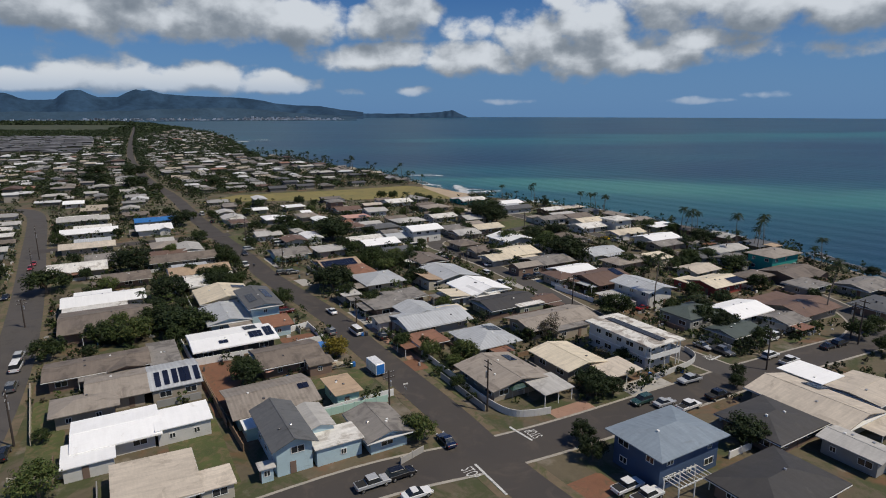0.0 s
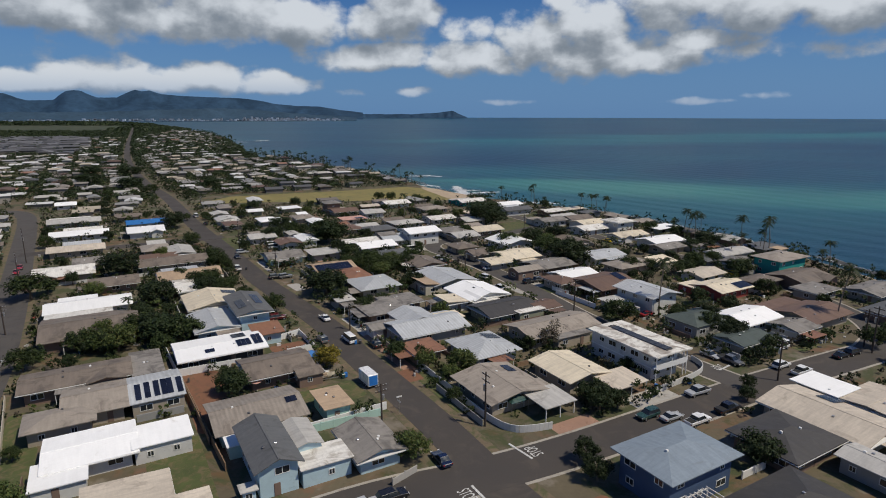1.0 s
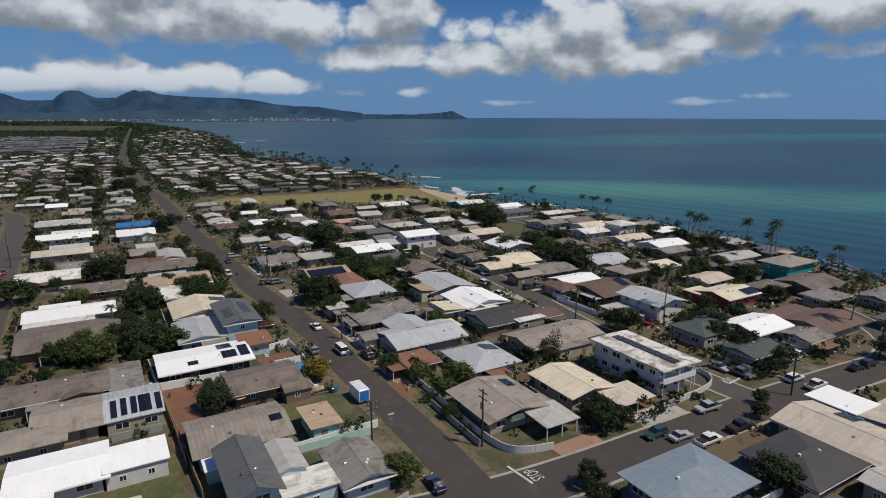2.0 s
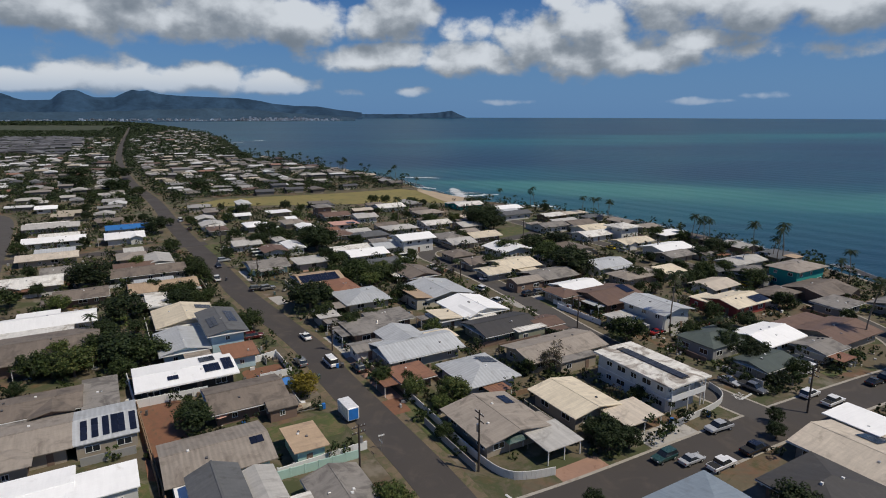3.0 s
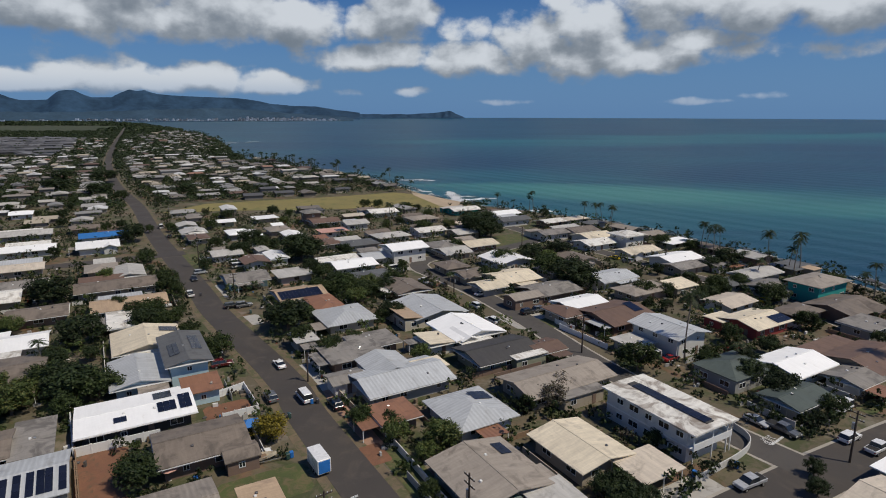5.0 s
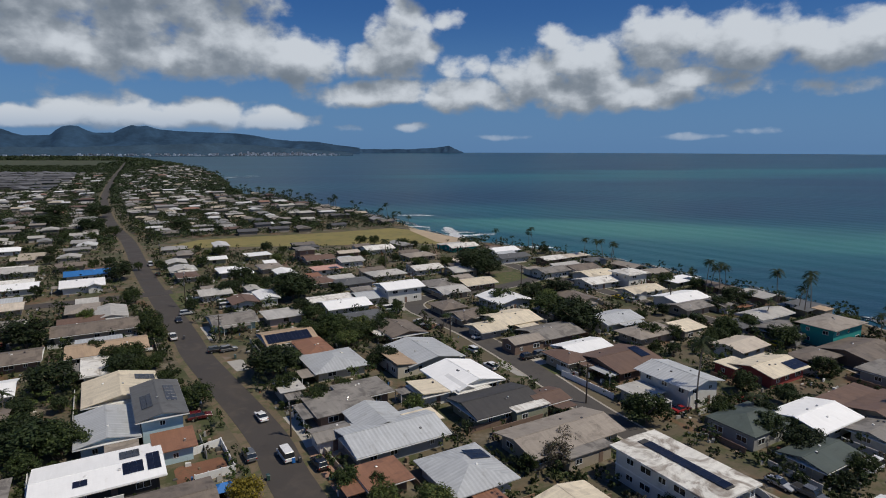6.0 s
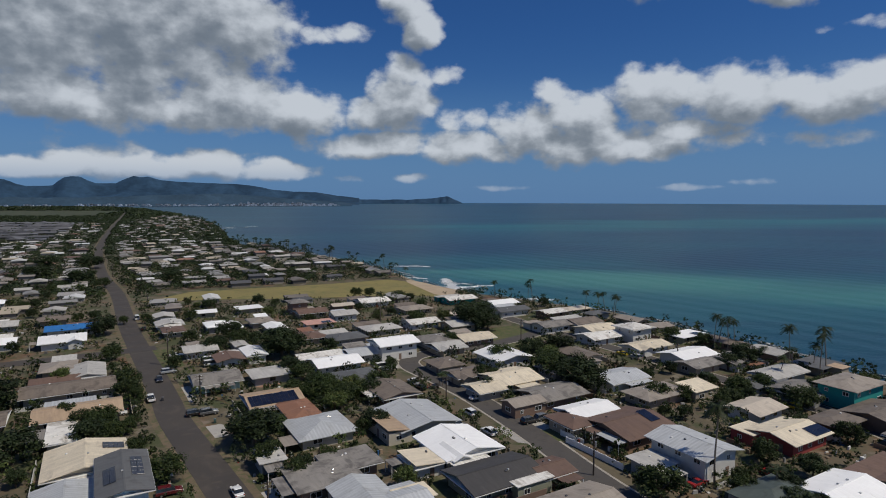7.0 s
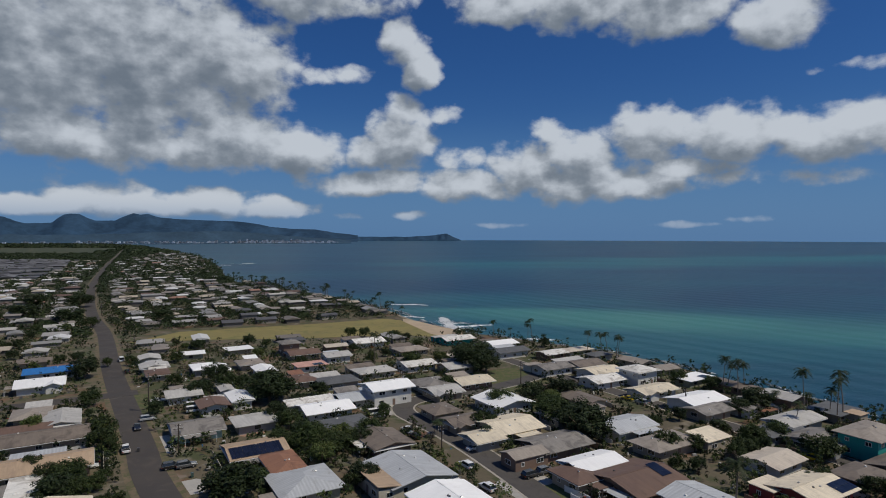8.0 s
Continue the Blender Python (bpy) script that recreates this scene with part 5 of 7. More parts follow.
house(54.2, 296.0, 15.5, 11.1, "roof_grey", "wall_white", "gable", "single-storey white-walled house with a grey low gable roof", eave=2.9, wings=((-3.0, 7.9, 7.9, 5.6, 2.45, "flat", "roof_greytan"),))
house(17.4, 363.2, 17.9, 12.1, "roof_offwhite", "wall_teal", "gable", "single-storey teal green house with a weathered off-white low gable roof", wings=((-1.4, 8.3, 15.0, 5.6, 2.45, "flat", "roof_lightgrey"),))
house(15.0, 299.5, 12.9, 12.7, "roof_lightgrey", "wall_beige", "gable", "single-storey beige-walled house with a light grey low gable roof", wings=((2.9, 8.1, 7.1, 4.6, 2.45, "shed", "roof_taupe"),))
house(-0.8, 303.6, 14.8, 11.4, "roof_offwhite", "wall_white", "gable", "single-storey white-walled house with a weathered off-white low gable roof", wings=((-0.0, 8.0, 8.9, 5.6, 2.45, "shed", "roof_taupe"),))
house(-4.8, 335.0, 15.5, 11.9, "roof_greytan", "wall_beige", "hip", "single-storey beige-walled house with a grey-brown hipped roof", wings=((-0.4, 8.2, 11.4, 5.6, 2.45, "shed", "roof_taupe"),))
house(35.7, 85.2, 15.7, 11.4, "roof_bluegrey", "wall_navy", "hip", "two-storey navy blue house with a blue-grey hipped roof", eave=5.6, floors=2)
house(69.4, 101.8, 13.4, 19.0, "roof_sand", "wall_beige", "gable", "single-storey beige-walled house with a sand-coloured low gable roof", eave=2.7, panels=((6, 2.4, 6, 2),))
house(83.1, 107.1, 12.9, 11.0, "roof_sand", "wall_beige", "gable", "single-storey beige-walled house with a sand-coloured low gable roof", rise=0.5, lean=False)
house(75.9, 113.4, 8.5, 9.2, "roof_white", "wall_grey", "flat", "single-storey grey-walled house with a bright white flat roof", eave=2.8)
house(57.5, 94.3, 14.3, 12.2, "roof_dark", "wall_brown", "hip", "single-storey brown-walled house with a nearly black hipped roof", eave=2.9, lean=False)
house(48.9, 76.6, 17.1, 11.8, "roof_dark", "wall_brown", "hip", "low brown-walled house with a blackish hipped roof", eave=2.7, lean=False)
house(67.2, 86.2, 6.7, 9.9, "roof_lightgrey", "wall_grey", "gable", "single-storey grey-walled house with a light grey low gable roof", eave=2.8)
house(-26.4, 88.8, 7.4, 15.4, "roof_slate", "wall_blue", "gable", "two-storey pale blue house with a dark weathered gable roof", eave=4.7, floors=2, ridge="y", rise=1.5, lean=False, wings=((5.6, 1.6, 5.4, 9.0, 3.9, "gable", "roof_lightgrey"), (7.2, -4.6, 8.4, 6.0, 3.0, "flat", "roof_offwhite"), (-4.4, -6.4, 2.6, 2.4, 2.3, "flat", "roof_lightgrey")))
house(-11.2, 93.4, 8.7, 11.5, "roof_grey", "wall_blue", "gable", "small pale blue house with a stained grey gable roof", eave=2.7, ridge="y", rise=1.2, lean=False)
house(-19.8, 107.5, 5.8, 8.8, "roof_tan", "wall_mint", "flat", "single-storey mint green house with a tan flat roof", eave=2.9, lean=False)
house(-32.7, 103.4, 16.1, 13.2, "metal_greytan", "wall_mint", "gable", "single-storey mint green house with a grey-brown low gable roof", eave=2.7, wings=((-4.2, -7.9, 5.4, 4.6, 2.4, "flat", "roof_white"),), panels=((6, -1.5, 2, 1),))
house(-34.5, 123.1, 14.2, 11.9, "roof_taupe", "wall_brown", "gable", "dark wooden house with a dull brown low gable roof", eave=2.8, ridge="x", lean=False, wings=((5.0, -6.2, 5.6, 5.0, 2.4, "gable", "roof_taupe"),))
# These near-black walls stand in for the shaded depth of an open lanai.
house(-50.0, 133.0, 19.2, 12.6, "roof_white", "wall_dark", "gable", "single-storey dark-walled house with a bright white low gable roof", eave=2.9, rise=0.6, lean=False, panels=((4.6, 2.9, 3, 2), (4.9, -2.2, 3, 2), (8.0, -1.6, 2, 3), (-2.6, -3.4, 2, 1)))
house(-42.3, 143.3, 7.3, 7.1, "roof_rust", "wall_blue", "shed", "single-storey pale blue house with a rusty red-brown sloping roof", eave=2.8)
house(-65.9, 100.2, 11.3, 8.3, "roof_greytan", "wall_beige", "hip", "single-storey beige-walled house with a grey-brown hipped roof", eave=2.8)
house(-63.9, 107.6, 11.0, 13.2, "roof_greytan", "wall_beige", "gable", "long beige house with a shingle and metal roof and solar panels", eave=2.7, ridge="x", rise=1.35, wings=((10.2, 0.0, 9.6, 13.0, 2.72, "gable", "metal_lightgrey"),), panels=((7.0, -3.2, 1, 3), (8.6, -3.0, 1, 3), (10.2, -3.0, 1, 3), (12.0, -3.0, 2, 3), (14.2, -3.2, 1, 3)))
house(-55.5, 91.5, 13.4, 11.6, "roof_white", "wall_white", "gable", "low pale house with bright white stepped roofs on deep eaves", eave=2.7, rise=0.55, ridge="x", lean=False, vents=False, wings=((10.2, -1.6, 9.2, 7.6, 3.0, "flat", "roof_white"), (-4.1, -5.8, 7.6, 7.6, 2.45, "flat", "roof_white")))
house(-42.0, 77.0, 11.6, 13.0, "roof_sand", "wall_cream", "shed", "cream house with a plain sand-coloured sloping roof", eave=2.6, rise=0.5, lean=False, vents=False, wings=((7.6, -3.6, 5.4, 5.6, 2.4, "flat", "roof_sand"),))
house(-73.1, 117.3, 19.8, 10.4, "roof_taupe", "wall_brown", "gable", "run-down brown-walled house with a patched weathered roof", eave=2.9, rise=0.8)
house(-62.4, 124.1, 6.2, 13.9, "roof_grey", "wall_brown", "flat", "single-storey brown-walled house with a grey flat roof", eave=2.7)
house(-87.1, 146.3, 21.6, 19.0, "roof_taupe", "wall_brown", "gable", "single-storey brown-walled house with a dull brown-grey low gable roof", eave=2.9)
house(-94.6, 154.1, 15.7, 9.8, "roof_offwhite", "wall_white", "flat", "single-storey white-walled house with a weathered off-white flat roof", eave=2.8)
house(-97.1, 162.9, 21.3, 11.4, "roof_white", "wall_white", "gable", "single-storey white-walled house with a bright white low gable roof", eave=2.9, wings=((-2.8, 8.0, 9.9, 5.6, 2.45, "flat", "roof_white"),))
house(-64.7, 167.6, 15.1, 16.0, "roof_cream", "wall_cream", "gable", "single-storey cream-walled house with a cream low gable roof", eave=2.7, panels=((5.0, 3.4, 4, 2),))
house(-50.5, 155.2, 9.2, 19.0, "roof_slate", "wall_blue", "gable", "two-storey pale blue house with a dark slate low gable roof", eave=5.6, floors=2, ridge="y", lean=False, panels=((-2.2, -1.5, 2, 4), (2.3, 1.0, 2, 5)))
house(-57.7, 149.3, 10.9, 15.8, "metal_lightgrey", "wall_blue", "gable", "single-storey pale blue house with a light grey low gable roof", eave=2.9)
house(-83.0, 195.6, 19.5, 12.5, "roof_tan", "wall_beige", "gable", "single-storey beige-walled house with a tan low gable roof", eave=2.7, wings=((-1.9, 8.3, 11.6, 5.1, 2.45, "flat", "metal_lightgrey"),))
house(-78.1, 181.1, 6.2, 14.4, "roof_offwhite", "wall_cream", "flat", "single-storey cream-walled house with a weathered off-white flat roof", eave=2.8)
house(-96.3, 213.7, 23.0, 12.8, "roof_taupe", "wall_beige", "gable", "single-storey beige-walled house with a dull brown-grey low gable roof", eave=2.7, wings=((-3.9, 8.7, 12.9, 5.6, 2.45, "shed", "roof_brown"),))
house(-101.0, 230.3, 9.7, 16.1, "roof_lightgrey", "wall_grey", "gable", "single-storey grey-walled house with a light grey low gable roof")
house(-112.7, 234.7, 10.4, 12.9, "roof_greytan", "wall_beige", "hip", "single-storey beige-walled house with a grey-brown hipped roof", wings=((1.2, 8.8, 7.1, 5.6, 2.45, "shed", "roof_lightgrey"),))
house(-134.2, 271.1, 15.5, 14.5, "roof_white", "wall_white", "gable", "single-storey white-walled house with a bright white low gable roof", eave=2.7)
house(-142.6, 290.7, 19.2, 11.8, "roof_blue", "wall_white", "gable", "single-storey white-walled house with a bright blue low gable roof", eave=2.7, wings=((3.3, 8.2, 11.5, 5.6, 2.45, "flat", "roof_brown"),))
house(-126.4, 199.2, 18.2, 15.2, "roof_offwhite", "wall_beige", "gable", "single-storey beige-walled house with a weathered off-white low gable roof")
house(-143.0, 233.5, 20.0, 11.7, "roof_sand", "wall_beige", "gable", "single-storey beige-walled house with a sand-coloured low gable roof", wings=((1.9, 8.1, 13.6, 5.6, 2.45, "shed", "metal_lightgrey"),))
house(-159.4, 263.2, 23.0, 12.1, "roof_white", "wall_white", "gable", "single-storey white-walled house with a bright white low gable roof", wings=((1.4, 8.3, 15.6, 5.6, 2.45, "shed", "roof_offwhite"),))
house(-180.1, 293.7, 23.0, 12.8, "roof_lightgrey", "wall_grey", "gable", "single-storey grey-walled house with a light grey low gable roof", wings=((-2.1, 8.7, 18.0, 5.6, 2.45, "flat", "roof_offwhite"),))
house(-103.4, 187.4, 14.4, 11.9, "roof_taupe", "wall_brown", "gable", "single-storey brown-walled house with a dull brown-grey low gable roof")
house(-217.5, 347.5, 11.1, 11.1, "roof_white", "wall_white", "gable", "single-storey white-walled house with a bright white low gable roof", wings=((-1.0, 7.8, 8.5, 5.6, 2.45, "flat", "roof_offwhite"),))
house(-125.2, 213.8, 12.9, 12.5, "roof_grey", "wall_grey", "gable", "single-storey grey-walled house with a grey low gable roof")

plant("dark", -109.1, 201.9, 14.93)
plant("a", -122.6, 176.6, 13.17)
plant("dark", -82.3, 170.9, 12.78)
plant("dark", -66.5, 142.1, 12.21)
plant("a", -74.5, 146.9, 8.89)
plant("dark", -34.8, 181.5, 13.52)
plant("dark", -48.1, 255.9, 17.45)
plant("dark", -41.0, 114.4, 7.31)
plant("dark", 23.6, 308.3, 20.86)
plant("dark", 48.7, 218.4, 15.02)
plant("a", 42.6, 239.4, 10.53)
plant("dark", 30.4, 107.6, 6.15)
plant("dark", 34.1, 108.8, 5.08)
plant("light", -4.2, 92.1, 5.84)
plant("a", -6.0, 93.9, 3.96)
plant("yellow", -24.5, 127.8, 6.00)
plant("a", -84.1, 136.4, 7.61)
plant("light", -75.1, 136.4, 8.99)
plant("a", -79.7, 136.0, 6.90)
plant("a", 48.1, 155.8, 9.70)
plant("a", -90.0, 125.3, 7.04)
plant("a", -68.2, 91.2, 3.09)
plant("light", -59.2, 76.7, 7.06)
plant("light", -3.0, 126.9, 5.18)
plant("light", 4.7, 124.7, 7.02)
plant("bare", 26.4, 139.0, 7.05)
plant("a", -73.6, 189.2, 8.43)
plant("a", -78.6, 211.4, 8.32)
plant("a", -78.3, 189.2, 6.56)
plant("dark", -8.0, 189.2, 7.50)
plant("a", -19.0, 207.5, 8.17)
plant("a", -25.6, 211.5, 9.36)
plant("a", -32.9, 211.5, 7.28)
plant("a", 28.3, 248.0, 9.68)
plant("a", 103.9, 203.7, 9.05)
plant("a", 114.0, 211.7, 8.34)
plant("dark", 23.9, 91.2, 5.02)
plant("dark", 24.5, 86.1, 5.05)
plant("a", 40.7, 125.3, 3.85)
plant("dark", 68.7, 149.1, 7.52)
plant("a", 63.7, 155.8, 5.48)
plant("dark", 71.9, 142.9, 7.95)
plant("a", 78.0, 135.4, 5.50)
plant("a", 75.5, 171.1, 6.83)
plant("dark", 54.7, 93.0, 4.42)
plant("dark", 51.4, 90.3, 7.66)
plant("a", 104.0, 139.1, 7.05)
plant("a", 110.2, 143.0, 5.79)
plant("dark", 63.0, 117.1, 3.38)
plant("a", 19.8, 227.9, 6.22)
plant("a", -21.3, 163.2, 6.04)
plant("a", -28.9, 170.5, 7.05)
plant("a", -15.5, 170.5, 4.23)
plant("dark", -20.5, 166.8, 5.50)
plant("a", -24.9, 214.4, 9.09)
plant("light", -17.6, 214.4, 8.18)
plant("a", -10.8, 220.9, 7.52)
plant("a", -34.6, 227.9, 8.74)
plant("dark", -40.0, 235.3, 8.05)
plant("a", -85.5, 194.6, 6.53)
plant("dark", -71.6, 180.6, 9.01)
plant("a", -68.1, 182.8, 6.09)
plant("a", -46.8, 163.3, 8.05)
plant("a", -83.9, 220.9, 8.44)
plant("a", -74.9, 208.3, 5.28)
plant("light", -82.0, 142.7, 6.90)
plant("light", -76.3, 142.7, 6.33)
plant("a", -58.7, 176.4, 2.93)
plant("a", -55.8, 176.4, 2.63)
plant("dark", -69.8, 145.3, 10.57)
plant("a", -62.5, 142.7, 9.21)
plant("dark", -80.3, 156.7, 7.04)
plant("a", -4.1, 131.1, 3.97)
plant("light", 2.3, 121.6, 3.83)
plant("light", 5.2, 127.1, 3.53)
plant("dark", 31.2, 112.0, 5.22)
plant("dark", 28.6, 112.0, 4.35)
plant("a", 31.9, 142.5, 2.31)
plant("bare", 29.0, 145.1, 5.65)
plant("a", 21.4, 137.7, 3.88)
plant("a", 86.1, 221.0, 5.65)
plant("a", 92.6, 214.4, 7.29)
plant("a", 100.6, 217.6, 7.41)
plant("a", 85.1, 205.4, 6.08)
plant("a", 85.0, 163.1, 3.37)
plant("dark", 72.3, 156.6, 6.42)
plant("dark", 74.3, 150.6, 4.92)
plant("dark", 72.9, 132.1, 3.59)
plant("a", 70.4, 133.1, 2.99)
plant("a", 63.3, 156.6, 4.50)
plant("a", 65.4, 161.5, 3.99)
plant("dark", 60.4, 112.0, 3.65)
plant("a", 111.7, 170.4, 4.24)
plant("a", 92.9, 187.2, 5.50)
plant("dark", 108.8, 243.4, 12.55)
plant("dark", 49.0, 227.9, 13.62)
plant("a", 42.8, 231.6, 11.88)
plant("dark", -74.8, 260.3, 8.67)
plant("a", -130.9, 308.0, 4.75)
plant("dark", -128.7, 288.3, 13.14)
plant("dark", -264.0, 450.0, 24.0, 0.85)
plant("dark", -224.0, 433.0, 22.0, 0.85)
plant("a", -104.5, 250.4, 7.32)
plant("a", -68.1, 271.3, 9.15)
plant("dark", -76.8, 283.7, 10.75)
plant("dark", -46.0, 256.7, 15.17)
plant("dark", -53.9, 271.3, 12.21)
plant("a", -29.0, 209.9, 5.81)
plant("light", -20.3, 202.3, 6.91)
plant("a", -17.4, 209.9, 6.54)
plant("dark", -28.0, 218.3, 7.66)
plant("dark", -12.1, 213.9, 6.72)
plant("dark", -106.6, 341.9, 8.11)
plant("dark", -86.9, 356.3, 7.96)
plant("a", -39.5, 381.0, 7.39)
plant("a", -31.8, 381.0, 7.40)
plant("a", -2.6, 307.6, 9.54)
plant("dark", 21.0, 302.3, 18.70)
plant("dark", 27.6, 297.3, 13.74)
plant("a", 11.2, 271.0, 7.13)
plant("a", 23.5, 227.4, 4.87)
plant("dark", 46.2, 227.3, 9.75)
plant("dark", 51.8, 229.8, 9.07)
plant("dark", 38.9, 253.0, 11.22)
plant("dark", 49.7, 259.7, 11.61)
plant("a", 67.0, 209.4, 7.28)
plant("a", 74.3, 209.4, 5.83)
plant("a", 91.1, 213.4, 7.48)
plant("a", 84.0, 205.4, 6.39)
plant("a", 103.6, 209.2, 5.83)
plant("a", 70.7, 227.2, 4.88)
plant("a", 107.2, 270.7, 7.15)
plant("dark", 102.0, 240.4, 7.90)
plant("dark", 84.8, 283.2, 8.64)
plant("a", 98.3, 278.8, 7.42)
plant("a", -199.8, 414.5, 10.15)
plant("dark", -166.6, 437.6, 16.23)
plant("dark", -298.3, 510.5, 21.45)
plant("dark", -264.2, 510.6, 21.47)
plant("a", -33.5, 183.7, 9.62)
plant("dark", -38.3, 183.7, 7.21)
plant("dark", -73.1, 183.9, 7.20)
plant("dark", -69.9, 186.7, 4.91)
plant("a", -59.3, 183.8, 2.40)
plant("a", -31.6, 189.3, 5.03)

palm(0, 108.7, 264.7, 12.0)
palm(0, 112.1, 268.5, 9.3)
palm(0, 112.1, 262.2, 11.4)
palm(0, 115.7, 264.7, 9.9)
palm(0, 121.1, 239.5, 13.1)
palm(0, 119.1, 234.4, 7.7)
palm(0, 126.3, 231.4, 12.2)
palm(0, 129.7, 234.4, 13.5)
palm(0, 135.1, 205.3, 10.4)
palm(0, 135.6, 210.1, 6.8)
palm(0, 106.4, 155.9, 14.6)
palm(0, 77.8, 332.0, 10.3)
palm(0, 82.8, 326.2, 10.4)
palm(0, 85.3, 326.3, 10.4)
palm(0, 89.7, 326.3, 9.5)
palm(0, 37.9, 375.7, 9.0)
palm(0, 57.0, 363.8, 11.2)
palm(0, 54.9, 363.8, 8.8)
palm(0, 46.7, 370.9, 6.1)
palm(0, 60.7, 352.6, 5.8)
palm(0, 112.4, 250.4, 5.5)
palm(0, 120.0, 252.7, 4.0)
palm(0, -32.9, 486.7, 12.9)
palm(0, -161.3, 648.4, 13.3)
palm(0, -146.0, 648.5, 12.1)
palm(0, -177.0, 686.2, 10.9)
palm(0, -201.5, 728.5, 9.5)
palm(0, -230.6, 776.3, 9.4)
palm(0, -86.0, 556.3, 10.5)
palm(0, -61.0, 521.5, 8.9)
palm(0, -324.4, 935.1, 19.0)
palm(0, -19.0, 313.3, 12.2)
palm(0, 60.7, 161.5, 14.6)
palm(0, -82.8, 156.8, 6.1)
palm(0, 111.4, 227.0, 7.4)
palm(0, 20.9, 215.9, 4.3)
palm(0, -15.0, 344.5, 8.2)
palm(0, 88.1, 318.6, 10.0)
palm(0, 128.3, 237.4, 8.7)
palm(0, 69.8, 156.6, 5.5)
palm(0, 90.6, 187.2, 3.3)
palm(0, 86.1, 221.0, 4.3)
palm(0, 7.1, 220.9, 4.3)
palm(0, 8.0, 222.3, 3.9)
palm(0, -68.8, 549.4, 9.4)
palm(0, -82.8, 549.3, 12.7)
palm(0, -85.1, 549.3, 14.1)
palm(0, -111.4, 594.2, 5.1)
palm(0, -43.4, 511.4, 4.3)
palm(0, -27.0, 494.5, 4.2)

pole(8.5, 102.4, 10.5)
pole(71.1, 120.8, 9.2)
pole(38.1, 165.7, 9.2)
pole(101.8, 139.1, 9.6)
pole(101.2, 135.4, 11.5)
pole(-23.0, 150.7, 6.5)
pole(-82.7, 244.2, 12.4)
pole(-57.7, 208.1, 7.9)
pole(9.0, 209.7, 7.0)
pole(-4.3, 263.5, 8.8)
pole(39.2, 279.0, 8.5)
pole(87.4, 246.4, 6.7)
pole(-153.8, 219.9, 13.1)
pole(-140.0, 196.0, 9.9)
pole(-109.3, 146.9, 7.7)
pole(-9.8, 100.9, 9.0)
pole(-138.2, 344.7, 8.2)
pole(-220.8, 463.8, 9.6)
pole(-72.4, 90.3, 10.3)

park("sedan", "navy", 0.7, 91.2, 118)
park("pickup", "silver", -10.5, 79.1, 30)
park("suv", "black", -6.4, 81.6, 30)
park("sedan", "white", -3.7, 76.7, 28)
park("suv", "grey", -28.6, 142.6, 122)
park("sedan", "white", -25.2, 122.5, 30)
park("van", "white", -22.0, 142.6, 122)
park("suv", "black", -15.4, 139.7, 122)
park("sedan", "white", -31.0, 158.3, 122)
park("sedan", "black", -78.1, 227.9, 300)
park("pickup", "white", -72.2, 210.2, 122)
park("sedan", "white", -75.4, 199.1, 30)
park("suv", "black", -55.3, 199.0, 30)
park("suv", "grey", -52.2, 199.7, 30)
park("sedan", "black", -75.8, 203.4, 120)
park("suv", "maroon", -43.7, 158.3, 28)
park("suv", "silver", -78.8, 235.7, 30)
park("sedan", "white", -85.0, 255.5, 30)
park("sedan", "black", -117.3, 297.7, 122)
park("van", "white", -130.9, 319.1, 122)
park("van", "white", -68.2, 244.1, 30)
park("van", "white", -70.9, 248.4, 30)
park("suv", "white", -0.7, 225.1, 122)
park("suv", "white", 14.8, 199.3, 122)
park("sedan", "white", 11.2, 192.1, 122)
park("suv", "white", 18.8, 186.7, 122)
park("sedan", "black", 1.8, 220.4, 122)
park("sedan", "white", 17.6, 210.9, 30)
park("suv", "black", 29.5, 193.6, 30)
park("suv", "grey", 33.2, 195.8, 30)
park("van", "white", -11.2, 240.9, 30)
park("pickup", "silver", 51.7, 114.6, 205)
park("sedan", "silver", 62.4, 133.1, 300)
park("pickup", "grey", 65.5, 130.0, 300)
park("van", "white", 80.8, 137.6, 210)
park("suv", "white", 75.5, 127.4, 30)
park("pickup", "white", 78.0, 124.1, 30)
park("sedan", "black", 92.2, 142.0, 30)
park("pickup", "white", 27.7, 78.3, 30)
park("pickup", "white", 29.9, 76.1, 30)
park("pickup", "white", 46.9, 103.2, 30)
park("sedan", "silver", 42.8, 104.7, 28)
park("suv", "black", 96.2, 134.7, 28)
park("sedan", "black", 92.3, 132.9, 28)
park("suv", "green", 38.7, 105.4, 210)
park("pickup", "black", 54.4, 107.7, 28)
park("sedan", "red", -150.2, 211.3, 300)
park("sedan", "red", -147.0, 204.9, 300)
park("van", "white", -93.2, 120.7, 115)
park("suv", "silver", -96.8, 126.8, 115)
park("suv", "grey", -87.5, 111.2, 115)
park("sedan", "black", -131.6, 170.9, 295)
park("suv", "black", -71.9, 86.9, 115)
park("suv", "yellow", 100.6, 203.4, 120)
park("sedan", "yellow", 72.3, 257.6, 120)
park("suv", "silver", 75.5, 252.8, 120)
park("sedan", "black", 99.2, 209.2, 120)
park("suv", "red", 73.7, 164.9, 120)
park("sedan", "red", 57.4, 161.5, 30)
park("sedan", "white", -111.3, 304.6, 120)
park("van", "white", -440.5, 750.3, 120)

# ---- the two-storey apartment block ----


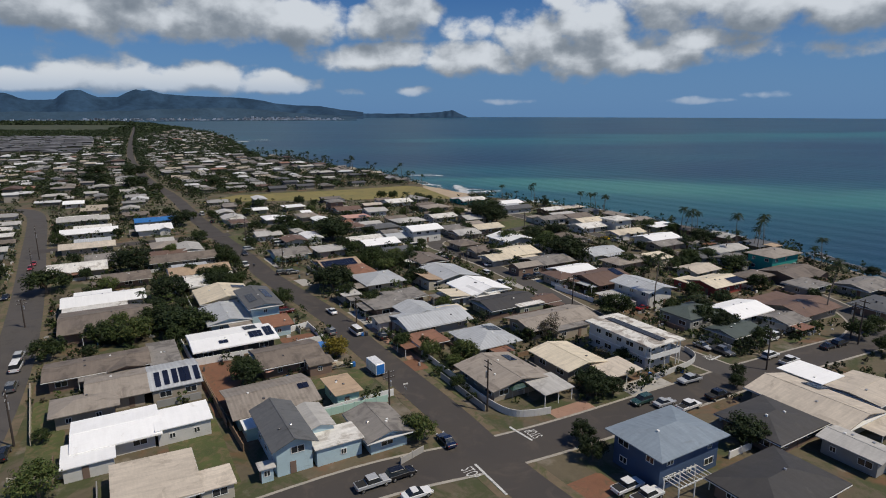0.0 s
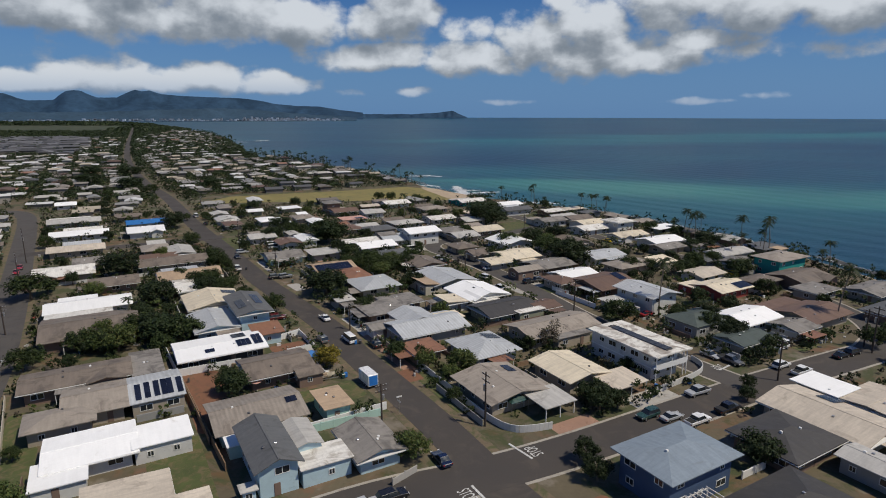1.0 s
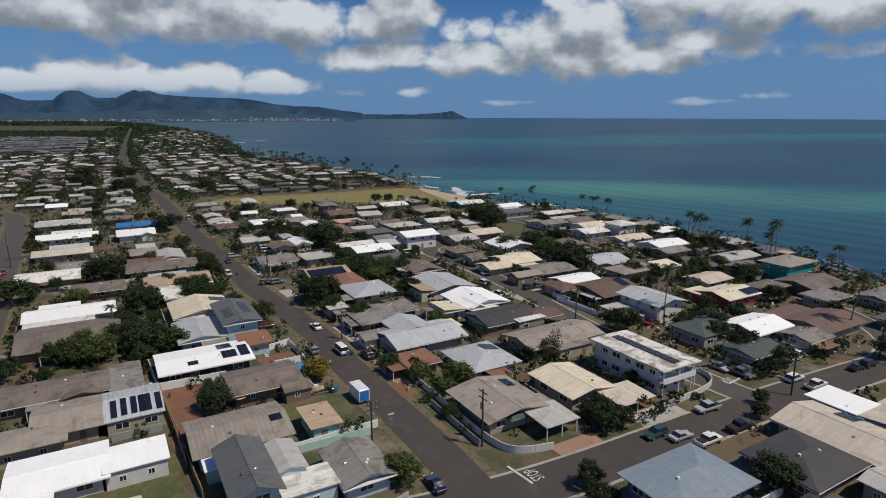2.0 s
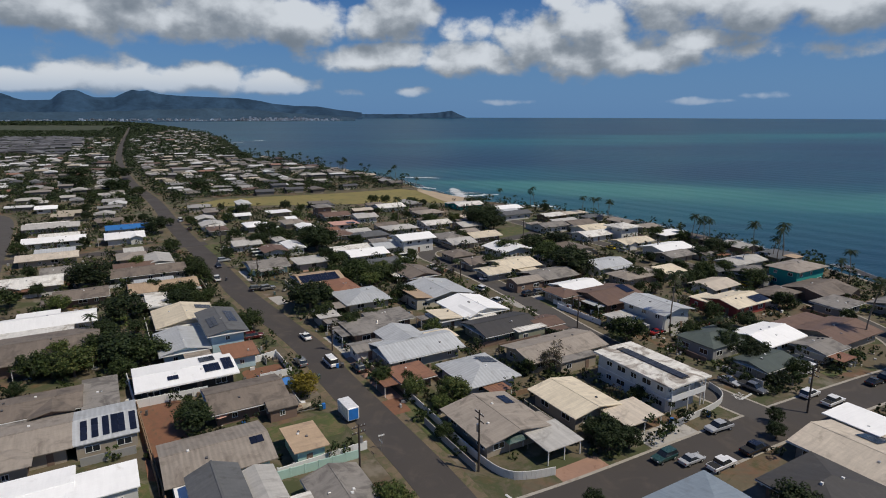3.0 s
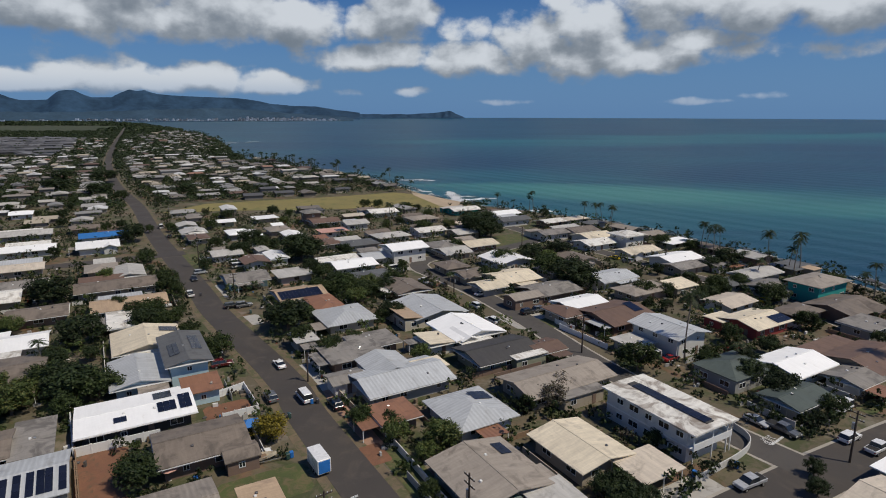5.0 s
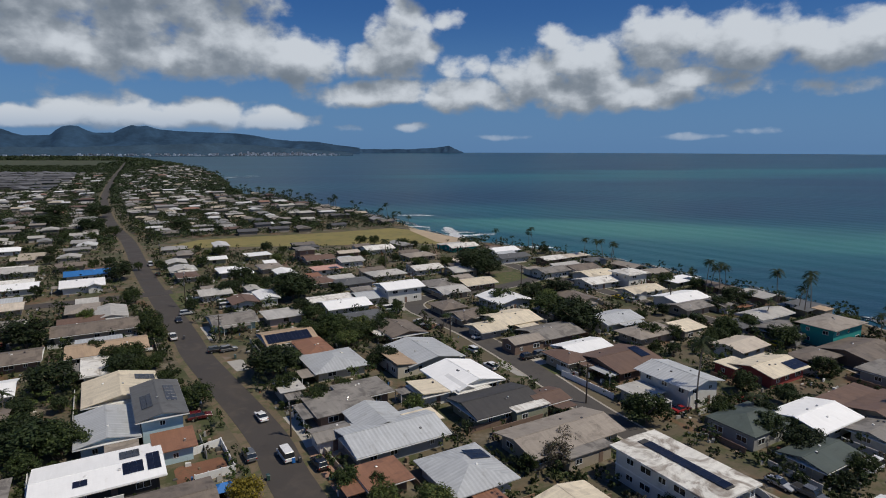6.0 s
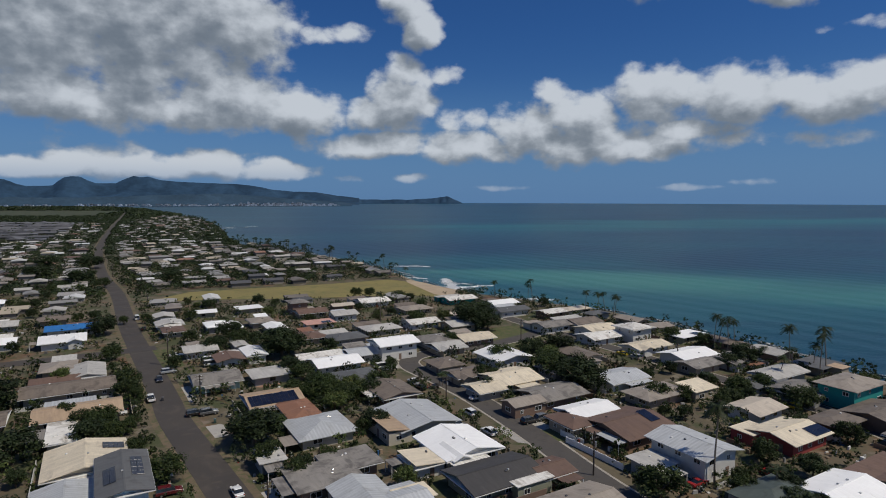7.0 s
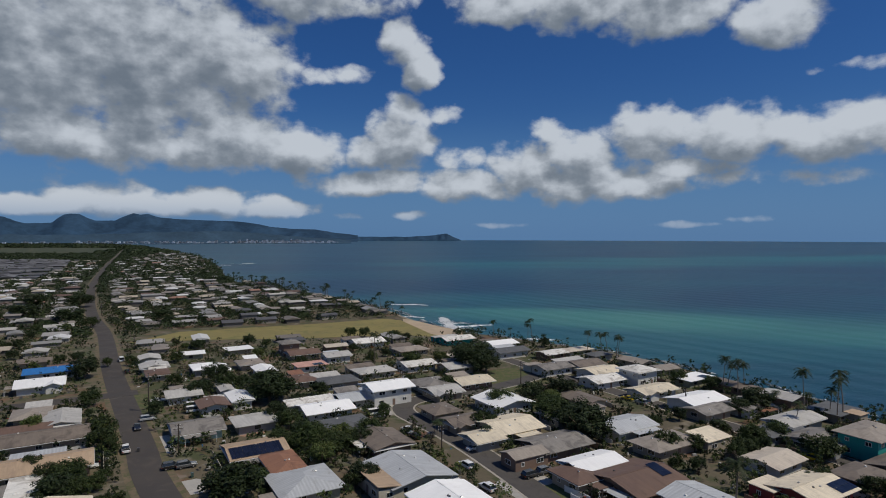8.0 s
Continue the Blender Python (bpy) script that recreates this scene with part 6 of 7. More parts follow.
def apartment_block(x, y, rot, w, d):
    """Long white flat-roofed block with outside corridors; its long axis is y."""
    block = new("apartment_building")
    block.matrix_world = pose(x, y, 0, 0, 0, rot)
    x0, x1, y0, y1 = -w / 2, w / 2, -d / 2, d / 2
    part("wall", boxes((x0 + 0.4, y0 + 1.6, 0, x1 - 1.8, y1 - 0.4, 5.7)), "wall_white", block)
    part("floor_slab", boxes((x0 + 0.3, y0 + 0.2, 2.75, x1 - 0.3, y1 - 0.3, 3.0)), "trim", block, "white concrete gallery slab")
    part("roof", roof_mesh(bmesh.new(), x0 - 0.4, y0 - 0.4, x1 + 0.4, y1 + 0.4, 5.7, "gable", 0.18, False, 0.3), "roof_stained", block, "flat white roof with brown water stains")
    part("roof_walkway", boxes((-0.9, y0 + 1, 6.05, 0.9, y1 - 1.5, 6.3)), "roof_dark", block, "dark raised strip along the roof")
    for k in range(9):
        for s in (-1, 1):
            again(PANELS, block, pose(s * 0.5, y0 + 2.2 + k * 1.7, 6.26))
    n = int(d / 3.2)
    for level in range(2):
        for k in range(n):
            py = y0 + 3.0 + k * 3.2
            if py > y1 - 1.2:
                continue
            o = again(WINDOWS[k % 2][0], block, pose(x0 + 0.4, py, level * 2.9 + 1.05, 0, 0, 270))
            again(WINDOWS[k % 2][1], o, Matrix())
            o = again(WINDOWS[k % 2][0], block, pose(x1 - 1.8, py, level * 2.9 + 1.05, 0, 0, 90))
            again(WINDOWS[k % 2][1], o, Matrix())
        for px in (x0 + 2.2, x1 - 4.0):
            o = again(WINDOWS[1][0], block, pose(px, y0 + 1.6, level * 2.9 + 1.05))
            again(WINDOWS[1][1], o, Matrix())
    for k in range(6):
        py = y0 + 0.4 + k * (d - 0.9) / 5
        part("post", boxes((x1 - 0.35, py - 0.09, 0, x1 - 0.17, py + 0.09, 5.7)), "trim", block)
    for px in (x0 + 0.4, 0, x1 - 1.4):
        part("post", boxes((px - 0.09, y0 + 0.25, 0, px + 0.09, y0 + 0.43, 5.7)), "trim", block)
    part("railing", boxes((x0 + 0.3, y0 + 0.2, 3.0, x1 - 0.3, y0 + 0.28, 3.95), (x1 - 0.3, y0 + 0.2, 3.0, x1 - 0.22, y1 - 0.3, 3.95)), "trim", block, "white gallery railing")
    tagged(block, "long white two-storey apartment block with a stained flat roof", "building")
    HOUSES.append((x, y, d / 2, w / 2, d / 2, radians(rot)))


apartment_block(44.4, 130.1, 30, 10.2, 19.3)

# ---- the box trailer ----


def box_trailer(x, y, rot):
    t = new("box_trailer")
    t.matrix_world = pose(x, y, 0, 0, 0, rot)
    part("body", bevelled(boxes((-2.4, -1.1, 0.6, 2.4, 1.1, 3.0)), 0.05), "car_white", t, "white box body")
    part("rear_door", boxes((-2.44, -0.92, 0.75, -2.39, 0.92, 2.8)), "awning_blue", t, "bright blue rear door")
    part("frame_rail", boxes((-2.3, -0.5, 0.42, 3.5, -0.38, 0.6), (-2.3, 0.38, 0.42, 3.5, 0.5, 0.6)), "solar_frame", t)
    part("tow_bar", tube(bmesh.new(), [(2.4, 0, 0.5), (3.9, 0, 0.5)], [0.06, 0.05], 6), "solar_frame", t)
    for px in (-0.9, 0.0):
        for s in (-1, 1):
            w = part("wheel", tube(bmesh.new(), [(px, s * 0.98 - 0.1, 0.34), (px, s * 0.98 + 0.1, 0.34)], [0.34, 0.34], 14), "tyre", t)
            part("rim", tube(bmesh.new(), [(px, s * 1.08, 0.34), (px, s * 1.1, 0.34)], [0.2, 0.18], 10), "chrome", w)
    tagged(t, "white box trailer with a blue rear door at the roadside", "trailer")


box_trailer(-14.4, 119.2, 122)

# ---- yards, drives, fences ----
fence("garden_wall", smooth_line([(-5.8, 130.7), (0.0, 120.5), (5.0, 111.4), (10.0, 103.3), (13.1, 100.5), (16.4, 100.4), (20.4, 101.5)], 5), 1.4, "wall_white", "long curving white garden wall round the corner lot", 0.16, 3.0, False, "wall")
fence("garden_wall", [(-17.9, 148.4), (-9.9, 135.6)], 1.2, "wall_cream", "low cream wall beside a drive", 0.16, 2.4, True, "wall")
fence("garden_wall", smooth_line([(43.7, 115.3), (53.1, 121.5), (57.0, 125.1), (58.0, 128.0), (57.3, 131.4)], 5), 1.3, "wall_white", "curved white wall round the apartment yard", 0.16, 3.0, False, "wall")
fence("fence", [(-55.3, 122.6), (-43.8, 128.7)], 1.7, "trim", "white boarded fence beside the white house", 0.16, 2.4, True, "fence")
fence("fence", [(-66.6, 140.2), (-55.3, 122.6)], 1.7, "trim", "white boarded fence beside the white house", 0.16, 2.4, True, "fence")
fence("fence", [(-35.0, 134.4), (-29.5, 137.8), (-35.4, 147.4), (-40.1, 142.6)], 1.5, "trim", "white picket wall round a red soil yard", 0.16, 2.4, True, "fence")
fence("garden_wall", [(-22.5, 99.9), (-10.6, 106.2)], 1.5, "wall_mint", "pale block wall in front of a yard", 0.16, 2.4, True, "wall")
fence("fence", [(-22.4, 100.9), (-9.7, 108.8)], 1.5, "trim", "white panel fence in front of a yard", 0.16, 2.4, True, "fence")
fence("fence", [(-52.9, 119.0), (-40.7, 99.9)], 1.6, "wood", "weathered timber fence between yards", 0.16, 2.4, True, "fence")
fence("fence", [(-56.7, 125.3), (-35.3, 92.1), (-33.0, 88.6)], 1.5, "wood", "weathered timber fence between yards", 0.16, 2.4, True, "fence")
fence("garden_wall", [(-6.6, 85.0), (-3.1, 88.6)], 1.2, "concrete", "short pale concrete wall at the corner", 0.16, 2.4, True, "wall")
fence("garden_wall", [(-65.4, 79.1), (-57.5, 81.6)], 1.4, "wall_cream", "pale wall along the yard", 0.16, 2.4, True, "wall")
fence("garden_wall", [(-83.7, 111.2), (-69.6, 90.3)], 1.3, "wall_cream", "cream block wall along the street yard", 0.16, 2.4, True, "wall")
fence("fence", [(35.7, 186.0), (39.8, 180.5)], 1.3, "trim", "white fence along a yard", 0.16, 2.4, True, "fence")
fence("garden_wall", [(36.1, 181.8), (44.8, 167.8)], 1.4, "trim", "white wall along the lane yard", 0.16, 2.4, True, "wall")
fence("garden_wall", [(11.7, 152.1), (25.2, 159.2), (34.2, 164.9)], 1.2, "wall_brown", "low brown wall between yards", 0.16, 2.4, True, "wall")
fence("garden_wall", [(68.7, 140.0), (72.5, 134.9), (75.1, 132.0)], 1.3, "concrete", "grey block wall at the lane corner", 0.16, 2.4, True, "wall")
fence("garden_wall", [(125.7, 213.2), (105.0, 209.2), (101.6, 213.3)], 1.2, "wall_white", "white wall below the teal house", 0.16, 2.4, True, "wall")
fence("garden_wall", [(148.9, 227.6), (148.4, 210.1), (152.5, 196.4)], 1.3, "wall_white", "white sea wall along the shore", 0.16, 2.4, True, "wall")
fence("fence", [(46.8, 86.6), (51.9, 89.5)], 1.3, "trim", "short white boarded yard fence", 0.16, 2.4, True, "fence")
fence("fence", [(51.0, 98.8), (54.6, 100.9)], 1.3, "trim", "short white boarded yard fence", 0.16, 2.4, True, "fence")
patch("driveway", -10.1, 129.1, 30, 6.8, 10.5, "drive_red", "faded red concrete drive", "drive", 0.0092)
patch("driveway", -19.0, 151.0, 30, 10.3, 21.8, "concrete", "pale concrete drive beside the street", "drive", 0.0104)
patch("driveway", -17.3, 140.5, 30, 9.5, 11.9, "drive_red", "brownish concrete drive", "drive", 0.0116)
patch("driveway", -24.3, 154.7, 30, 6.4, 8.2, "concrete", "pale concrete drive", "drive", 0.0128)
patch("driveway", 42.3, 112.7, 30, 11.4, 6.7, "concrete", "worn concrete drive in front of a carport", "drive", 0.0140)
patch("driveway", 25.0, 102.4, 30, 9.3, 5.1, "drive_red", "brick-red drive", "drive", 0.0152)
patch("soil_patch", 22.8, 78.9, 30, 7.4, 5.3, "soil", "bare brown soil by the corner", "soil", 0.0164)
patch("driveway", -47.3, 188.3, 30, 6.7, 8.5, "concrete", "pale concrete drive", "drive", 0.0176)
patch("driveway", -65.3, 215.3, 30, 5.3, 14.8, "concrete", "pale concrete drive", "drive", 0.0188)
patch("driveway", -11.1, 252.4, 30, 15.4, 24.0, "concrete", "wide concrete drive at the bend", "drive", 0.0200)
patch("driveway", 13.2, 221.0, 30, 9.8, 11.5, "concrete", "pale concrete walk", "drive", 0.0212)
patch("driveway", 28.5, 188.8, 30, 12.8, 11.4, "concrete", "worn concrete drive", "drive", 0.0224)
patch("lawn", 1.1, 116.9, 30, 5.1, 20.6, "lawn", "strip of green lawn outside the white wall", "lawn", 0.0236)
patch("lawn", -21.6, 114.5, 30, 13.2, 8.3, "lawn", "patchy green yard lawn", "lawn", 0.0248)
patch("lawn", -39.8, 87.5, 30, 8.6, 23.6, "lawn", "green yard lawn", "lawn", 0.0260)
patch("lawn", -69.6, 94.5, 30, 5.5, 29.7, "lawn", "green yard lawn", "lawn", 0.0272)
patch("soil_patch", -48.1, 118.1, 30, 7.7, 14.6, "soil", "red soil yard", "soil", 0.0284)
patch("soil_patch", -35.4, 138.2, 30, 8.4, 7.1, "soil", "red soil inside the white fence", "soil", 0.0296)
patch("soil_patch", -43.6, 109.7, 30, 7.0, 19.8, "soil", "red soil strip", "soil", 0.0308)
patch("soil_patch", -6.0, 123.5, 30, 3.8, 6.1, "soil", "red soil verge", "soil", 0.0320)
patch("lawn", 35.7, 284.9, 30, 31.7, 34.3, "lawn", "small green park lawn", "lawn", 0.0332)
patch("lawn", 88.3, 139.4, 30, 7.8, 3.1, "lawn", "bright green front lawn", "lawn", 0.0344)
patch("lawn", 35.1, 186.8, 30, 8.3, 7.0, "lawn", "green front lawn", "lawn", 0.0356)
patch("lawn", 5.8, 235.8, 30, 7.9, 14.2, "lawn", "green lawn in the bend of the lane", "lawn", 0.0368)
patch("lawn", 15.4, 220.6, 30, 6.9, 6.9, "lawn", "green front lawn", "lawn", 0.0380)
patch("lawn", -87.4, 254.0, 30, 7.8, 27.9, "lawn", "green verge lawn", "lawn", 0.0392)
patch("pool_deck", -45.9, 227.6, 30, 7.1, 11.1, "drive_red", "red paved pool deck", "deck", 0.0404)
patch("pool", -46.3, 228.2, 30, 4.5, 4.8, "pool", "turquoise swimming pool water", "pool", 0.0416)
patch("pool", 92.7, 208.4, 30, 5.0, 3.9, "pool_blue", "blue swimming pool water", "pool", 0.0428)

# ---- small things in the yards ----


def boat(x, y, rot):
    b = new("boat")
    b.matrix_world = pose(x, y, 0, 0, 0, rot)
    bm = bmesh.new()
    rows = []
    for k in range(7):
        s = k / 6
        half = 0.95 * (1 - s ** 3) + 0.03
        rows.append([bm.verts.new((-2.6 + 5.4 * s, y0 * half, z)) for y0, z in ((-1, 1.35 + 0.25 * s), (-0.75, 0.75 + 0.2 * s * s), (0, 0.55 + 0.4 * s * s), (0.75, 0.75 + 0.2 * s * s), (1, 1.35 + 0.25 * s))])
    for r0, r1 in zip(rows, rows[1:]):
        for j in range(4):
            bm.faces.new((r0[j], r0[j + 1], r1[j + 1], r1[j]))
    bm.faces.new(rows[0])
    part("hull", bm, "roof_cream", b, "pale fibreglass hull")
    part("deck", bevelled(boxes((-2.4, -0.72, 1.1, 1.2, 0.72, 1.22)), 0.02), "wood", b)
    part("windscreen", boxes((0.2, -0.6, 1.22, 0.28, 0.6, 1.7)), "glass", b)
    part("trailer_frame", boxes((-2.6, -0.6, 0.42, 3.4, -0.48, 0.54), (-2.6, 0.48, 0.42, 3.4, 0.6, 0.54)), "chrome", b)
    for s in (-1, 1):
        part("wheel", tube(bmesh.new(), [(-0.9, s * 0.9 - 0.09, 0.3), (-0.9, s * 0.9 + 0.09, 0.3)], [0.3, 0.3], 12), "tyre", b)
    tagged(b, "small cream motor boat on a trailer in a yard", "boat")


def umbrella(x, y, mat, words):
    u = new("garden_umbrella")
    u.matrix_world = pose(x, y, 0, 0, 0, 20)
    part("pole", tube(bmesh.new(), [(0, 0, 0), (0, 0, 2.5)], [0.03, 0.03], 6), "chrome", u)
    bm = bmesh.new()
    top = bm.verts.new((0, 0, 2.6))
    ring = [bm.verts.new((1.5 * math.cos(k * math.pi / 4), 1.5 * math.sin(k * math.pi / 4), 2.05 + (0.06 if k % 2 else 0))) for k in range(8)]
    for k in range(8):
        bm.faces.new((top, ring[k], ring[(k + 1) % 8]))
    part("canopy", bm, mat, u)
    part("base", tube(bmesh.new(), [(0, 0, 0), (0, 0, 0.12)], [0.3, 0.26], 12), "concrete", u)
    tagged(u, words, "umbrella")


def make_bin(mat):
    b = new("trash_bin")
    part("body", bevelled(boxes((-0.29, -0.33, 0.08, 0.29, 0.33, 1.0)), 0.05), mat, b)
    part("lid", bevelled(boxes((-0.31, -0.36, 1.0, 0.31, 0.36, 1.08)), 0.03), mat, b)
    for s in (-1, 1):
        part("wheel", tube(bmesh.new(), [(s * 0.27 - 0.03, 0.3, 0.12), (s * 0.27 + 0.03, 0.3, 0.12)], [0.12, 0.12], 10), "tyre", b)
    return tagged(b, "wheeled plastic trash bin beside the street", "trash bin", "trash bins")


def trash_bin(mat, x, y, rot):
    copy_thing(proto(("bin", mat), lambda: make_bin(mat)), pose(x, y, 0.03, 0, 0, rot))


def canopy_tent(x, y, rot, w, d, mat, words):
    t = new("canopy_tent")
    t.matrix_world = pose(x, y, 0, 0, 0, rot)
    part("canopy", roof_mesh(bmesh.new(), -w / 2, -d / 2, w / 2, d / 2, 2.2, "hip", 0.9, w >= d, 0.04), mat, t)
    for px in (-w / 2 + 0.1, w / 2 - 0.1):
        for py in (-d / 2 + 0.1, d / 2 - 0.1):
            part("leg", tube(bmesh.new(), [(px, py, 0), (px, py, 2.25)], [0.04, 0.04], 6), "chrome", t)
    tagged(t, words, "tent")


def pergola(x, y, rot, w, d):
    p = new("pergola")
    p.matrix_world = pose(x, y, 0, 0, 0, rot)
    for px in (-w / 2, 0, w / 2):
        for py in (-d / 2, d / 2):
            part("post", boxes((px - 0.07, py - 0.07, 0, px + 0.07, py + 0.07, 2.5)), "trim", p)
    for py in (-d / 2, d / 2):
        part("beam", boxes((-w / 2 - 0.2, py - 0.06, 2.5, w / 2 + 0.2, py + 0.06, 2.68)), "trim", p)
    for k in range(9):
        px = -w / 2 + k * w / 8
        part("rafter", boxes((px - 0.05, -d / 2 - 0.25, 2.68, px + 0.05, d / 2 + 0.25, 2.8)), "trim", p)
    tagged(p, "white timber pergola frame beside the blue house", "pergola")


def street_sign(x, y, rot):
    s = new("street_sign")
    s.matrix_world = pose(x, y, 0, 0, 0, rot)
    part("post", tube(bmesh.new(), [(0, 0, -0.1), (0, 0, 2.7)], [0.035, 0.035], 6), "chrome", s)
    part("sign_plate", bevelled(boxes((-0.55, -0.02, 2.35, 0.55, 0.02, 2.65)), 0.008), "trim", s)
    tagged(s, "small pale street sign on a metal post", "street sign")


boat(-24.4, 120.8, 25)
umbrella(-36.8, 116.4, "roof_pink", "faded pink garden umbrella in a yard")
canopy_tent(-28.5, 129.5, 30, 3.4, 2.8, "awning_blue", "bright blue tarpaulin canopy beside a tree")
canopy_tent(55.7, 90.3, 30, 4.0, 3.2, "car_red", "red tarpaulin canopy in a dark yard")
canopy_tent(69.6, 137.2, 30, 3.2, 3.0, "trim", "white canopy tent in front of a house")
canopy_tent(24.2, 148.4, 30, 2.8, 2.8, "trim", "small white canopy tent in a yard")
canopy_tent(14.7, 108.6, 30, 4.0, 3.0, "car_green", "dark green tarpaulin canopy in the corner yard")
pergola(36.3, 77.8, 30, 7.0, 2.6)
street_sign(-7.3, 108.8, 30)
street_sign(-7.2, 107.0, 120)
trash_bin("awning_blue", -19.6, 122.5, 30)
trash_bin("awning_blue", -20.2, 140.9, 30)
trash_bin("awning_blue", 52.0, 119.3, 30)
trash_bin("car_green", -20.1, 122.0, 30)
trash_bin("awning_blue", -32.5, 115.7, 30)
trash_bin("solar_frame", -19.1, 141.1, 30)
trash_bin("awning_blue", 44.3, 117.0, 30)
trash_bin("solar_frame", -68.9, 210.1, 30)
trash_bin("car_green", -48.5, 194.0, 30)
trash_bin("car_green", -23.1, 135.3, 30)

# ---- lettering and lines on the asphalt ----


def road_word(text, x, y, rot, size):
    curve = bpy.data.curves.new("road_word", "FONT")
    curve.body, curve.size, curve.align_x, curve.align_y = text, size, "CENTER", "CENTER"
    tmp = bpy.data.objects.new("tmp", curve)
    scene.collection.objects.link(tmp)
    me = bpy.data.meshes.new_from_object(tmp.evaluated_get(bpy.context.evaluated_depsgraph_get()))
    bpy.data.objects.remove(tmp)
    me.materials.clear()
    me.materials.append(M["paint"])
    ob = new("road_marking", me)
    ob.matrix_world = pose(x, y, 0.10, 0, 0, rot) @ Matrix.Diagonal((0.62, 1.5, 1, 1))
    tagged(ob, "white painted word on the dark asphalt", "road marking", kind="structure")


road_word("STOP", 16.1, 94.3, 120, 2.0)
road_word("STOP", 4.4, 82.6, -60, 2.0)
road_word("STOP", 61.6, 127.6, -150, 2.0)
patch("road_marking", 13.8, 94.3, -53, 5.6, 0.4, "paint", "white painted stop line across the lane", "road marking", 0.095)
patch("road_marking", 7.4, 81.1, -61, 8.9, 0.4, "paint", "white painted stop line across the lane", "road marking", 0.095)
patch("road_marking", 63.0, 127.3, 37, 4.2, 0.4, "paint", "white painted stop line across the lane", "road marking", 0.095)

# ---- the rest of the town towards the bay ----
fill_rng = random.Random(77)

def in_field(x, y):
    return (-155 < x < 18) and (360 < y < 458) and y < 398 + 0.42 * (x + 150) + 8 and y > 358 + 0.13 * (x + 150)


def in_green(x, y):
    return math.hypot((x - 36) / 13, (y - 290) / 23) < 1


CLEAR_YARDS = ((-35.4, 138.2, 5.5), (-48.0, 117.0, 5.0), (-21.6, 114.5, 7.0), (-39.8, 87.5, 7.0), (-43.6, 109.7, 4.0), (-12.0, 116.0, 6.0))


def in_clear_yard(x, y):
    return any(math.hypot(x - cx, y - cy) < r for cx, cy, r in CLEAR_YARDS)


ROOF_MIX = ["white"] * 9 + ["offwhite"] * 8 + ["lightgrey"] * 7 + ["grey"] * 4 + ["greytan"] * 5 + ["taupe"] * 5 + ["cream"] * 3 + ["sand"] * 3 + ["brown"] * 3 + ["slate"] * 3 + ["dark"] * 2 + ["rust"] * 2 + ["tan"] * 2 + ["pink"]
WALL_MIX = ["white", "cream", "grey", "beige", "beige", "brown", "olive"]
WORDS_OF = {"white": "bright white", "offwhite": "off-white", "lightgrey": "light grey", "greytan": "grey-brown", "taupe": "brown-grey", "sand": "sand-coloured", "slate": "dark slate", "dark": "blackish", "rust": "rust-red", "brown": "dark brown", "pink": "salmon pink"}


def fill_houses():
    ux, uy = Vector((math.cos(radians(30.5)), math.sin(radians(30.5)))), Vector((-math.sin(radians(30.5)), math.cos(radians(30.5))))
    count = 0
    for j in range(1, 60):
        for i in range(-38, 14):
            p = ux * (i * 19.5 + fill_rng.uniform(-2.5, 2.5)) + uy * (60 + j * 16.0 + fill_rng.uniform(-2.0, 2.0))
            x, y = p
            far = math.hypot(x, y)
            if y < 90 or far > 350 or count > 165 or x < -0.80 * y - 40 or x > coast(y) - 13 or x > 0.8 * y + 30 or in_field(x, y) or in_green(x, y) or near_road(x, y, 7):
                continue
            if any(math.hypot(x - hx, y - hy) < hr + 6.3 for hx, hy, hr, *_ in HOUSES):
                continue
            w, d = fill_rng.uniform(11, 16), fill_rng.uniform(8.0, 11.0)
            if fill_rng.random() < 0.25:
                w, d = d, w
            roof, wall = fill_rng.choice(ROOF_MIX), fill_rng.choice(WALL_MIX)
            if far > 520 and fill_rng.random() < 0.25:
                continue
            shape = fill_rng.choice(("gable", "gable", "gable", "hip", "flat"))
            house(x, y, w, d, "roof_" + roof, "wall_" + wall, shape, f"single-storey {wall} house with a {WORDS_OF.get(roof, roof)} roof", rot=30.5 + fill_rng.uniform(-3, 3), full=far < 150,
                  wings=((fill_rng.uniform(-3, 3), -d * 0.55, w * 0.4, d * 0.45, 2.6, "flat", "roof_" + fill_rng.choice(ROOF_MIX)),) if far < 300 and fill_rng.random() < 0.5 else (),
                  panels=((w * 0.2, -d * 0.25, 4, 2),) if far < 330 and fill_rng.random() < 0.12 else ())
            count += 1


fill_houses()


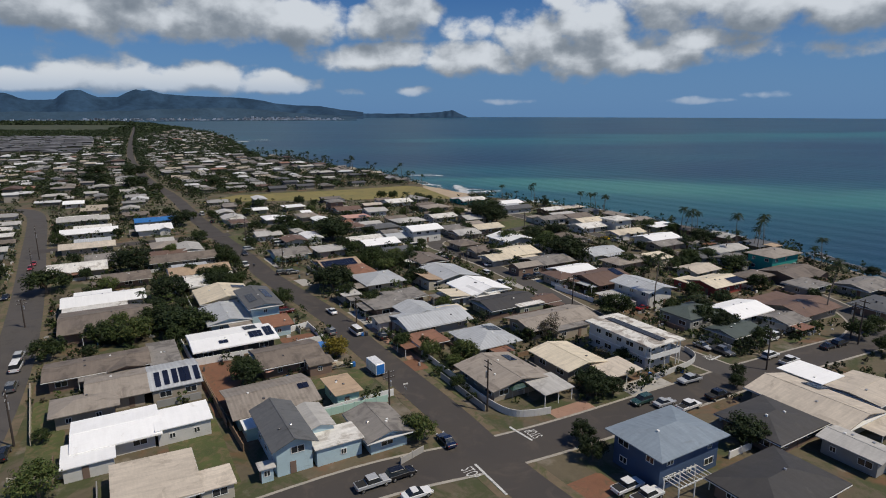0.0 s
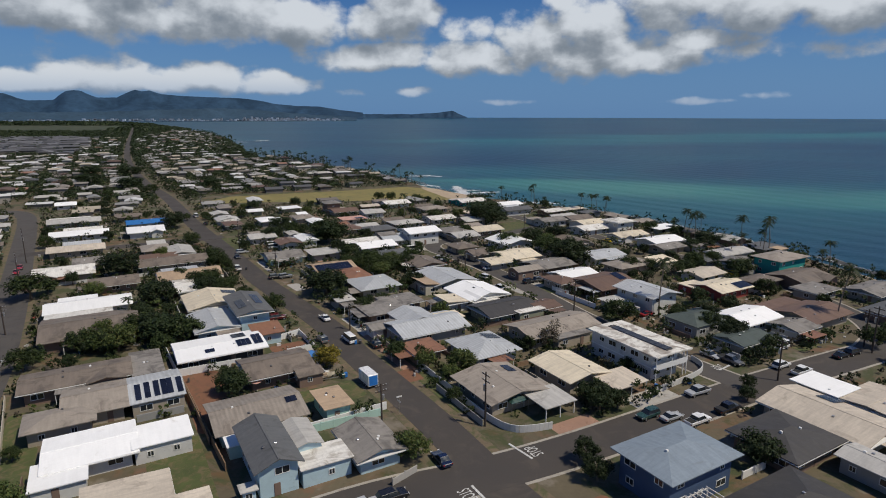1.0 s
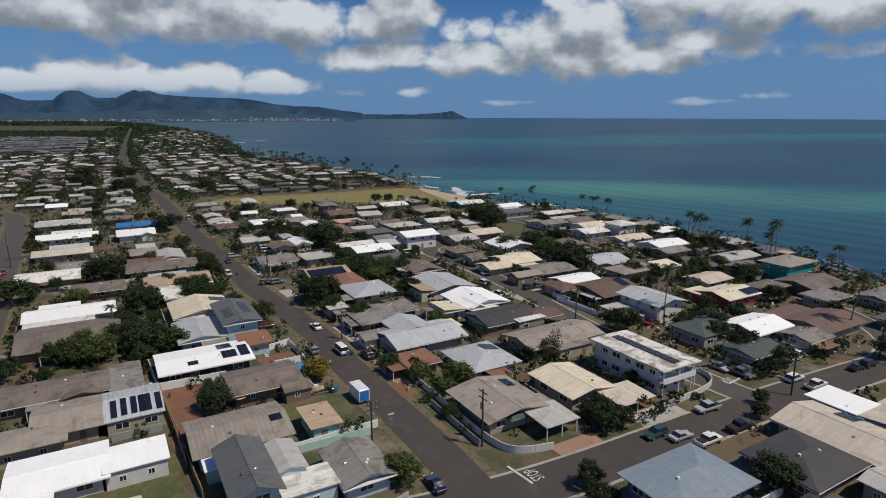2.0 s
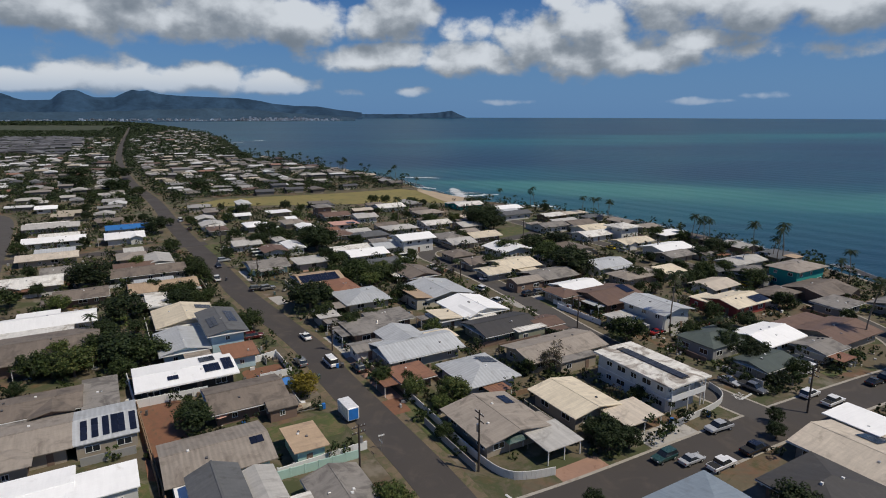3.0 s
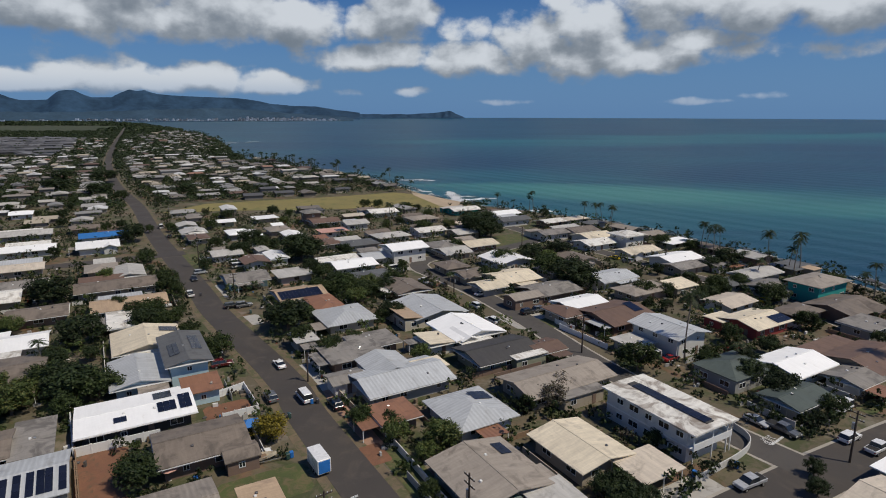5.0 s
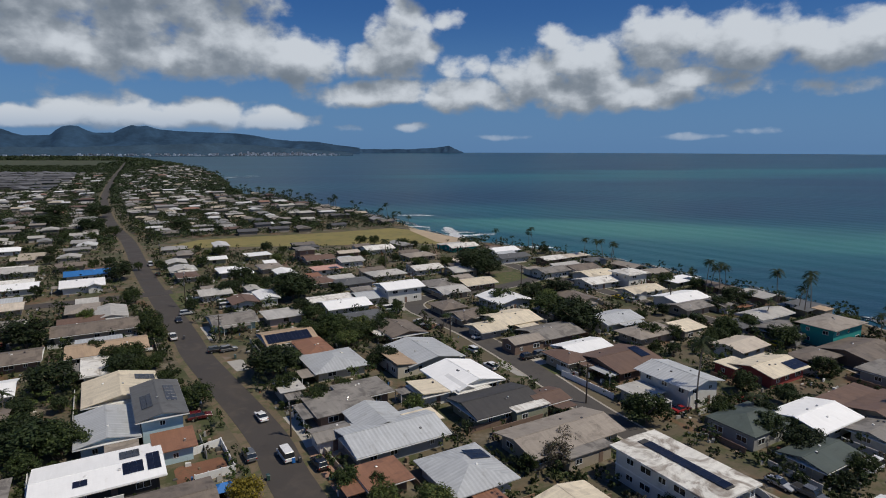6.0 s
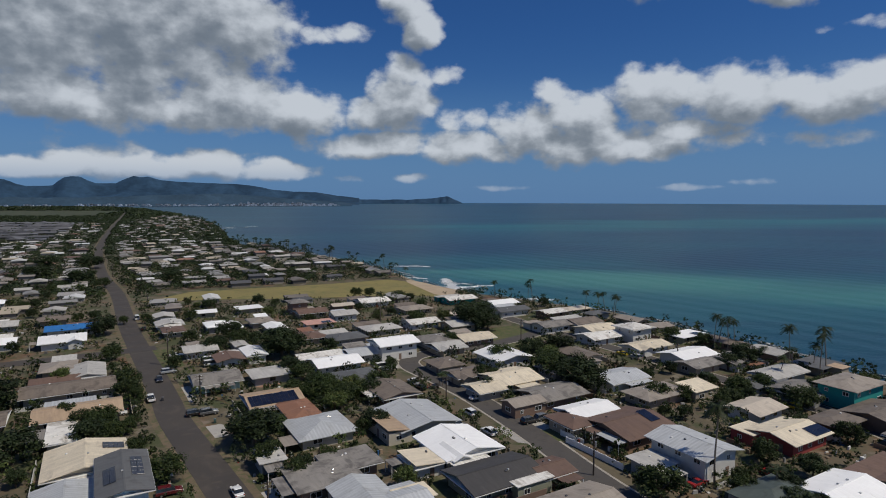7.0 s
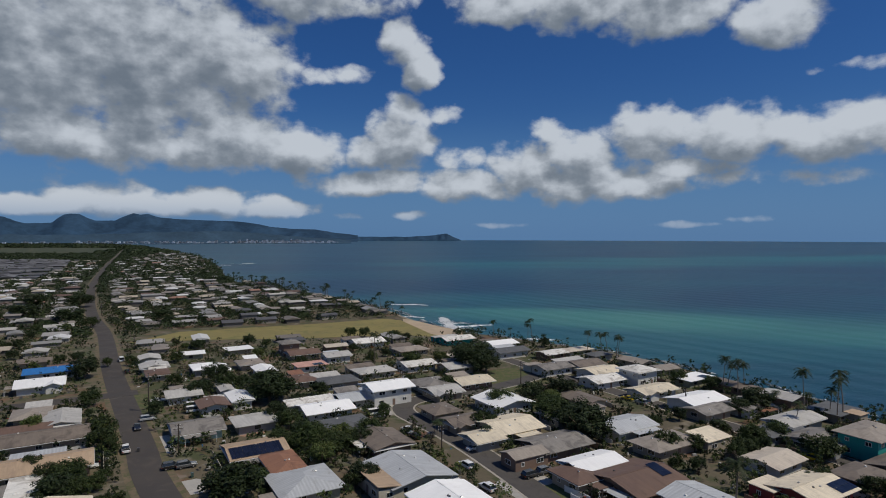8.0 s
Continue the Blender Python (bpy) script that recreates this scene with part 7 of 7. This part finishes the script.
def lot_fences():
    """Low walls and board fences on the lines between the lots."""
    rng = random.Random(41)
    made = 0
    kinds = (("wall_white", "white painted block wall between two yards", "garden_wall"), ("wall_cream", "cream block wall between two yards", "garden_wall"), ("wood", "weathered board fence between two yards", "fence"),
             ("wall_grey", "grey block wall between two yards", "garden_wall"), ("wall_brown", "brown board fence between two yards", "fence"))
    for hx, hy, r, w, d, a in list(HOUSES):
        if math.hypot(hx, hy) > 300 or rng.random() < 0.35:
            continue
        c, s = math.cos(a), math.sin(a)
        side = rng.choice(((-1, 0), (0, -1), (1, 0)))
        along = (-s, c) if side[0] else (c, s)
        half = (d if side[0] else w) * rng.uniform(0.7, 1.15)
        gap = (w if side[0] else d) + rng.uniform(1.2, 2.6)
        mx, my = hx + gap * (side[0] * c - side[1] * s), hy + gap * (side[0] * s + side[1] * c)
        pts = [(mx + along[0] * k * half, my + along[1] * k * half) for k in (-1, -0.5, 0, 0.5, 1)]
        if any(in_house(x, y, 0.4) or near_road(x, y, 1.0) or in_green(x, y) for x, y in pts):
            continue
        mat, words, name = rng.choice(kinds)
        fence(name, [pts[0], pts[-1]], rng.uniform(1.0, 1.6), mat, words, 0.14, 4.0, False, "wall" if name == "garden_wall" else "fence")
        made += 1
        if made > 85:
            break


lot_fences()


def far_roofs():
    """The houses beyond, too small to tell apart: all their walls, and all their roofs."""
    walls, roofs, sheds = bmesh.new(), bmesh.new(), bmesh.new()
    ux, uy = Vector((math.cos(radians(30.5)), math.sin(radians(30.5)))), Vector((-math.sin(radians(30.5)), math.cos(radians(30.5))))
    for j in range(10, 150):
        for i in range(-70, 20):
            p = ux * (i * 21.5 + fill_rng.uniform(-6, 6)) + uy * (60 + j * 16.5 + fill_rng.uniform(-5, 5))
            x, y = p
            far = math.hypot(x, y)
            if far < 340 or y > 1750 or x < -0.8 * y - 30 or x > coast(y) - 14 or near_road(x, y, 6) or in_field(x, y) or fill_rng.random() < (0.13 if y < 700 else 0.3):
                continue
            if x < -0.30 * y - 250 and y > 1250 or any(math.hypot(x - hx, y - hy) < hr + 7.5 for hx, hy, hr, *_ in HOUSES):
                continue
            w, d, z = fill_rng.uniform(4.2, 7.8), fill_rng.uniform(3.4, 5.4), fill_rng.choice((2.4, 2.5, 2.6, 2.6, 2.8, 4.6))
            top = roofs
            if 760 < y < 1350 and -0.78 * y < x < -0.53 * y - 60:
                # the big grey sheds beside the far street
                w, d, z = fill_rng.uniform(9, 15), fill_rng.uniform(5, 8), fill_rng.uniform(3.5, 6)
                top = sheds
            spin = Matrix.Rotation(radians(fill_rng.choice((0, 0, 90)) + fill_rng.uniform(-7, 7)), 2)
            vx, vy = spin @ ux, spin @ uy
            for bm, grow, z0, z1 in ((walls, -0.7, 0, z), (top, 0.0, z, z + 0.18)):
                a = [p + vx * sx * (w + grow) + vy * sy * (d + grow) for sx, sy in ((-1, -1), (1, -1), (1, 1), (-1, 1))]
                lo = [bm.verts.new((q.x, q.y, z0)) for q in a]
                hi = [bm.verts.new((q.x, q.y, z1)) for q in a]
                for k in range(4):
                    bm.faces.new((lo[k], lo[(k + 1) % 4], hi[(k + 1) % 4], hi[k]))
                if bm is top:
                    inset = fill_rng.choice((1.0, 1.0, 0.6))
                    r = [bm.verts.new((*(p + vx * s * w * inset), z1 + d * 0.22)) for s in (-1, 1)]
                    for f in ((hi[0], hi[1], r[1], r[0]), (hi[2], hi[3], r[0], r[1]), (hi[1], hi[2], r[1]), (hi[3], hi[0], r[0])):
                        bm.faces.new(f)
    paint = material("far_roofs", (0.5, 0.5, 0.5), 0.7, 0, 0.12, 0.2, 1.5, 0.2)
    t = paint.node_tree
    ramp = t.nodes.new("ShaderNodeValToRGB")
    ramp.color_ramp.interpolation = "CONSTANT"
    shades = ((0.0, (0.66, 0.66, 0.65)), (0.16, (0.48, 0.46, 0.42)), (0.29, (0.36, 0.35, 0.335)), (0.40, (0.27, 0.265, 0.255)), (0.53, (0.27, 0.24, 0.21)), (0.66, (0.19, 0.17, 0.15)), (0.76, (0.46, 0.40, 0.31)), (0.83, (0.14, 0.09, 0.07)), (0.9, (0.10, 0.10, 0.105)), (0.96, (0.30, 0.17, 0.12)))
    while len(ramp.color_ramp.elements) < len(shades):
        ramp.color_ramp.elements.new(0.5)
    for e, (at, c) in zip(ramp.color_ramp.elements, shades):
        e.position, e.color = at, (*c, 1)
    t.links.new(t.nodes.new("ShaderNodeNewGeometry").outputs["Random Per Island"], ramp.inputs[0])
    b = t.nodes["Principled BSDF"]
    t.links.new(mixc(t, 0.25, ramp.outputs[0], b.inputs["Base Color"].links[0].from_socket, "MULTIPLY"), b.inputs["Base Color"])
    tagged(part("distant_roofs", roofs, paint), "many small pale and brown roofs of distant houses", "roofs", kind="stuff")
    # The grey of the shed roofs is darkened to include cloud shade.
    tagged(part("distant_sheds", sheds, material("shed_roofs", (0.10, 0.10, 0.105), 0.7, 0, 0.15, 0.1, 1.0, 0.2, per_island=1.2)), "grey roofs of large far sheds", "roofs", kind="stuff")
    tagged(part("distant_walls", walls, material("far_house_walls", (0.24, 0.22, 0.195), 0.85, 0, 0.15, 0.2, 2.0, 0.1, per_island=1.4)), "walls of the many distant houses", "walls", kind="stuff")


far_roofs()


def fill_trees():
    """Yard trees among the houses, and the shore's palms."""
    n = 0
    for _ in range(6000):
        y = 110 + 330 * fill_rng.random()
        x = fill_rng.uniform(-0.75 * y - 30, min(coast(y) - 5, 0.75 * y + 25))
        if near_road(x, y, 2.5) or in_field(x, y) or in_green(x, y) or in_clear_yard(x, y) or in_house(x, y, 1.2):
            continue
        plant(fill_rng.choice(("a", "a", "dark", "dark", "light")), x, y, fill_rng.uniform(3.4, 7.0))
        n += 1
        if n > 105:
            break
    for _ in range(18):
        y = fill_rng.uniform(420, 640)
        palm(0, coast(y) - fill_rng.uniform(4, 26), y, fill_rng.uniform(6, 10))


fill_trees()


def yard_shrubs():
    """Hedges, shrubs and creepers that fill the gaps between the houses."""
    for name, mat, count, seed, words in (("shrubs", "leaf", 2300, 1, "green shrubs and hedges crowding the yards"), ("shrubs", "leaf_dark", 3300, 2, "dark green shrubs and small trees crowding the yards"),
                                          ("shrubs", "leaf_light", 760, 3, "light green shrubs and banana leaves in the yards"), ("shrubs", "leaf_bare", 560, 4, "dry brown shrubs in the yards")):
        rng = random.Random(seed)
        verts, faces = [], []
        made = 0
        while made < count:
            y = 105 + 440 * rng.random() ** 0.9
            x = rng.uniform(-0.78 * y - 30, min(coast(y) - 4, 0.78 * y + 25))
            if near_road(x, y, 1.5) or in_field(x, y) or in_green(x, y) or in_clear_yard(x, y):
                continue
            r = rng.uniform(0.5, 1.2) if rng.random() < (0.75 if y < 190 else 0.5) else rng.uniform(1.2, 2.7)
            if in_house(x, y, r * 0.7) or (not in_house(x, y, 3.2) and rng.random() < 0.7):
                continue
            made += 1
            v, f = leaf_cloud(rng, (x, y, r * 0.85), (r, r * rng.uniform(0.6, 1.0), r * rng.uniform(0.8, 1.3)), 6 if y > 250 else 10, 9 if y > 250 else 14, 0.13 + (0.1 if y > 250 else 0.07) * r)
            k = len(verts)
            verts.extend(v)
            faces.extend(tuple(k + q for q in face) for face in f)
        ob = leaf_part(name, verts, faces, mat, None)
        tagged(ob, words, "shrubs", kind="stuff")


yard_shrubs()


def yard_clutter():
    """Crates, boards, tanks and other odds and ends standing about the yards."""
    rng = random.Random(63)
    bm = bmesh.new()
    made = 0
    while made < 1500:
        y = 120 + 310 * rng.random()
        x = rng.uniform(-0.75 * y - 20, min(coast(y) - 6, 0.75 * y + 20))
        if in_house(x, y, 0.5) or not in_house(x, y, 4.0) or near_road(x, y, 1.0) or in_field(x, y) or in_green(x, y):
            continue
        made += 1
        turn = radians(30 + rng.uniform(-25, 25))
        w, d, h = rng.uniform(0.12, 0.6), rng.uniform(0.12, 0.4), rng.choice((0.1, 0.2, 0.4, 0.6, 0.9))
        c, s = math.cos(turn), math.sin(turn)
        corners = [(x + u * c - v * s, y + u * s + v * c) for u, v in ((-w, -d), (w, -d), (w, d), (-w, d))]
        lo = [bm.verts.new((*p, 0)) for p in corners]
        hi = [bm.verts.new((x + (px - x) * 0.92, y + (py - y) * 0.92, h + 0.1 * rng.random())) for px, py in corners]
        bm.faces.new(hi)
        for k in range(4):
            bm.faces.new((lo[k], lo[(k + 1) % 4], hi[(k + 1) % 4], hi[k]))
    m = material("clutter", (0.5, 0.5, 0.5), 0.7, 0, 0.15, 0.8, 5, 0.2)
    t = m.node_tree
    ramp = t.nodes.new("ShaderNodeValToRGB")
    ramp.color_ramp.interpolation = "CONSTANT"
    shades = ((0.0, (0.62, 0.61, 0.58)), (0.16, (0.36, 0.35, 0.33)), (0.34, (0.20, 0.15, 0.10)), (0.52, (0.10, 0.095, 0.09)), (0.7, (0.30, 0.22, 0.15)), (0.82, (0.05, 0.05, 0.05)), (0.90, (0.05, 0.15, 0.33)), (0.94, (0.28, 0.07, 0.05)), (0.97, (0.10, 0.20, 0.13)))
    while len(ramp.color_ramp.elements) < len(shades):
        ramp.color_ramp.elements.new(0.5)
    for e, (at, c) in zip(ramp.color_ramp.elements, shades):
        e.position, e.color = at, (*c, 1)
    t.links.new(t.nodes.new("ShaderNodeNewGeometry").outputs["Random Per Island"], ramp.inputs[0])
    t.links.new(ramp.outputs[0], t.nodes["Principled BSDF"].inputs["Base Color"])
    tagged(part("yard_clutter", bm, m), "crates, boards and odds and ends in the yards", "clutter", kind="stuff")


yard_clutter()


def in_far_field(x, y):
    return 1520 < y < 2480 and -1850 < x < -0.36 * y - 340


def far_fields():
    """The green fields between the town and the hills."""
    bm = bmesh.new()
    extruded(bm, ((-1240, 1520), (-890, 1520), (-1230, 2480), (-1960, 2480)), -0.05, 0.25)
    grass = material("far_field_grass", (0.042, 0.054, 0.024), 0.95, 0, 0.35, 0.01, 0.2, 0.3, (0.10, 0.085, 0.045), 0.5)
    tagged(part("field", bm, grass), "wide dull green field beyond the town", "field", kind="structure")


far_fields()


def far_palms():
    """The palms along the far shore and over the far roofs, too small to tell apart."""
    rng = random.Random(17)
    verts, faces = [], []
    for k in range(170):
        y = rng.uniform(620, 800) if k < 22 else rng.uniform(640, 1700) if k < 150 else rng.uniform(430, 1000)
        x = coast(y) - (rng.uniform(2, 24) if k < 150 else rng.uniform(30, 0.5 * y))
        if near_road(x, y, 1.0) or in_field(x, y) or in_house(x, y, 0.5):
            continue
        h, r = rng.uniform(5.5, 10), rng.uniform(1.5, 2.3)
        tx, ty = x + rng.uniform(-1.2, 1.2), y + rng.uniform(-1, 1)
        n = len(verts)
        for cx, cy, z, w in ((x, y, -0.2, 0.3), (tx, ty, h, 0.2)):
            verts += [(cx + w * math.cos(a), cy + w * math.sin(a), z) for a in (0.0, 2.09, 4.19)]
        faces += [(n + j, n + (j + 1) % 3, n + 3 + (j + 1) % 3, n + 3 + j) for j in range(3)]
        for j in range(13):
            a, lift = 2 * math.pi * j / 13 + rng.uniform(-0.25, 0.25), rng.uniform(-0.2, 0.9)
            c, sn, wide = math.cos(a), math.sin(a), 0.42
            n = len(verts)
            for f in (0.0, 0.5, 1.0):
                px, py, pz = tx + c * r * f, ty + sn * r * f, h + r * (lift * f - (0.75 + 0.3 * lift) * f * f)
                half = wide * (0.35 if f == 0 else 1.0 if f < 1 else 0.15)
                verts += [(px - sn * half, py + c * half, pz), (px, py, pz + 0.12), (px + sn * half, py - c * half, pz)]
            for f in (0, 3):
                faces += [(n + f, n + f + 1, n + f + 4, n + f + 3), (n + f + 1, n + f + 2, n + f + 5, n + f + 4)]
    tagged(leaf_part("distant_palms", verts, faces, "leaf_dark", None), "distant coconut palms along the shore", "palms", kind="stuff")


far_palms()


def far_woods():
    """Tree crowns over the far town and the plain: clumps of leaf faces in one mesh."""
    verts, faces = [], []

    def clump(x, y, r, h, quads, size):
        for _ in range(quads):
            d = Vector((fill_rng.gauss(0, 1), fill_rng.gauss(0, 1), abs(fill_rng.gauss(0, 1)))).normalized()
            p = Vector((x + d.x * r, y + d.y * r, max(0.3, h * 0.35 + d.z * h * 0.65 * fill_rng.uniform(0.6, 1.0))))
            nrm = (d + 0.5 * Vector((fill_rng.uniform(-1, 1), fill_rng.uniform(-1, 1), fill_rng.uniform(0, 1)))).normalized()
            a = nrm.orthogonal().normalized()
            b = nrm.cross(a)
            k = len(verts)
            verts.extend((p - a * size, p - b * size * 0.7, p + a * size, p + b * size * 0.7))
            faces.append((k, k + 1, k + 2, k + 3))

    for _ in range(7600):
        y = 380 + 1370 * fill_rng.random() ** 1.15
        x = fill_rng.uniform(-0.78 * y, coast(y) - 8)
        r = fill_rng.uniform(1.5, 4.4) if y < 760 else fill_rng.uniform(2.2, 5.6)
        if near_road(x, y, r) or in_field(x, y) or in_house(x, y, 1.0):
            continue
        clump(x, y, r, r * fill_rng.uniform(0.9, 1.4), 34 if y < 760 else 22, r * (0.2 if y < 760 else 0.28))
    for _ in range(330):
        y = fill_rng.uniform(560, 2100)
        x = float(np.interp(y, [p[1] for p in MAIN], [p[0] for p in MAIN])) + fill_rng.choice((-1, 1, 1)) * fill_rng.uniform(6.5, 11)
        r = fill_rng.uniform(2.2, 4.4)
        clump(x, y, r, r * fill_rng.uniform(1.3, 2.2), 30, r * 0.24)
    for _ in range(2600):
        y = fill_rng.uniform(1750, 3250)
        x = fill_rng.uniform(-0.8 * y, coast(y) - 10)
        r = fill_rng.uniform(7, 15)
        if in_far_field(x, y) or near_road(x, y, r):
            continue
        clump(x, y, r, 7 * fill_rng.uniform(0.7, 1.4), 16, r * 0.42)
    for _ in range(420):
        y = fill_rng.uniform(640, 2000)
        r = fill_rng.uniform(1.6, 3.6)
        clump(coast(y) - fill_rng.uniform(3, 40), y, r, r * fill_rng.uniform(1.4, 2.6), 24, r * 0.3)
    me = bpy.data.meshes.new("far_woods")
    me.from_pydata(verts, [], faces)
    me.materials.append(M["leaf_dark"])
    tagged(new("far_woods", me), "dark green trees over the distant town and plain", "woods", kind="stuff")


far_woods()


def surf():
    """White water where the swell breaks along the shore."""
    verts, faces = [], []
    rng = random.Random(9)

    def streak(x, y, turn, long, wide):
        a, b = Vector((math.cos(turn), math.sin(turn), 0)), Vector((-math.sin(turn), math.cos(turn), 0))
        for _ in range(int(long * 5)):
            s, w = rng.uniform(-1, 1), rng.gauss(0, 0.5)
            p = Vector((x, y, -2.12 + rng.uniform(0, 0.5) * (1 - abs(s)))) + a * s * long / 2 + b * w * wide * (1 - 0.6 * s * s)
            q = rng.uniform(0.25, 0.8)
            c, d = a * q * 1.6, b * q * 0.6 + Vector((0, 0, rng.uniform(0, 0.25)))
            k = len(verts)
            verts.extend((p - c, p - d, p + c, p + d))
            faces.append((k, k + 1, k + 2, k + 3))

    for k in range(140):
        y = rng.uniform(150, 760)
        turn = math.atan2(1.0, (coast(y + 6) - coast(y - 6)) / 12)
        streak(coast(y) + rng.uniform(4.5, 9), y + rng.uniform(-3, 3), turn, rng.uniform(4, 16), rng.uniform(0.4, 1.6))
    streak(22.9, 446.9, 2.60, 28, 4.5)
    streak(28.2, 421.0, 2.60, 22, 3.5)
    streak(44.7, 398.6, 2.25, 10, 1.0)
    streak(70.8, 364.4, 2.25, 10, 1.2)
    streak(144.1, 262.8, 2.25, 8, 0.8)
    streak(-363.1, 1192.5, 2.60, 22, 2.0)
    streak(-400.8, 1246.4, 2.25, 16, 2.0)
    streak(-10.2, 548.4, -0.30, 22, 1.2)
    streak(-24.2, 548.3, -0.30, 12, 1.0)
    streak(66.1, 384.6, -0.30, 18, 2.0)
    streak(-9.5, 474.4, -0.30, 16, 1.5)
    streak(-367.6, 1242.5, -0.30, 30, 2.0)
    streak(-389.0, 1176.4, -0.30, 26, 2.0)
    # the swell that breaks off the sandy point
    for _ in range(5):
        streak(13.7, 451.5, -1.464, 44.4, 4.5)
    for _ in range(5):
        streak(17.9, 426.6, -1.316, 25.2, 5.0)
    for _ in range(3):
        streak(24.6, 407.4, -0.607, 14.6, 2.5)
    for _ in range(1):
        streak(22.6, 445.4, 0.004, 11.9, 1.6)
    for _ in range(1):
        streak(31.1, 434.2, 0.386, 25.4, 2.0)
    me = bpy.data.meshes.new("sea_foam")
    me.from_pydata(verts, [], faces)
    me.materials.append(M["foam"])
    tagged(new("sea_foam", me), "white foam of small breaking waves", "foam", kind="stuff")


surf()

for o in {o for root in (*PROTOS.values(), *TEMPLATES) for o in (root, *root.children_recursive)}:
    bpy.data.objects.remove(o)
